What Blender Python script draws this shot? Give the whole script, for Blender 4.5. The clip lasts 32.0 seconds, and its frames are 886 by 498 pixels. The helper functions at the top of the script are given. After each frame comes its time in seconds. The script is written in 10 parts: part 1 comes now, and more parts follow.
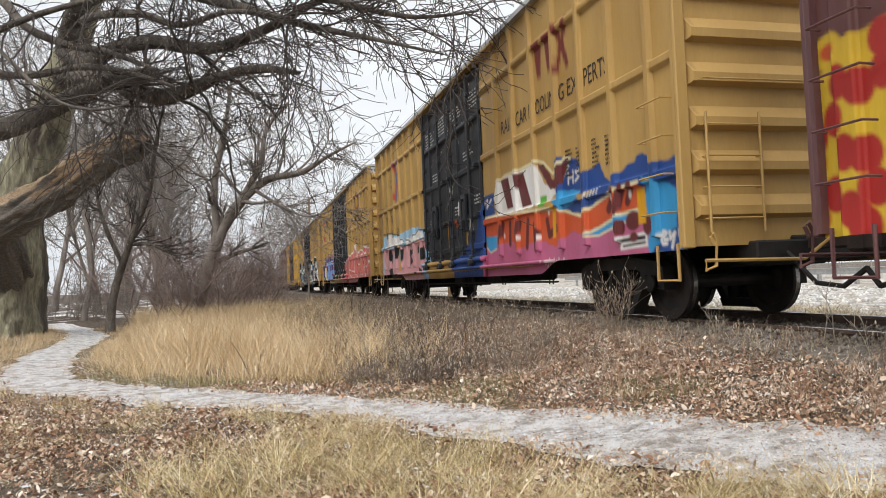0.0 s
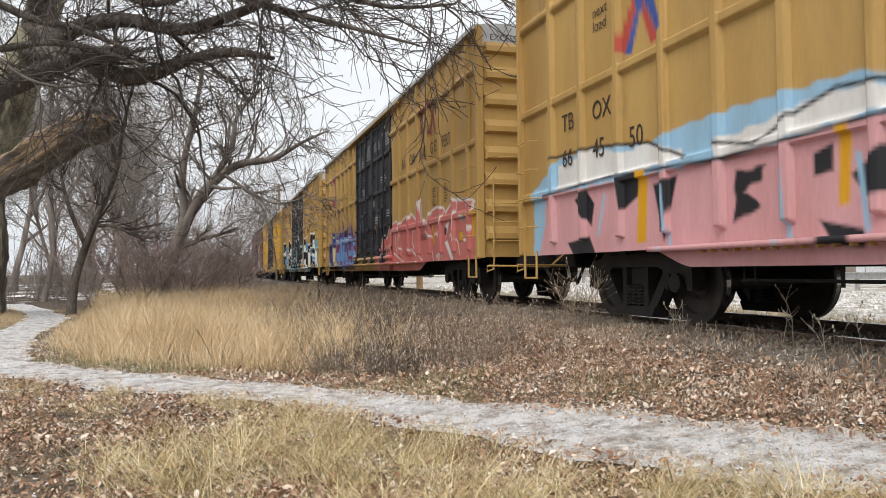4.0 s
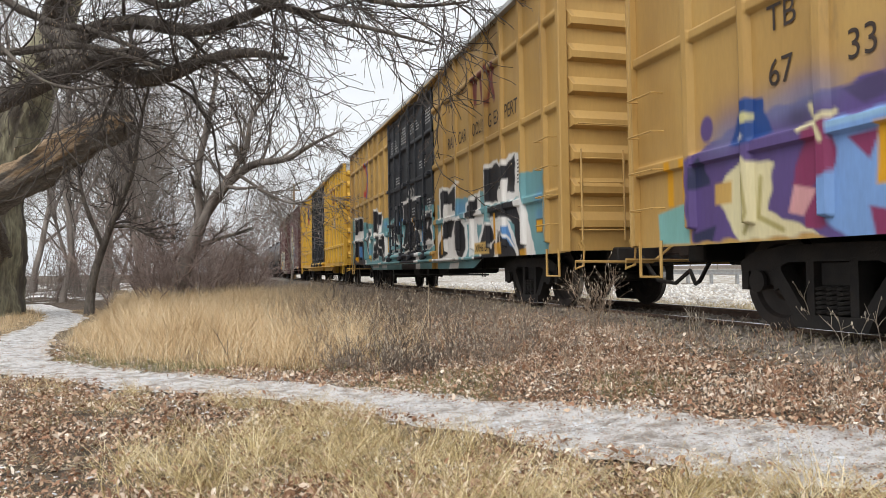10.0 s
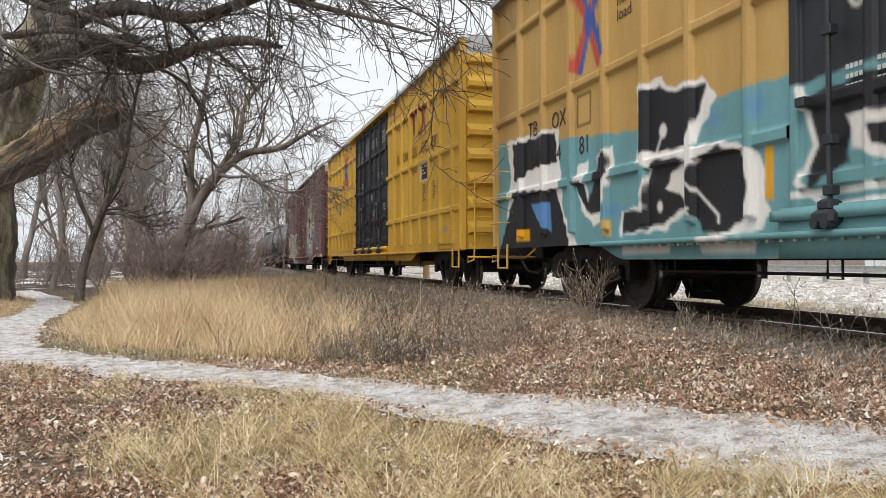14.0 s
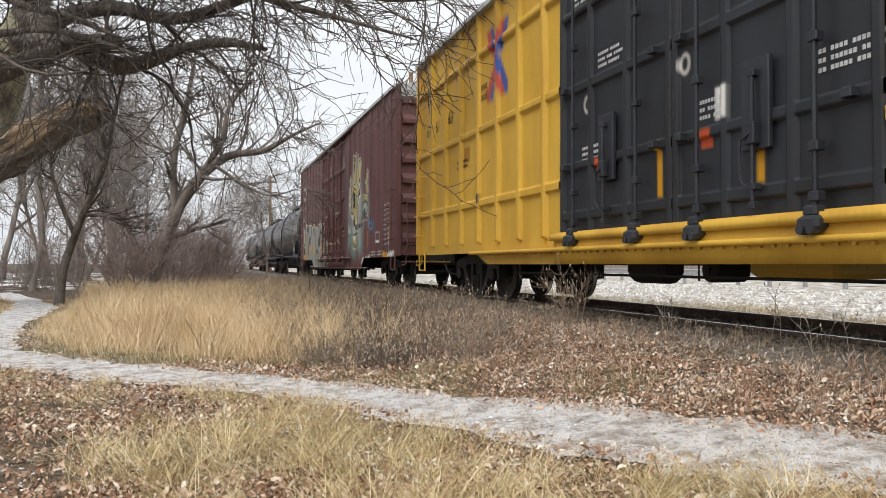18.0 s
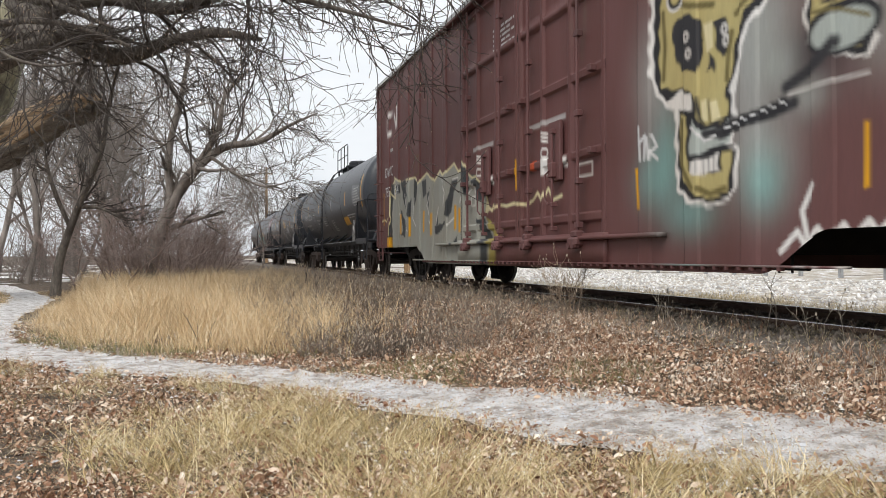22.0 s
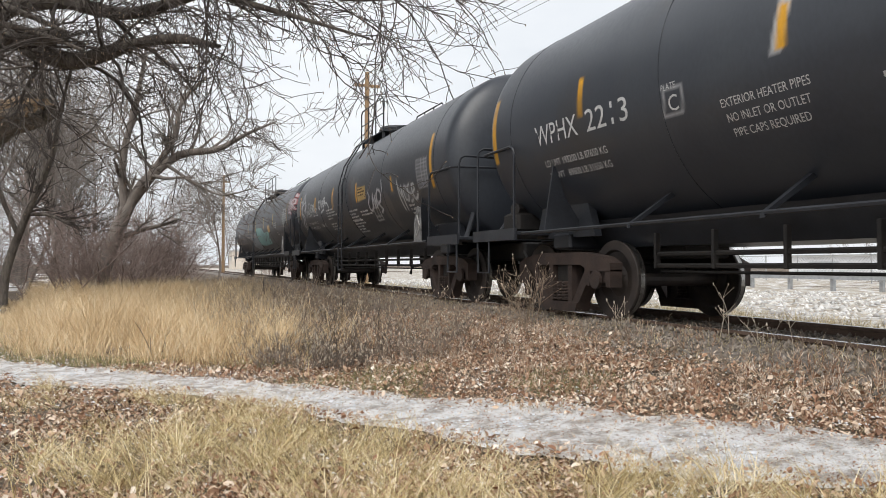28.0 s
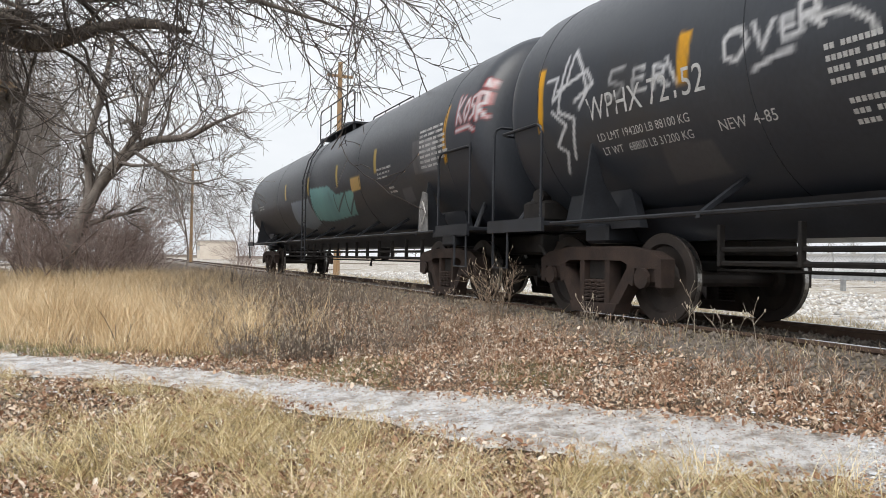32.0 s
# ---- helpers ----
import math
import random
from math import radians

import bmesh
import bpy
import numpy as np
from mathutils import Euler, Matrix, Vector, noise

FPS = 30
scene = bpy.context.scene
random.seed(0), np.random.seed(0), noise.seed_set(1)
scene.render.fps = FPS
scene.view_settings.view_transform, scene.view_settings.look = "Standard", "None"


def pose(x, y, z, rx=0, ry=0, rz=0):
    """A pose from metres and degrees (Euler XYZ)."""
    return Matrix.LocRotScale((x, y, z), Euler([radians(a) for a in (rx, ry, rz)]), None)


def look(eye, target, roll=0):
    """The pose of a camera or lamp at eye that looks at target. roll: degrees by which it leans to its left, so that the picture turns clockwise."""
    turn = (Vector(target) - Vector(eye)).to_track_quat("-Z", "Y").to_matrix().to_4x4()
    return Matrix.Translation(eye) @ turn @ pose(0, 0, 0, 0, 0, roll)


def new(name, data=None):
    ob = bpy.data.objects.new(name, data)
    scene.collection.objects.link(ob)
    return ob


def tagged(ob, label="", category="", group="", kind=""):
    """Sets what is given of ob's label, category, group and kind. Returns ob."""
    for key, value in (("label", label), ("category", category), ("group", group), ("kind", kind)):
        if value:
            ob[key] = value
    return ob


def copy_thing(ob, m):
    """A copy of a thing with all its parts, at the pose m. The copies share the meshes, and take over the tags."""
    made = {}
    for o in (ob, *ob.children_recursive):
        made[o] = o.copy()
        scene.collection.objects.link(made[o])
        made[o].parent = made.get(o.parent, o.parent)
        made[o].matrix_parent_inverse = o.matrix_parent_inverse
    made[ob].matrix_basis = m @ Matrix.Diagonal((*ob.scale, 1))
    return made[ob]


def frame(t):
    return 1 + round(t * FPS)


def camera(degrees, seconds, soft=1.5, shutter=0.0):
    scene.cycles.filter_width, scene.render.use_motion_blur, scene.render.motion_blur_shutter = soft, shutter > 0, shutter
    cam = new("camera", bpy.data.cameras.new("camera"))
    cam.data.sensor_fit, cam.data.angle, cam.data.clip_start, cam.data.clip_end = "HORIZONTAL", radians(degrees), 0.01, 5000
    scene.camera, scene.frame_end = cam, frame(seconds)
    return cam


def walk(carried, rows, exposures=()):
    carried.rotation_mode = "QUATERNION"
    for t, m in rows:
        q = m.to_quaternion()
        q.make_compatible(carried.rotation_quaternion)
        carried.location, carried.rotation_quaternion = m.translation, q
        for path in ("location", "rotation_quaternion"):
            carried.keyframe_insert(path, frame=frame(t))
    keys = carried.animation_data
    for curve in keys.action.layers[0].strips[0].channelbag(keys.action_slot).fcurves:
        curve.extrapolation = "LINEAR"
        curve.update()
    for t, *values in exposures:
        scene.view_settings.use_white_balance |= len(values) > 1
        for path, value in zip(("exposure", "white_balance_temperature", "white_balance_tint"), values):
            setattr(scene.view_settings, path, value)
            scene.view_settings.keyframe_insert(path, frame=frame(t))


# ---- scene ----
EYE = Vector((0.0, 0.0, 1.05))


def aim(yaw, pitch, roll):
    """Camera pose from its heading to the right of the track's line, its tilt and its lean."""
    a, b = radians(yaw), radians(pitch)
    return look(EYE, EYE + Vector((math.sin(a) * math.cos(b), math.cos(a) * math.cos(b), math.sin(b))), roll)


cam = camera(61.96, 32.0, soft=0.35, shutter=0.06)
walk(cam, [
    (0.0, aim(14.94, 2.32, -2.40)),
    (0.5, aim(14.62, 2.35, -2.27)),
    (1.0, aim(14.56, 2.27, -2.08)),
    (1.5, aim(14.69, 2.08, -1.95)),
    (2.0, aim(15.03, 1.87, -1.72)),
    (2.5, aim(15.46, 1.67, -1.36)),
    (3.0, aim(16.03, 1.53, -1.15)),
    (3.5, aim(16.64, 1.60, -0.82)),
    (5.5, aim(18.69, 1.67, -0.60)),
    (6.0, aim(18.80, 1.65, -0.63)),
    (6.5, aim(18.80, 1.56, -0.61)),
    (7.0, aim(18.59, 1.49, -0.66)),
    (7.5, aim(18.11, 1.30, -0.78)),
    (8.0, aim(17.50, 1.12, -0.84)),
    (8.5, aim(16.93, 1.03, -0.97)),
    (9.0, aim(16.55, 1.08, -1.03)),
    (9.5, aim(16.27, 1.28, -1.03)),
    (10.0, aim(16.16, 1.57, -0.91)),
    (10.5, aim(16.11, 1.82, -0.92)),
    (11.0, aim(16.11, 1.91, -0.86)),
    (11.5, aim(16.18, 1.86, -0.74)),
    (12.0, aim(16.21, 1.66, -0.54)),
    (12.5, aim(16.32, 1.37, -0.34)),
    (13.0, aim(16.41, 1.12, -0.02)),
    (13.5, aim(16.59, 0.97, -0.02)),
    (14.0, aim(16.73, 0.92, -0.14)),
    (14.5, aim(16.79, 0.94, -0.11)),
    (16.5, aim(17.27, 1.16, 0.03)),
    (17.0, aim(17.55, 1.19, 0.04)),
    (17.5, aim(17.82, 1.23, 0.08)),
    (18.0, aim(17.96, 1.22, 0.14)),
    (18.5, aim(18.06, 1.18, 0.04)),
    (19.0, aim(18.15, 1.10, -0.18)),
    (19.5, aim(18.28, 1.01, -0.11)),
    (20.0, aim(18.28, 0.86, -0.09)),
    (20.5, aim(18.24, 0.70, -0.06)),
    (21.0, aim(18.17, 0.53, -0.18)),
    (21.5, aim(18.09, 0.49, -0.13)),
    (22.0, aim(18.22, 0.49, -0.11)),
    (22.5, aim(18.37, 0.50, 0.03)),
    (23.0, aim(18.60, 0.55, 0.04)),
    (23.5, aim(18.80, 0.73, 0.02)),
    (24.0, aim(19.04, 1.04, 0.14)),
    (24.5, aim(19.33, 1.37, 0.09)),
    (25.0, aim(19.64, 1.68, 0.10)),
    (25.5, aim(19.94, 1.84, 0.07)),
    (27.5, aim(21.00, 1.38, 0.02)),
    (28.0, aim(21.36, 1.29, 0.15)),
    (28.5, aim(21.75, 1.31, 0.26)),
    (29.0, aim(22.18, 1.35, 0.53)),
    (29.5, aim(22.59, 1.37, 0.47)),
    (30.0, aim(22.83, 1.45, 0.88)),
    (30.5, aim(23.08, 1.30, 0.64)),
    (31.0, aim(23.24, 1.11, 0.71)),
    (31.5, aim(23.34, 0.87, 0.79)),
    (32.0, aim(23.62, 0.77, 1.02)),
])

# ---- sky and light: a bright overcast winter day ----
world = bpy.data.worlds.new("overcast_sky")
scene.world = world
world.use_nodes = True
wn = world.node_tree.nodes
wl = world.node_tree.links
wn.clear()
w_out = wn.new("ShaderNodeOutputWorld")
w_bg = wn.new("ShaderNodeBackground")
w_sky = wn.new("ShaderNodeTexSky")
w_sky.sky_type = "NISHITA"
w_sky.sun_disc = False
w_sky.sun_elevation = radians(38)
w_sky.sun_rotation = radians(205)
w_sky.air_density = 1.0
w_sky.dust_density = 6.0
w_scale = wn.new("ShaderNodeVectorMath")
w_scale.operation = "SCALE"
w_scale.inputs["Scale"].default_value = 0.09
w_tex = wn.new("ShaderNodeTexCoord")
w_map = wn.new("ShaderNodeMapping")
w_map.inputs["Scale"].default_value = (1.0, 1.0, 2.6)
w_noise = wn.new("ShaderNodeTexNoise")
w_noise.inputs["Scale"].default_value = 2.2
w_noise.inputs["Detail"].default_value = 5.0
w_noise.inputs["Roughness"].default_value = 0.55
w_ramp = wn.new("ShaderNodeValToRGB")
w_ramp.color_ramp.elements[0].position = 0.3
w_ramp.color_ramp.elements[0].color = (0.80, 0.84, 0.89, 1)
w_ramp.color_ramp.elements[1].position = 0.7
w_ramp.color_ramp.elements[1].color = (1.02, 1.04, 1.06, 1)
w_mix = wn.new("ShaderNodeMix")
w_mix.data_type = "RGBA"
w_mix.inputs["Factor"].default_value = 0.9
wl.new(w_sky.outputs["Color"], w_scale.inputs[0])
wl.new(w_tex.outputs["Generated"], w_map.inputs["Vector"])
wl.new(w_map.outputs["Vector"], w_noise.inputs["Vector"])
wl.new(w_noise.outputs["Fac"], w_ramp.inputs["Fac"])
wl.new(w_scale.outputs["Vector"], w_mix.inputs["A"])
wl.new(w_ramp.outputs["Color"], w_mix.inputs["B"])
wl.new(w_mix.outputs["Result"], w_bg.inputs["Color"])
w_bg.inputs["Strength"].default_value = 1.0
wl.new(w_bg.outputs["Background"], w_out.inputs["Surface"])

sun = new("sun", bpy.data.lights.new("sun", "SUN"))
sun.data.energy = 2.0
sun.data.angle = radians(40)
sun.data.color = (1.0, 0.97, 0.92)
sun.matrix_world = look((0, 0, 0), (0.42, 0.55, -0.85))
scene.view_settings.exposure = 0.12

# ---- materials ----
def surf(name, c1, c2, rough=0.8, scale=8.0, bump=0.3, metal=0.0, fine=60.0, stretch=(1, 1, 1), dirt=None, dirt_at=0.58,
         paint=False, vary=0.0, island=False, grainy=0.35, gloss=0.5, ragged=0.5):
    """Two colours mixed by broad noise, shaded by fine grain, with an optional layer of dirt; paint reads the colour attribute."""
    m = bpy.data.materials.new(name)
    m.use_nodes = True
    n, l = m.node_tree.nodes, m.node_tree.links
    b = n["Principled BSDF"]
    tc = n.new("ShaderNodeTexCoord")
    mp = n.new("ShaderNodeMapping")
    mp.inputs["Scale"].default_value = stretch
    l.new(tc.outputs["Object"], mp.inputs["Vector"])

    def noise_of(sc, det=5.0, rag=0.5):
        t = n.new("ShaderNodeTexNoise")
        t.inputs["Scale"].default_value = sc
        t.inputs["Detail"].default_value = det
        t.inputs["Roughness"].default_value = rag
        l.new(mp.outputs["Vector"], t.inputs["Vector"])
        return t.outputs["Fac"]

    def mix(kind, fac, a, bb):
        x = n.new("ShaderNodeMix")
        x.data_type = "RGBA"
        x.blend_type = kind
        for sock, v in ((x.inputs["Factor"], fac), (x.inputs["A"], a), (x.inputs["B"], bb)):
            if isinstance(v, (int, float)):
                sock.default_value = v
            elif isinstance(v, tuple):
                sock.default_value = (*v[:3], 1)
            else:
                l.new(v, sock)
        return x.outputs["Result"]

    def steep(v, lo, hi):
        r = n.new("ShaderNodeMapRange")
        r.inputs["From Min"].default_value = lo
        r.inputs["From Max"].default_value = hi
        l.new(v, r.inputs["Value"])
        return r.outputs["Result"]

    broad, grain = noise_of(scale), noise_of(fine)
    if paint:
        a = n.new("ShaderNodeAttribute")
        a.attribute_name = "paint"
        col = mix("MULTIPLY", steep(broad, 0.35, 0.75), a.outputs["Color"], c2)
    else:
        col = mix("MIX", steep(broad, 0.35, 0.65), c1, c2)
    col = mix("MULTIPLY", grainy, col, mix("MIX", steep(grain, 0.3, 0.7), (0.55, 0.55, 0.55), (1.25, 1.25, 1.25)))
    if dirt:
        col = mix("MIX", steep(noise_of(scale * 0.6, 8.0, ragged), dirt_at, dirt_at + 0.14), col, dirt)
    if vary or island:
        if island:
            o = n.new("ShaderNodeNewGeometry")
            rnd = o.outputs["Random Per Island"]
        else:
            o = n.new("ShaderNodeObjectInfo")
            rnd = o.outputs["Random"]
        v = vary or 0.4
        col = mix("MULTIPLY", 1.0, col, mix("MIX", rnd, (1 - v, 1 - v, 1 - v), (1 + v, 1 + v * 0.95, 1 + v * 0.85)))
    l.new(col, b.inputs["Base Color"])
    rr = n.new("ShaderNodeMapRange")
    rr.inputs["To Min"].default_value = max(rough - 0.12, 0.05)
    rr.inputs["To Max"].default_value = min(rough + 0.12, 1.0)
    l.new(grain, rr.inputs["Value"])
    l.new(rr.outputs["Result"], b.inputs["Roughness"])
    b.inputs["Metallic"].default_value = metal
    b.inputs["Specular IOR Level"].default_value = gloss
    if bump:
        bp = n.new("ShaderNodeBump")
        bp.inputs["Strength"].default_value = bump
        bp.inputs["Distance"].default_value = 0.02 if bump < 1 else 0.04
        l.new(grain, bp.inputs["Height"])
        l.new(bp.outputs["Normal"], b.inputs["Normal"])
    return m


def mottled(name, c1, c2, c3, c4, scale):
    """Dry leaves and blades, each its own tone between four, with patches."""
    m = bpy.data.materials.new(name)
    m.use_nodes = True
    n, l = m.node_tree.nodes, m.node_tree.links
    b = n["Principled BSDF"]
    geo, tex, patch = n.new("ShaderNodeNewGeometry"), n.new("ShaderNodeTexCoord"), n.new("ShaderNodeTexNoise")
    patch.inputs["Scale"].default_value = scale
    patch.inputs["Detail"].default_value = 4.0
    l.new(tex.outputs["Object"], patch.inputs["Vector"])
    add = n.new("ShaderNodeMath")
    add.operation = "MULTIPLY_ADD"
    add.inputs[1].default_value = 0.72
    half = n.new("ShaderNodeMapRange")
    half.inputs["From Min"].default_value, half.inputs["From Max"].default_value = 0.25, 0.75
    half.inputs["To Min"].default_value, half.inputs["To Max"].default_value = -0.04, 0.44
    l.new(patch.outputs["Fac"], half.inputs["Value"])
    l.new(geo.outputs["Random Per Island"], add.inputs[0])
    l.new(half.outputs["Result"], add.inputs[2])
    ramp = n.new("ShaderNodeValToRGB")
    ramp.color_ramp.elements[0].color = (*c1, 1)
    ramp.color_ramp.elements[1].color = (*c4, 1)
    for at, c in ((0.34, c2), (0.68, c3)):
        ramp.color_ramp.elements.new(at).color = (*c, 1)
    l.new(add.outputs["Value"], ramp.inputs["Fac"])
    l.new(ramp.outputs["Color"], b.inputs["Base Color"])
    b.inputs["Roughness"].default_value = 0.85
    return m


STREAK = (1.0, 1.0, 0.22)
M_PAINT = surf("car_paint", (1, 1, 1), (0.74, 0.68, 0.62), 0.5, 1.6, 0.06, fine=30, stretch=STREAK, paint=True,
               dirt=(0.13, 0.092, 0.066), dirt_at=0.645, grainy=0.14, gloss=0.32, ragged=0.65)
M_TAN = surf("tan_paint", (0.52, 0.33, 0.108), (0.44, 0.27, 0.083), 0.55, 1.5, 0.06, fine=30, stretch=STREAK, dirt=(0.16, 0.10, 0.05), dirt_at=0.63, grainy=0.12, ragged=0.65)
M_YELLOW = surf("yellow_paint", (0.66, 0.40, 0.055), (0.58, 0.34, 0.045), 0.5, 1.5, 0.05, fine=30, stretch=STREAK, dirt=(0.3, 0.17, 0.05), dirt_at=0.72, grainy=0.12)
M_MAROON = surf("maroon_paint", (0.138, 0.06, 0.058), (0.11, 0.047, 0.046), 0.6, 1.5, 0.06, fine=30, stretch=STREAK, dirt=(0.05, 0.03, 0.028), dirt_at=0.64)
M_BLACK = surf("black_door_paint", (0.019, 0.021, 0.026), (0.030, 0.033, 0.040), 0.42, 2.5, 0.05, fine=40, dirt=(0.06, 0.058, 0.055), dirt_at=0.70, gloss=0.4)
M_TANK = surf("black_tank_paint", (0.010, 0.011, 0.013), (0.70, 0.71, 0.78), 0.36, 0.9, 0.03, fine=24, stretch=(1, 1, 0.6), paint=True, dirt=(0.045, 0.043, 0.043), dirt_at=0.60, grainy=0.25, gloss=0.5)
M_IRON = surf("dark_running_gear", (0.009, 0.008, 0.008), (0.020, 0.016, 0.014), 0.75, 6, 0.2)
M_RUST = surf("rusty_cast_steel", (0.030, 0.020, 0.017), (0.052, 0.033, 0.026), 0.8, 6, 0.3)
M_WHEEL = surf("rusty_wheel_steel", (0.024, 0.019, 0.017), (0.045, 0.034, 0.029), 0.65, 5, 0.15)
M_TREAD = surf("polished_tread", (0.45, 0.44, 0.42), (0.3, 0.29, 0.28), 0.3, 10, 0.05, metal=1.0)
M_ROOF = surf("galvanised_roof", (0.55, 0.57, 0.58), (0.42, 0.44, 0.45), 0.5, 3, 0.1)
M_WHITE = surf("white_stencil", (0.62, 0.63, 0.63), (0.5, 0.5, 0.5), 0.6, 12, 0.0)
M_INK = surf("dark_stencil", (0.03, 0.02, 0.015), (0.05, 0.03, 0.02), 0.6, 12, 0.0)
M_TEALP = surf("teal_sprayed_sill", (0.16, 0.33, 0.35), (0.62, 0.62, 0.58), 0.6, 0.8, 0.05, stretch=(1, 1, 0.2), dirt=(0.05, 0.05, 0.05), dirt_at=0.62)
M_RAIL = surf("rail_steel_side", (0.085, 0.052, 0.038), (0.135, 0.088, 0.064), 0.8, 9, 0.2)
M_RAILTOP = surf("rail_running_face", (0.5, 0.5, 0.5), (0.36, 0.35, 0.34), 0.25, 14, 0.0, metal=1.0)
M_TIE = surf("weathered_tie", (0.065, 0.048, 0.037), (0.11, 0.088, 0.07), 0.9, 5, 0.6, stretch=(0.3, 3, 3), vary=0.25)
M_BALLAST = surf("grey_ballast", (0.14, 0.118, 0.10), (0.28, 0.245, 0.215), 0.95, 14, 1.0, fine=42)
M_STONE = surf("ballast_stone", (0.15, 0.125, 0.105), (0.31, 0.27, 0.235), 0.9, 9, 0.4, island=True)
M_GROUND = surf("leaf_litter_soil", (0.065, 0.047, 0.034), (0.20, 0.15, 0.108), 0.95, 9.0, 1.0, fine=70, dirt=(0.50, 0.48, 0.46), dirt_at=0.61)
M_LOT = surf("snowy_gravel", (0.27, 0.225, 0.17), (0.50, 0.46, 0.40), 0.95, 2.2, 0.5, fine=9, dirt=(0.72, 0.73, 0.75), dirt_at=0.52)
M_PATH = surf("snow_dusted_path", (0.33, 0.28, 0.24), (0.60, 0.55, 0.51), 0.95, 9.0, 1.0, fine=95, dirt=(0.96, 0.95, 0.95), dirt_at=0.405, grainy=0.75, ragged=0.8)
M_BARK = surf("grey_bark", (0.09, 0.075, 0.064), (0.19, 0.165, 0.142), 0.95, 5, 1.0, fine=26, stretch=(1, 1, 0.3), dirt=(0.14, 0.13, 0.08), dirt_at=0.64, grainy=0.85)
M_MOSS = surf("mossy_furrowed_bark", (0.21, 0.19, 0.14), (0.40, 0.38, 0.26), 0.95, 4.0, 1.0, fine=16, stretch=(1, 1, 0.2), dirt=(0.10, 0.085, 0.07), dirt_at=0.54, grainy=0.85)
M_TWIG = surf("dark_twig_bark", (0.055, 0.045, 0.04), (0.11, 0.092, 0.08), 0.9, 3, 0.0)
M_FARBARK = surf("far_grey_bark", (0.150, 0.128, 0.113), (0.30, 0.265, 0.238), 0.95, 2, 0.4, fine=18, stretch=(1, 1, 0.3), dirt=(0.33, 0.30, 0.27), dirt_at=0.62)
M_REDTWIG = surf("reddish_twig", (0.22, 0.165, 0.145), (0.36, 0.28, 0.25), 0.9, 3, 0.0)
M_TORN = surf("torn_bark_and_wood", (1, 1, 1), (0.7, 0.66, 0.62), 0.95, 9, 1.0, fine=26, stretch=(0.6, 2, 2), paint=True, grainy=0.9)
M_STRAW = mottled("dry_straw_grass", (0.09, 0.068, 0.031), (0.43, 0.33, 0.15), (0.71, 0.57, 0.32), (0.93, 0.84, 0.62), 2.2)
M_TALL = mottled("tall_golden_grass", (0.24, 0.15, 0.08), (0.58, 0.40, 0.215), (0.80, 0.62, 0.38), (0.95, 0.84, 0.62), 1.4)
M_GREEN = surf("faded_green_grass", (0.17, 0.18, 0.07), (0.30, 0.28, 0.12), 0.85, 0.7, 0.0, island=True, vary=0.3)
M_LEAF = mottled("fallen_brown_leaf", (0.055, 0.035, 0.026), (0.33, 0.175, 0.105), (0.58, 0.42, 0.295), (0.88, 0.80, 0.70), 3.0)
M_BRUSH = surf("dark_dead_brush", (0.14, 0.112, 0.094), (0.27, 0.215, 0.175), 0.9, 0.8, 0.0, island=True, vary=0.35)
M_WEED = surf("dead_weed_stem", (0.26, 0.19, 0.14), (0.40, 0.31, 0.23), 0.9, 0.6, 0.0, island=True, vary=0.3)
M_SEED = surf("pale_seed_head", (0.38, 0.32, 0.25), (0.5, 0.44, 0.36), 0.9, 4, 0.0, island=True, vary=0.3)
M_POLE = surf("pole_wood", (0.30, 0.19, 0.10), (0.40, 0.27, 0.16), 0.9, 3, 0.4, stretch=(4, 4, 0.3))
M_GALV = surf("galvanised_steel", (0.45, 0.46, 0.47), (0.35, 0.36, 0.37), 0.5, 6, 0.05, metal=0.6)
M_FARWHITE = surf("far_white_panel", (0.72, 0.73, 0.75), (0.62, 0.63, 0.65), 0.7, 2, 0.0)
M_FARGREY = surf("far_grey_wall", (0.42, 0.41, 0.40), (0.52, 0.51, 0.5), 0.8, 2, 0.05)


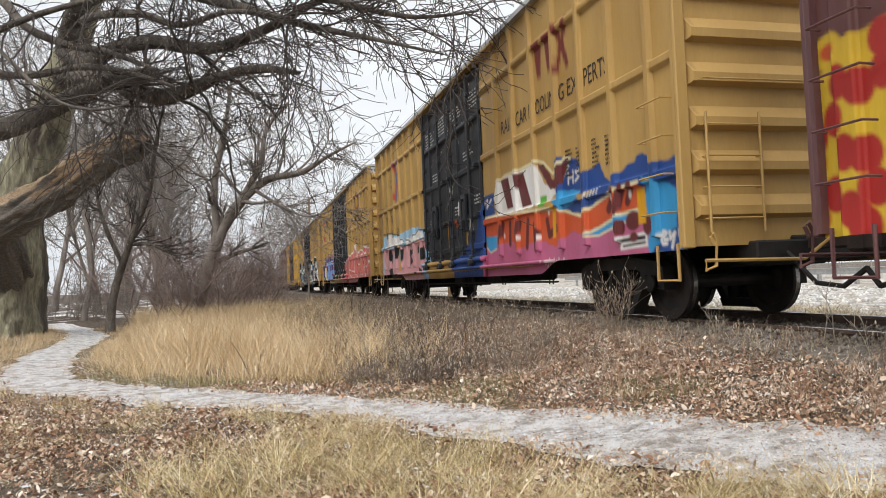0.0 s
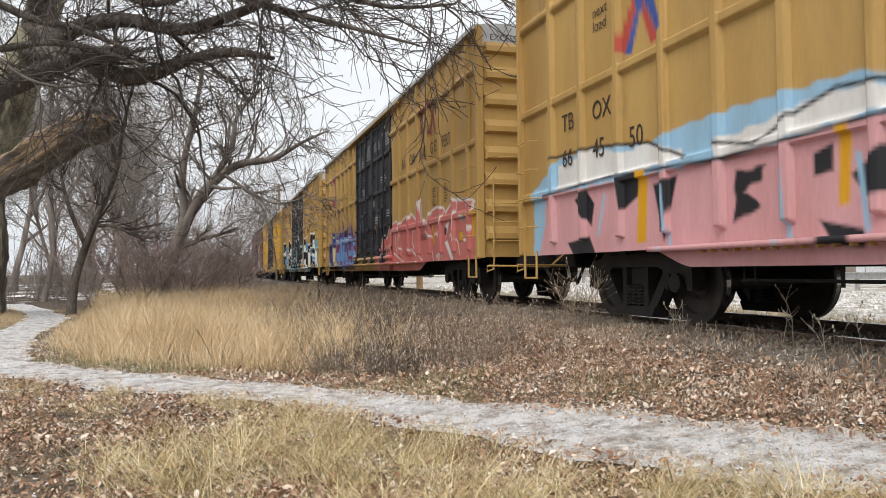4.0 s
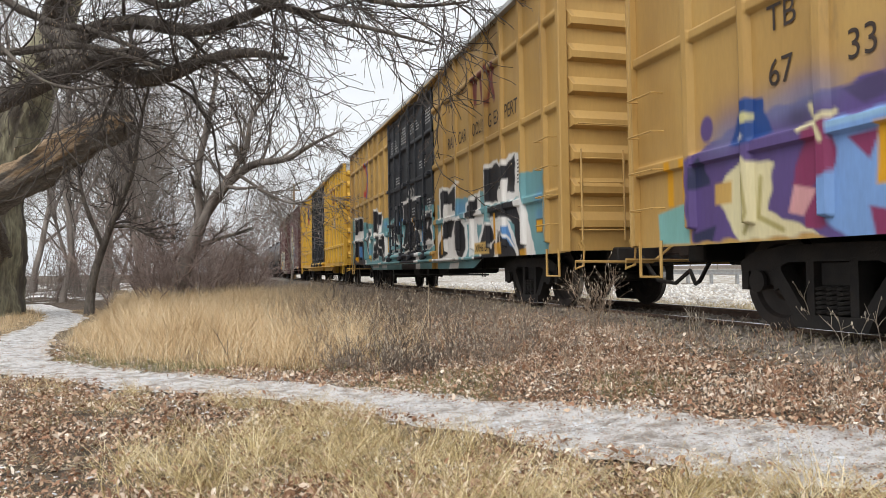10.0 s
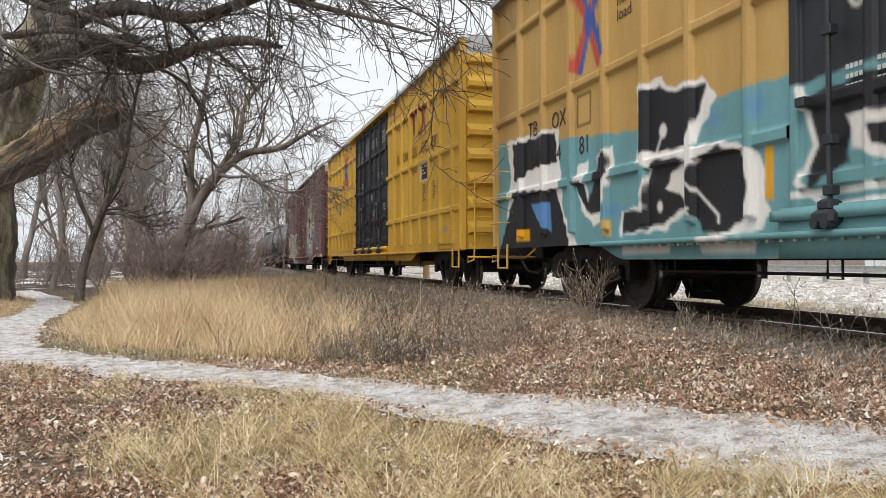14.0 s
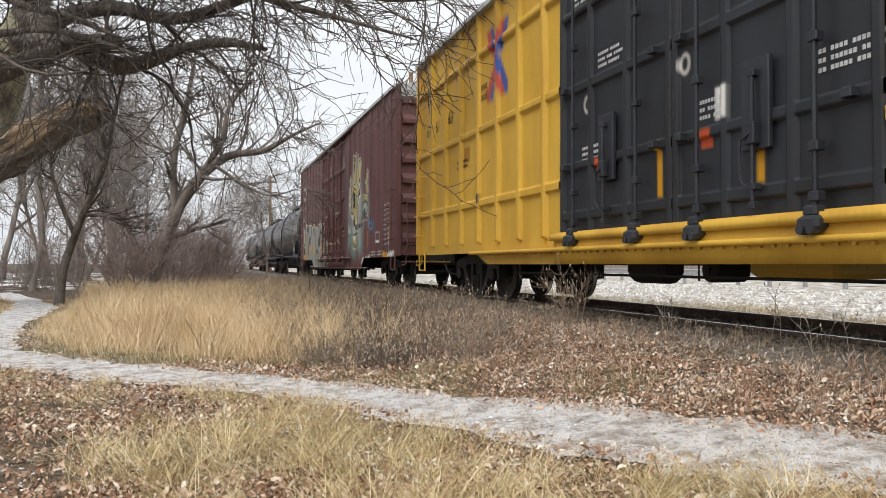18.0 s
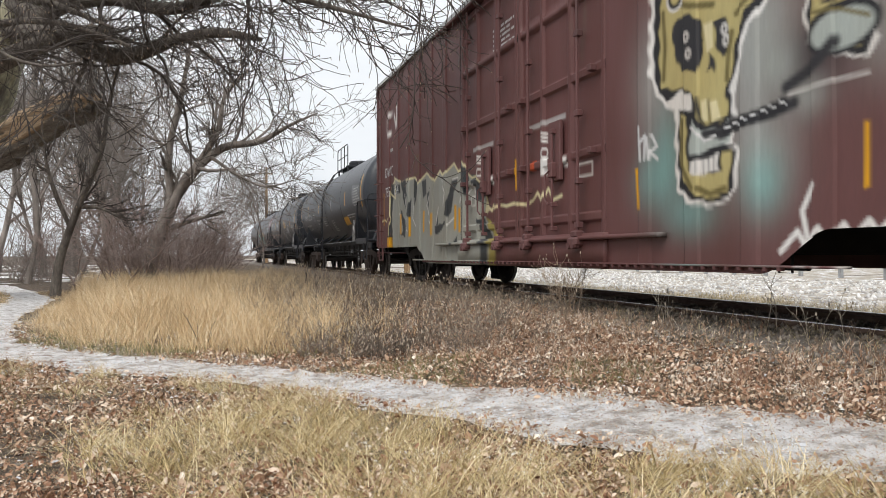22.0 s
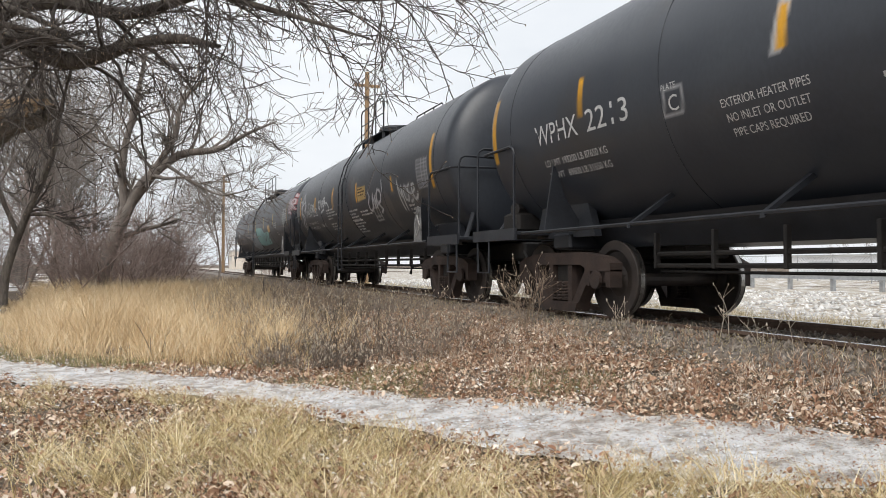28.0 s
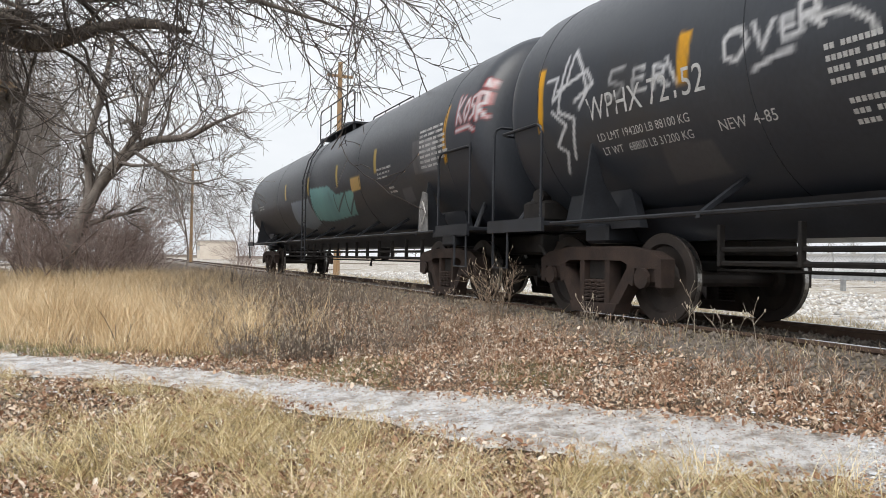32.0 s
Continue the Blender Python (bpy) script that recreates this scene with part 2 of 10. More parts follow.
# ---- mesh helpers ----
class Build:
    """Gathers vertices and faces of one mesh."""

    def __init__(self):
        self.v, self.f, self.mi = [], [], []

    def add(self, verts, faces, mi=0):
        k = len(self.v)
        self.v.extend(tuple(p) for p in verts)
        self.f.extend(tuple(i + k for i in f) for f in faces)
        self.mi.extend([mi] * len(faces))
        return self

    def box(self, x0, x1, y0, y1, z0, z1, c=0.0, mi=0):
        """A box with chamfered vertical and horizontal edges where c is given."""
        if c <= 0:
            vs = [(x, y, z) for x in (x0, x1) for y in (y0, y1) for z in (z0, z1)]
            return self.add(vs, [(0, 1, 3, 2), (4, 6, 7, 5), (0, 4, 5, 1), (2, 3, 7, 6), (0, 2, 6, 4), (1, 5, 7, 3)], mi)
        vs = []
        for z, k in ((z0, c), (z0 + c, 0), (z1 - c, 0), (z1, c)):
            a0, a1, b0, b1 = x0 + k, x1 - k, y0 + k, y1 - k
            vs += [(a0 + c, b0, z), (a1 - c, b0, z), (a1, b0 + c, z), (a1, b1 - c, z),
                   (a1 - c, b1, z), (a0 + c, b1, z), (a0, b1 - c, z), (a0, b0 + c, z)]
        fs = [tuple(range(7, -1, -1)), tuple(range(24, 32))]
        for r in range(3):
            fs += [(r * 8 + i, r * 8 + (i + 1) % 8, r * 8 + 8 + (i + 1) % 8, r * 8 + 8 + i) for i in range(8)]
        return self.add(vs, fs, mi)

    def tube(self, pts, r, n=6, mi=0, caps=True):
        """A round bar along points; r is one radius or one for each point."""
        pts = [Vector(p) for p in pts]
        rs = r if isinstance(r, (list, tuple)) else [r] * len(pts)
        vs, up = [], Vector((0.3, 0.2, 1)).normalized()
        for i, p in enumerate(pts):
            d = (pts[min(i + 1, len(pts) - 1)] - pts[max(i - 1, 0)]).normalized()
            a = d.cross(up)
            if a.length < 0.05:
                a = d.cross(Vector((1, 0, 0)))
            a.normalize()
            b = d.cross(a)
            vs += [p + (a * math.cos(2 * math.pi * k / n) + b * math.sin(2 * math.pi * k / n)) * rs[i] for k in range(n)]
        fs = [(i * n + k, i * n + (k + 1) % n, (i + 1) * n + (k + 1) % n, (i + 1) * n + k) for i in range(len(pts) - 1) for k in range(n)]
        if caps:
            fs += [tuple(range(n - 1, -1, -1)), tuple(range((len(pts) - 1) * n, len(pts) * n))]
        return self.add(vs, fs, mi)

    def lathe_x(self, profile, n=28, cx=0.0, cy=0.0, cz=0.0, mi=0):
        """Turns a closed profile of (x, radius) round the x axis."""
        m = len(profile)
        vs = [(cx + x, cy + r * math.cos(2 * math.pi * k / n), cz + r * math.sin(2 * math.pi * k / n)) for k in range(n) for x, r in profile]
        fs = [(k * m + i, k * m + (i + 1) % m, ((k + 1) % n) * m + (i + 1) % m, ((k + 1) % n) * m + i) for k in range(n) for i in range(m)]
        return self.add(vs, fs, mi)

    def slab(self, outline, x0, x1, mi=0):
        """Pulls an outline of (y, z) through from x0 to x1."""
        n = len(outline)
        vs = [(x0, y, z) for y, z in outline] + [(x1, y, z) for y, z in outline]
        fs = [tuple(range(n)), tuple(range(2 * n - 1, n - 1, -1))]
        fs += [(i, i + n, (i + 1) % n + n, (i + 1) % n) for i in range(n)]
        return self.add(vs, fs, mi)

    def prism(self, outline, y0, y1, mi=0):
        """Pulls an outline of (x, z) through from y0 to y1."""
        n = len(outline)
        vs = [(x, y0, z) for x, z in outline] + [(x, y1, z) for x, z in outline]
        fs = [tuple(range(n)), tuple(range(2 * n - 1, n - 1, -1))]
        fs += [(i, (i + 1) % n, (i + 1) % n + n, i + n) for i in range(n)]
        return self.add(vs, fs, mi)

    def mesh(self, name, mats, smooth=False):
        me = bpy.data.meshes.new(name)
        me.from_pydata(self.v, [], self.f)
        for m in (mats if isinstance(mats, (list, tuple)) else [mats]):
            me.materials.append(m)
        if any(self.mi):
            me.polygons.foreach_set("material_index", self.mi)
        bm = bmesh.new()
        bm.from_mesh(me)
        bmesh.ops.recalc_face_normals(bm, faces=bm.faces)
        bm.to_mesh(me)
        bm.free()
        if smooth:
            me.polygons.foreach_set("use_smooth", [True] * len(me.polygons))
        me.update()
        return me


def part(name, build, material, parent, label="", at=None, smooth=False):
    """Links a build, or a mesh, as one mesh object under a thing or a part."""
    me = build.mesh(name, material, smooth) if isinstance(build, Build) else build
    ob = new(name, me)
    if parent:
        ob.parent = parent
    if at is not None:
        ob.matrix_basis = at
    return tagged(ob, label=label)


def thing(name, label, category, at=None, group="", kind=""):
    ob = new(name)
    ob.empty_display_size = 0.2
    if at is not None:
        ob.matrix_basis = at
    return tagged(ob, label, category, group, kind)


def array_mesh(name, verts, faces, mat, smooth=False):
    """A mesh straight from arrays of vertices and of faces with one number of corners."""
    verts = np.asarray(verts, dtype=np.float32)
    faces = np.asarray(faces, dtype=np.int32)
    me = bpy.data.meshes.new(name)
    n, k = faces.shape
    me.vertices.add(len(verts))
    me.vertices.foreach_set("co", verts.ravel())
    me.loops.add(n * k)
    me.loops.foreach_set("vertex_index", faces.ravel())
    me.polygons.add(n)
    me.polygons.foreach_set("loop_start", np.arange(0, n * k, k, dtype=np.int32))
    me.polygons.foreach_set("loop_total", np.full(n, k, dtype=np.int32))
    if smooth:
        me.polygons.foreach_set("use_smooth", np.ones(n, dtype=bool))
    me.materials.append(mat)
    me.update(calc_edges=True)
    me.validate()
    return me


def grid_faces(nu, nv):
    i = np.arange((nu - 1) * (nv - 1))
    a = (i // (nv - 1)) * nv + i % (nv - 1)
    return np.stack([a, a + 1, a + nv + 1, a + nv], 1)


def lettering(text, size, where, flat=0.0, squeeze=1.0):
    """A mesh of letters; where(u, v) puts the flat place u to the right, v up, on the thing."""
    cu = bpy.data.curves.new("lettering", "FONT")
    cu.body, cu.size = text, size
    cu.resolution_u = 3
    ob = bpy.data.objects.new("lettering", cu)
    scene.collection.objects.link(ob)
    dg = bpy.context.evaluated_depsgraph_get()
    me = bpy.data.meshes.new_from_object(ob.evaluated_get(dg))
    bpy.data.objects.remove(ob)
    bpy.data.curves.remove(cu)
    if squeeze < 0:
        squeeze = -squeeze / max(max(v.co.x for v in me.vertices), 0.01)
    for v in me.vertices:
        v.co = where(v.co.x * squeeze, v.co.y)
    me.name = "lettering"
    me.materials.clear()
    return me

# ---- ground, path and track ----
TRACK_X, RAIL_Z = 6.094, 0.426


def ease(a):
    a = min(max(a, 0.0), 1.0)
    return a * a * (3 - 2 * a)


def ground_z(x, y):
    """Height of the ground: level by the path, rising to the track bed, level beyond it."""
    z = 0.26 * ease((x - 1.0) / 3.4)
    if x > 4.4:
        z = 0.26 - 0.02 * ease((x - 4.5) / 0.5)
    if x > 7.3:
        z = 0.24 - 0.28 * ease((x - 7.5) / 3.0)
    if x > 10 or x < 1.5:
        far = max(abs(x) - 10, 0)
        z += 0.10 * noise.noise((x * 0.12, y * 0.12, 2.0)) * min(far / 10, 1)
    z += 0.025 * noise.noise((x * 0.9, y * 0.9, 5.0)) + 0.012 * noise.noise((x * 3.1, y * 3.1, 9.0))
    return z


PATH = [(3.7, -6.0), (4.05, -1.6), (3.75, 0.6), (2.95, 2.45), (2.38, 3.5), (1.53, 5.18), (0.55, 6.5), (-0.51, 7.5), (-1.55, 8.6), (-2.5, 10.0), (-3.0, 12.0),
        (-3.35, 14.5), (-3.5, 17.0), (-3.9, 20.0), (-5.0, 24.0), (-7.0, 30.0)]


def curve_through(pts, steps=8):
    out = []
    for i in range(len(pts) - 1):
        p = [Vector(pts[min(max(i + k, 0), len(pts) - 1)]) for k in (-1, 0, 1, 2)]
        for s in range(steps):
            t = s / steps
            out.append(0.5 * (2 * p[1] + (p[2] - p[0]) * t + (2 * p[0] - 5 * p[1] + 4 * p[2] - p[3]) * t * t
                              + (3 * p[1] - p[0] - 3 * p[2] + p[3]) * t ** 3))
    return out + [Vector(pts[-1])]


WAY = curve_through(PATH, 10)
WAY_XY = np.array([(p.x, p.y) for p in WAY])


def path_gap(x, y):
    return float(np.min(np.hypot(WAY_XY[:, 0] - x, WAY_XY[:, 1] - y)))


def lines(lo, hi, fine_lo, fine_hi, fine, coarse_n):
    a = np.arange(fine_lo, fine_hi + 1e-6, fine)
    left = fine_lo - np.geomspace(fine, fine_lo - lo, coarse_n)[::-1]
    right = fine_hi + np.geomspace(fine, hi - fine_hi, coarse_n)
    return np.concatenate([left, a, right])


def build_ground():
    xs, ys = lines(-1500, 1500, -8, 14, 0.14, 30), lines(-600, 2500, -3, 26, 0.16, 34)
    vs = [(x, y, ground_z(x, y) - (0.03 * ease((0.40 - path_gap(x, y)) / 0.2) if -8 < x < 6 and -3 < y < 30 else 0)) for x in xs for y in ys]
    me = array_mesh("ground", vs, grid_faces(len(xs), len(ys))[:, ::-1], M_GROUND, smooth=True)
    tagged(new("ground", me), "brown leaf-strewn winter ground with traces of snow", "ground", kind="structure")
    # the snowy gravel yard on the other side of the track
    xs, ys = np.concatenate([np.arange(8.6, 14, 0.4), np.geomspace(14, 120, 24)]), np.concatenate([np.arange(-10, 60, 0.6), np.geomspace(60, 260, 20)])
    vs = [(x + (0.35 * noise.noise((y * 0.7, 3, 1)) if x < 8.7 else 0), y, ground_z(x, y) + 0.012 + 0.10 * max(noise.noise((x * 0.5, y * 0.5, 4)), 0)) for x in xs for y in ys]
    me = array_mesh("gravel_yard", vs, grid_faces(len(xs), len(ys))[:, ::-1], M_LOT, smooth=True)
    tagged(new("gravel_yard", me), "pale gravel yard dusted with snow beyond the track", "gravel yard", kind="structure")
    # the trodden path
    vs, n = [], 15
    for i, p in enumerate(WAY):
        d = (WAY[min(i + 1, len(WAY) - 1)] - WAY[max(i - 1, 0)]).normalized()
        side = Vector((-d.y, d.x))
        wl = 0.45 + 0.16 * noise.noise((i * 0.33, 1.0, 0)) + 0.18 * noise.noise((i * 1.7, 4.0, 0))
        wr = 0.45 + 0.16 * noise.noise((i * 0.31, 7.0, 0)) + 0.18 * noise.noise((i * 1.6, 9.0, 0))
        for k in range(n):
            s = -wr + (wl + wr) * k / (n - 1)
            q = p + side * s
            dip = 0.03 * (1 - (2 * k / (n - 1) - 1) ** 2)
            vs.append((q.x, q.y, ground_z(q.x, q.y) + 0.014 - dip * 0.3 + 0.006 * noise.noise((q.x * 6, q.y * 6, 1))))
    me = array_mesh("footpath", vs, grid_faces(len(WAY), n)[:, ::-1], M_PATH, smooth=True)
    tagged(new("footpath", me), "narrow trodden path dusted with thin snow", "path", kind="structure")


BED = [(-2.1, -0.02), (-1.75, 0.05), (-1.3, 0.14), (-0.95, 0.185), (-0.8, 0.19), (-0.6, 0.12), (0, 0.105), (0.6, 0.12), (0.9, 0.16), (1.3, 0.125), (1.8, 0.04), (2.3, -0.12)]


def build_track():
    bed = thing("railway_track", "single railway track on dark ties and grey ballast", "railway track", kind="structure")
    # ballast shoulder
    ys = np.arange(-30, 260, 0.5)
    prof = BED
    vs = [(TRACK_X + x, y, 0.175 + z + 0.03 * noise.noise((x * 2, y * 1.7, 3))) for y in ys for x, z in prof]
    part("ballast", array_mesh("ballast", vs, grid_faces(len(ys), len(prof)), M_BALLAST), None, bed, "grey crushed-stone ballast")
    for side in (-1, 1):
        cx = TRACK_X + side * 0.7525
        b = Build()
        prof = [(-0.07, 0.0), (0.07, 0.0), (0.07, 0.012), (0.012, 0.03), (0.012, 0.125), (0.036, 0.135), (0.036, 0.166), (-0.036, 0.166), (-0.036, 0.135), (-0.012, 0.125), (-0.012, 0.03), (-0.07, 0.012)]
        b.prism([(cx + x, RAIL_Z - 0.17 + z) for x, z in prof], -30, 260)
        r = part("rail", b, M_RAIL, bed, "rusty steel rail with a bright running face")
        part("running_face", Build().box(cx - 0.03, cx + 0.03, -30, 260, RAIL_Z - 0.004, RAIL_Z), M_RAILTOP, r, "bright worn steel")
    tie = Build().box(-1.3, 1.3, -0.115, 0.115, -0.17, 0.0, c=0.012).mesh("tie", M_TIE)
    plate = Build().box(-0.18, 0.18, -0.09, 0.09, 0, 0.012, c=0.004)
    for sx in (-0.11, 0.11):
        for sy in (-0.05, 0.05):
            plate.box(sx - 0.014, sx + 0.014, sy - 0.014, sy + 0.014, 0.012, 0.035)
    plate = plate.mesh("tie_plate", M_RAIL)
    rng = random.Random(4)
    for i in range(150):
        y = -8 + i * 0.545
        t = part("tie", tie, None, bed, at=pose(TRACK_X + rng.uniform(-0.05, 0.05), y + rng.uniform(-0.03, 0.03), RAIL_Z - 0.171, 0, 0, rng.uniform(-1.2, 1.2)))
        if i < 70:
            for side in (-1, 1):
                part("tie_plate", plate, None, t, at=pose(side * 0.7525, 0, -0.011))


build_ground()
build_track()

# ---- the train ----
# Places on a car: u metres back from its leading corner, z above the rail. The near side faces -x.
TAN, YEL, MAR = (0.505, 0.32, 0.104), (0.66, 0.40, 0.055), (0.138, 0.060, 0.058)


class Canvas:
    """Colours at the vertices of a painted side, with places (u, z)."""

    def __init__(self, u, z, base):
        self.u, self.z, self.px, self.bars = u, z, 0.03, []
        self.c = np.tile(np.array(base, dtype=np.float32), (len(u), 1))

    def put(self, mask, colour, a=1.0):
        self.c[mask] = self.c[mask] * (1 - a) + np.array(colour, dtype=np.float32) * a
        return self

    def poly(self, pts, colour, a=1.0):
        us, zs = [p[0] for p in pts], [p[1] for p in pts]
        if a < 0.7 and colour in (TBLUE, TEALL):
            # a light burst of spray has no edge
            return self.disk((min(us) + max(us)) / 2, (min(zs) + max(zs)) / 2, (max(us) - min(us)) * 0.62, (max(zs) - min(zs)) * 0.62, colour, 0.58)
        at = np.flatnonzero((self.u > min(us) - 0.05) & (self.u < max(us) + 0.05) & (self.z > min(zs) - 0.05) & (self.z < max(zs) + 0.05))
        u, z = self.u[at], self.z[at]
        if len(pts) > 4 and colour is not AMBER:
            # sprayed edges waver a little
            u = u + 0.012 * np.sin(z * 23 + 3 * np.sin(u * 9)) + 0.006 * np.sin(u * 41 + z * 17)
            z = z + 0.012 * np.sin(u * 19 + 2 * np.sin(z * 11)) + 0.006 * np.sin(z * 37 - u * 13)
        inside = np.zeros(len(at), dtype=bool)
        near = np.full(len(at), 9.0)
        n = len(pts)
        for i in range(n):
            (u0, z0), (u1, z1) = pts[i], pts[(i + 1) % n]
            near = np.minimum(near, self.reach(u, z, u0, z0, u1, z1))
            if z0 != z1:
                inside ^= ((z0 > z) != (z1 > z)) & (u < (u1 - u0) * (z - z0) / (z1 - z0) + u0)
        return self.blend(at, np.clip(0.5 + np.where(inside, near, -near) / self.px, 0, 1) * a, colour)

    def reach(self, u, z, u0, z0, u1, z1):
        du, dz = u1 - u0, z1 - z0
        t = np.clip(((u - u0) * du + (z - z0) * dz) / max(du * du + dz * dz, 1e-9), 0, 1)
        return np.hypot(u - u0 - t * du, z - z0 - t * dz)

    def blend(self, at, k, colour):
        self.c[at] = self.c[at] * (1 - k[:, None]) + np.array(colour, dtype=np.float32) * k[:, None]
        return self

    def line(self, pts, w, colour, a=1.0, soft=False):
        us, zs, e = [p[0] for p in pts], [p[1] for p in pts], w + 0.04
        at = np.flatnonzero((self.u > min(us) - e) & (self.u < max(us) + e) & (self.z > min(zs) - e) & (self.z < max(zs) + e))
        d = np.full(len(at), 9.0)
        for (u0, z0), (u1, z1) in zip(pts[:-1], pts[1:]):
            d = np.minimum(d, self.reach(self.u[at], self.z[at], u0, z0, u1, z1))
        if soft:
            return self.blend(at, np.clip(1.5 - d / (w / 2), 0, 1) * a, colour)
        return self.blend(at, np.clip(0.5 + (w / 2 - d) / self.px, 0, 1) * min(1.0, w / self.px * 1.3) * a, colour)

    def disk(self, u, z, ru, rz, colour, a=1.0):
        q = ((self.u - u) / ru) ** 2 + ((self.z - z) / rz) ** 2
        if a < 0.6:
            k = (a * np.exp(-1.6 * q))[:, None]
            self.c = self.c * (1 - k) + np.array(colour, dtype=np.float32) * k
            return self
        return self.blend(np.arange(len(q)), np.clip(0.5 + (1 - np.sqrt(q)) * min(ru, rz) / self.px, 0, 1) * a, colour)

    def above(self, edge, z0, u0, u1, colour, a=1.0):
        """Fills from z0 up to the height edge(u) between u0 and u1."""
        return self.put((self.u > u0) & (self.u < u1) & (self.z > z0) & (self.z < edge(self.u)), colour, a)


def cuts(lo, hi, step, extra):
    a = [lo, hi] + [e for e in extra if lo < e < hi]
    n = max(int((hi - lo) / step), 1)
    a += [lo + (hi - lo) * i / n for i in range(1, n)]
    a = sorted(a)
    out = [a[0]]
    for q in a[1:]:
        if q - out[-1] > 0.003:
            out.append(q)
    out[-1] = hi
    return np.array(out)


def side_panel(name, parent, half, u0, u1, bottom, top, posts, bands, base, art, label, fine=0.028, fine_top=3.2, post_w=0.09, post_h=0.07, band_h=0.05, x0=-1.575, post_z=None):
    """A pressed steel side wall with posts and bands standing proud; bottom(u) is its lower edge. Painted by art(canvas)."""
    eu = [p + s * (post_w / 2 + k) for p in posts for s in (-1, 1) for k in (0, 0.014)]
    ez = [b + s * (0.05 + k) for b in bands for s in (-1, 1) for k in (0, 0.012)]
    us = cuts(u0, u1, fine, eu)
    zs = np.concatenate([cuts(0.0, 1.0, fine / max(fine_top - 0.7, 1), [(e - 0.7) / (fine_top - 0.7) for e in ez if e < fine_top])[:-1] * (fine_top - 0.7) + 0.7,
                         cuts(fine_top, top, 0.12 if art else 0.6, ez)])
    uu, zz = np.meshgrid(us, zs, indexing="ij")
    lo = np.array([bottom(u) for u in us])[:, None]
    k = np.clip((zz - 0.7) / 0.5, 0, 1)
    zz = np.where(zz < 1.2, lo + (1.2 - lo) * k, zz)
    h = np.zeros_like(uu)
    pz0, pz1 = post_z or (0.0, 9.0)
    for p in posts:
        h = np.maximum(h, np.clip((post_w / 2 + 0.014 - np.abs(uu - p)) / 0.014, 0, 1) * post_h * ((zz > pz0) & (zz < pz1)))
    for b in bands:
        h = np.maximum(h, np.clip((0.062 - np.abs(zz - b)) / 0.012, 0, 1) * band_h)
    h = h + 0.006 * np.sin(uu * 2.1) * np.sin(zz * 3.3)
    flat_u, flat_z = uu.ravel(), zz.ravel()
    vs = np.stack([x0 - h.ravel() + post_h, flat_u - half, flat_z], 1)
    me = array_mesh(name, vs, grid_faces(len(us), len(zs)), M_PAINT)
    cv = Canvas(flat_u, flat_z, base)
    if art:
        art(cv)
    at = me.color_attributes.new("paint", "FLOAT_COLOR", "POINT")
    at.data.foreach_set("color", np.concatenate([cv.c, np.ones((len(flat_u), 1), dtype=np.float32)], 1).astype(np.float32).ravel())
    ob = part(name, me, None, parent, label)
    print_bars(ob, cv, lambda u, z: (x0 + post_h - 0.012, u - half, z))
    return ob


def print_bars(parent, cv, where):
    """Small unreadable print as plain bars on a painted surface."""
    for bright in (True, False):
        q = [b for b in cv.bars if (b[4][0] > 0.25) == bright]
        if q:
            vs = np.array([where(u, z) for a, b, lo, hi, _ in q for u, z in ((a, lo), (b, lo), (b, hi), (a, hi))])
            ob = part("small_print", array_mesh("small_print", vs, np.arange(len(vs)).reshape(-1, 4), M_WHITE if bright else M_INK), None, parent, "rows of small stencilled print")
            tagged(ob, kind="stuff")


def painted_bar(name, car, half, u0, u1, x0, x1, z0, z1, base, arts, door):
    """A ledge along the side that carries on the paint of the panels above it."""
    us = np.linspace(u0, u1, max(int((u1 - u0) / 0.06), 2))
    cv = Canvas(us, np.where((us > door[0]) & (us < door[1]), 0.95, 0.86), base)
    for a, lo, hi in zip(arts, (-9, door[0], door[1]), (door[0], door[1], 99)):
        if a:
            one = Canvas(us, cv.z, base)
            a(one)
            k = (us >= lo) & (us <= hi)
            cv.c[k] = one.c[k]
    ring = [(x0, z0), (x0, z1), (x1, z1), (x1, z0)]
    vs = [(x, u - half, z) for u in us for x, z in ring]
    f = [(i * 4 + j, i * 4 + (j + 1) % 4, i * 4 + 4 + (j + 1) % 4, i * 4 + 4 + j) for i in range(len(us) - 1) for j in range(4)]
    m = (len(us) - 1) * 4
    f += [(3, 2, 1, 0), (m, m + 1, m + 2, m + 3)]
    me = array_mesh(name, np.array(vs), np.array(f), M_PAINT)
    at = me.color_attributes.new("paint", "FLOAT_COLOR", "POINT")
    at.data.foreach_set("color", np.concatenate([np.repeat(cv.c, 4, 0), np.ones((len(us) * 4, 1))], 1).astype(np.float32).ravel())
    return part(name, me, None, car)


WHEEL_R = 0.457
_shared = {}


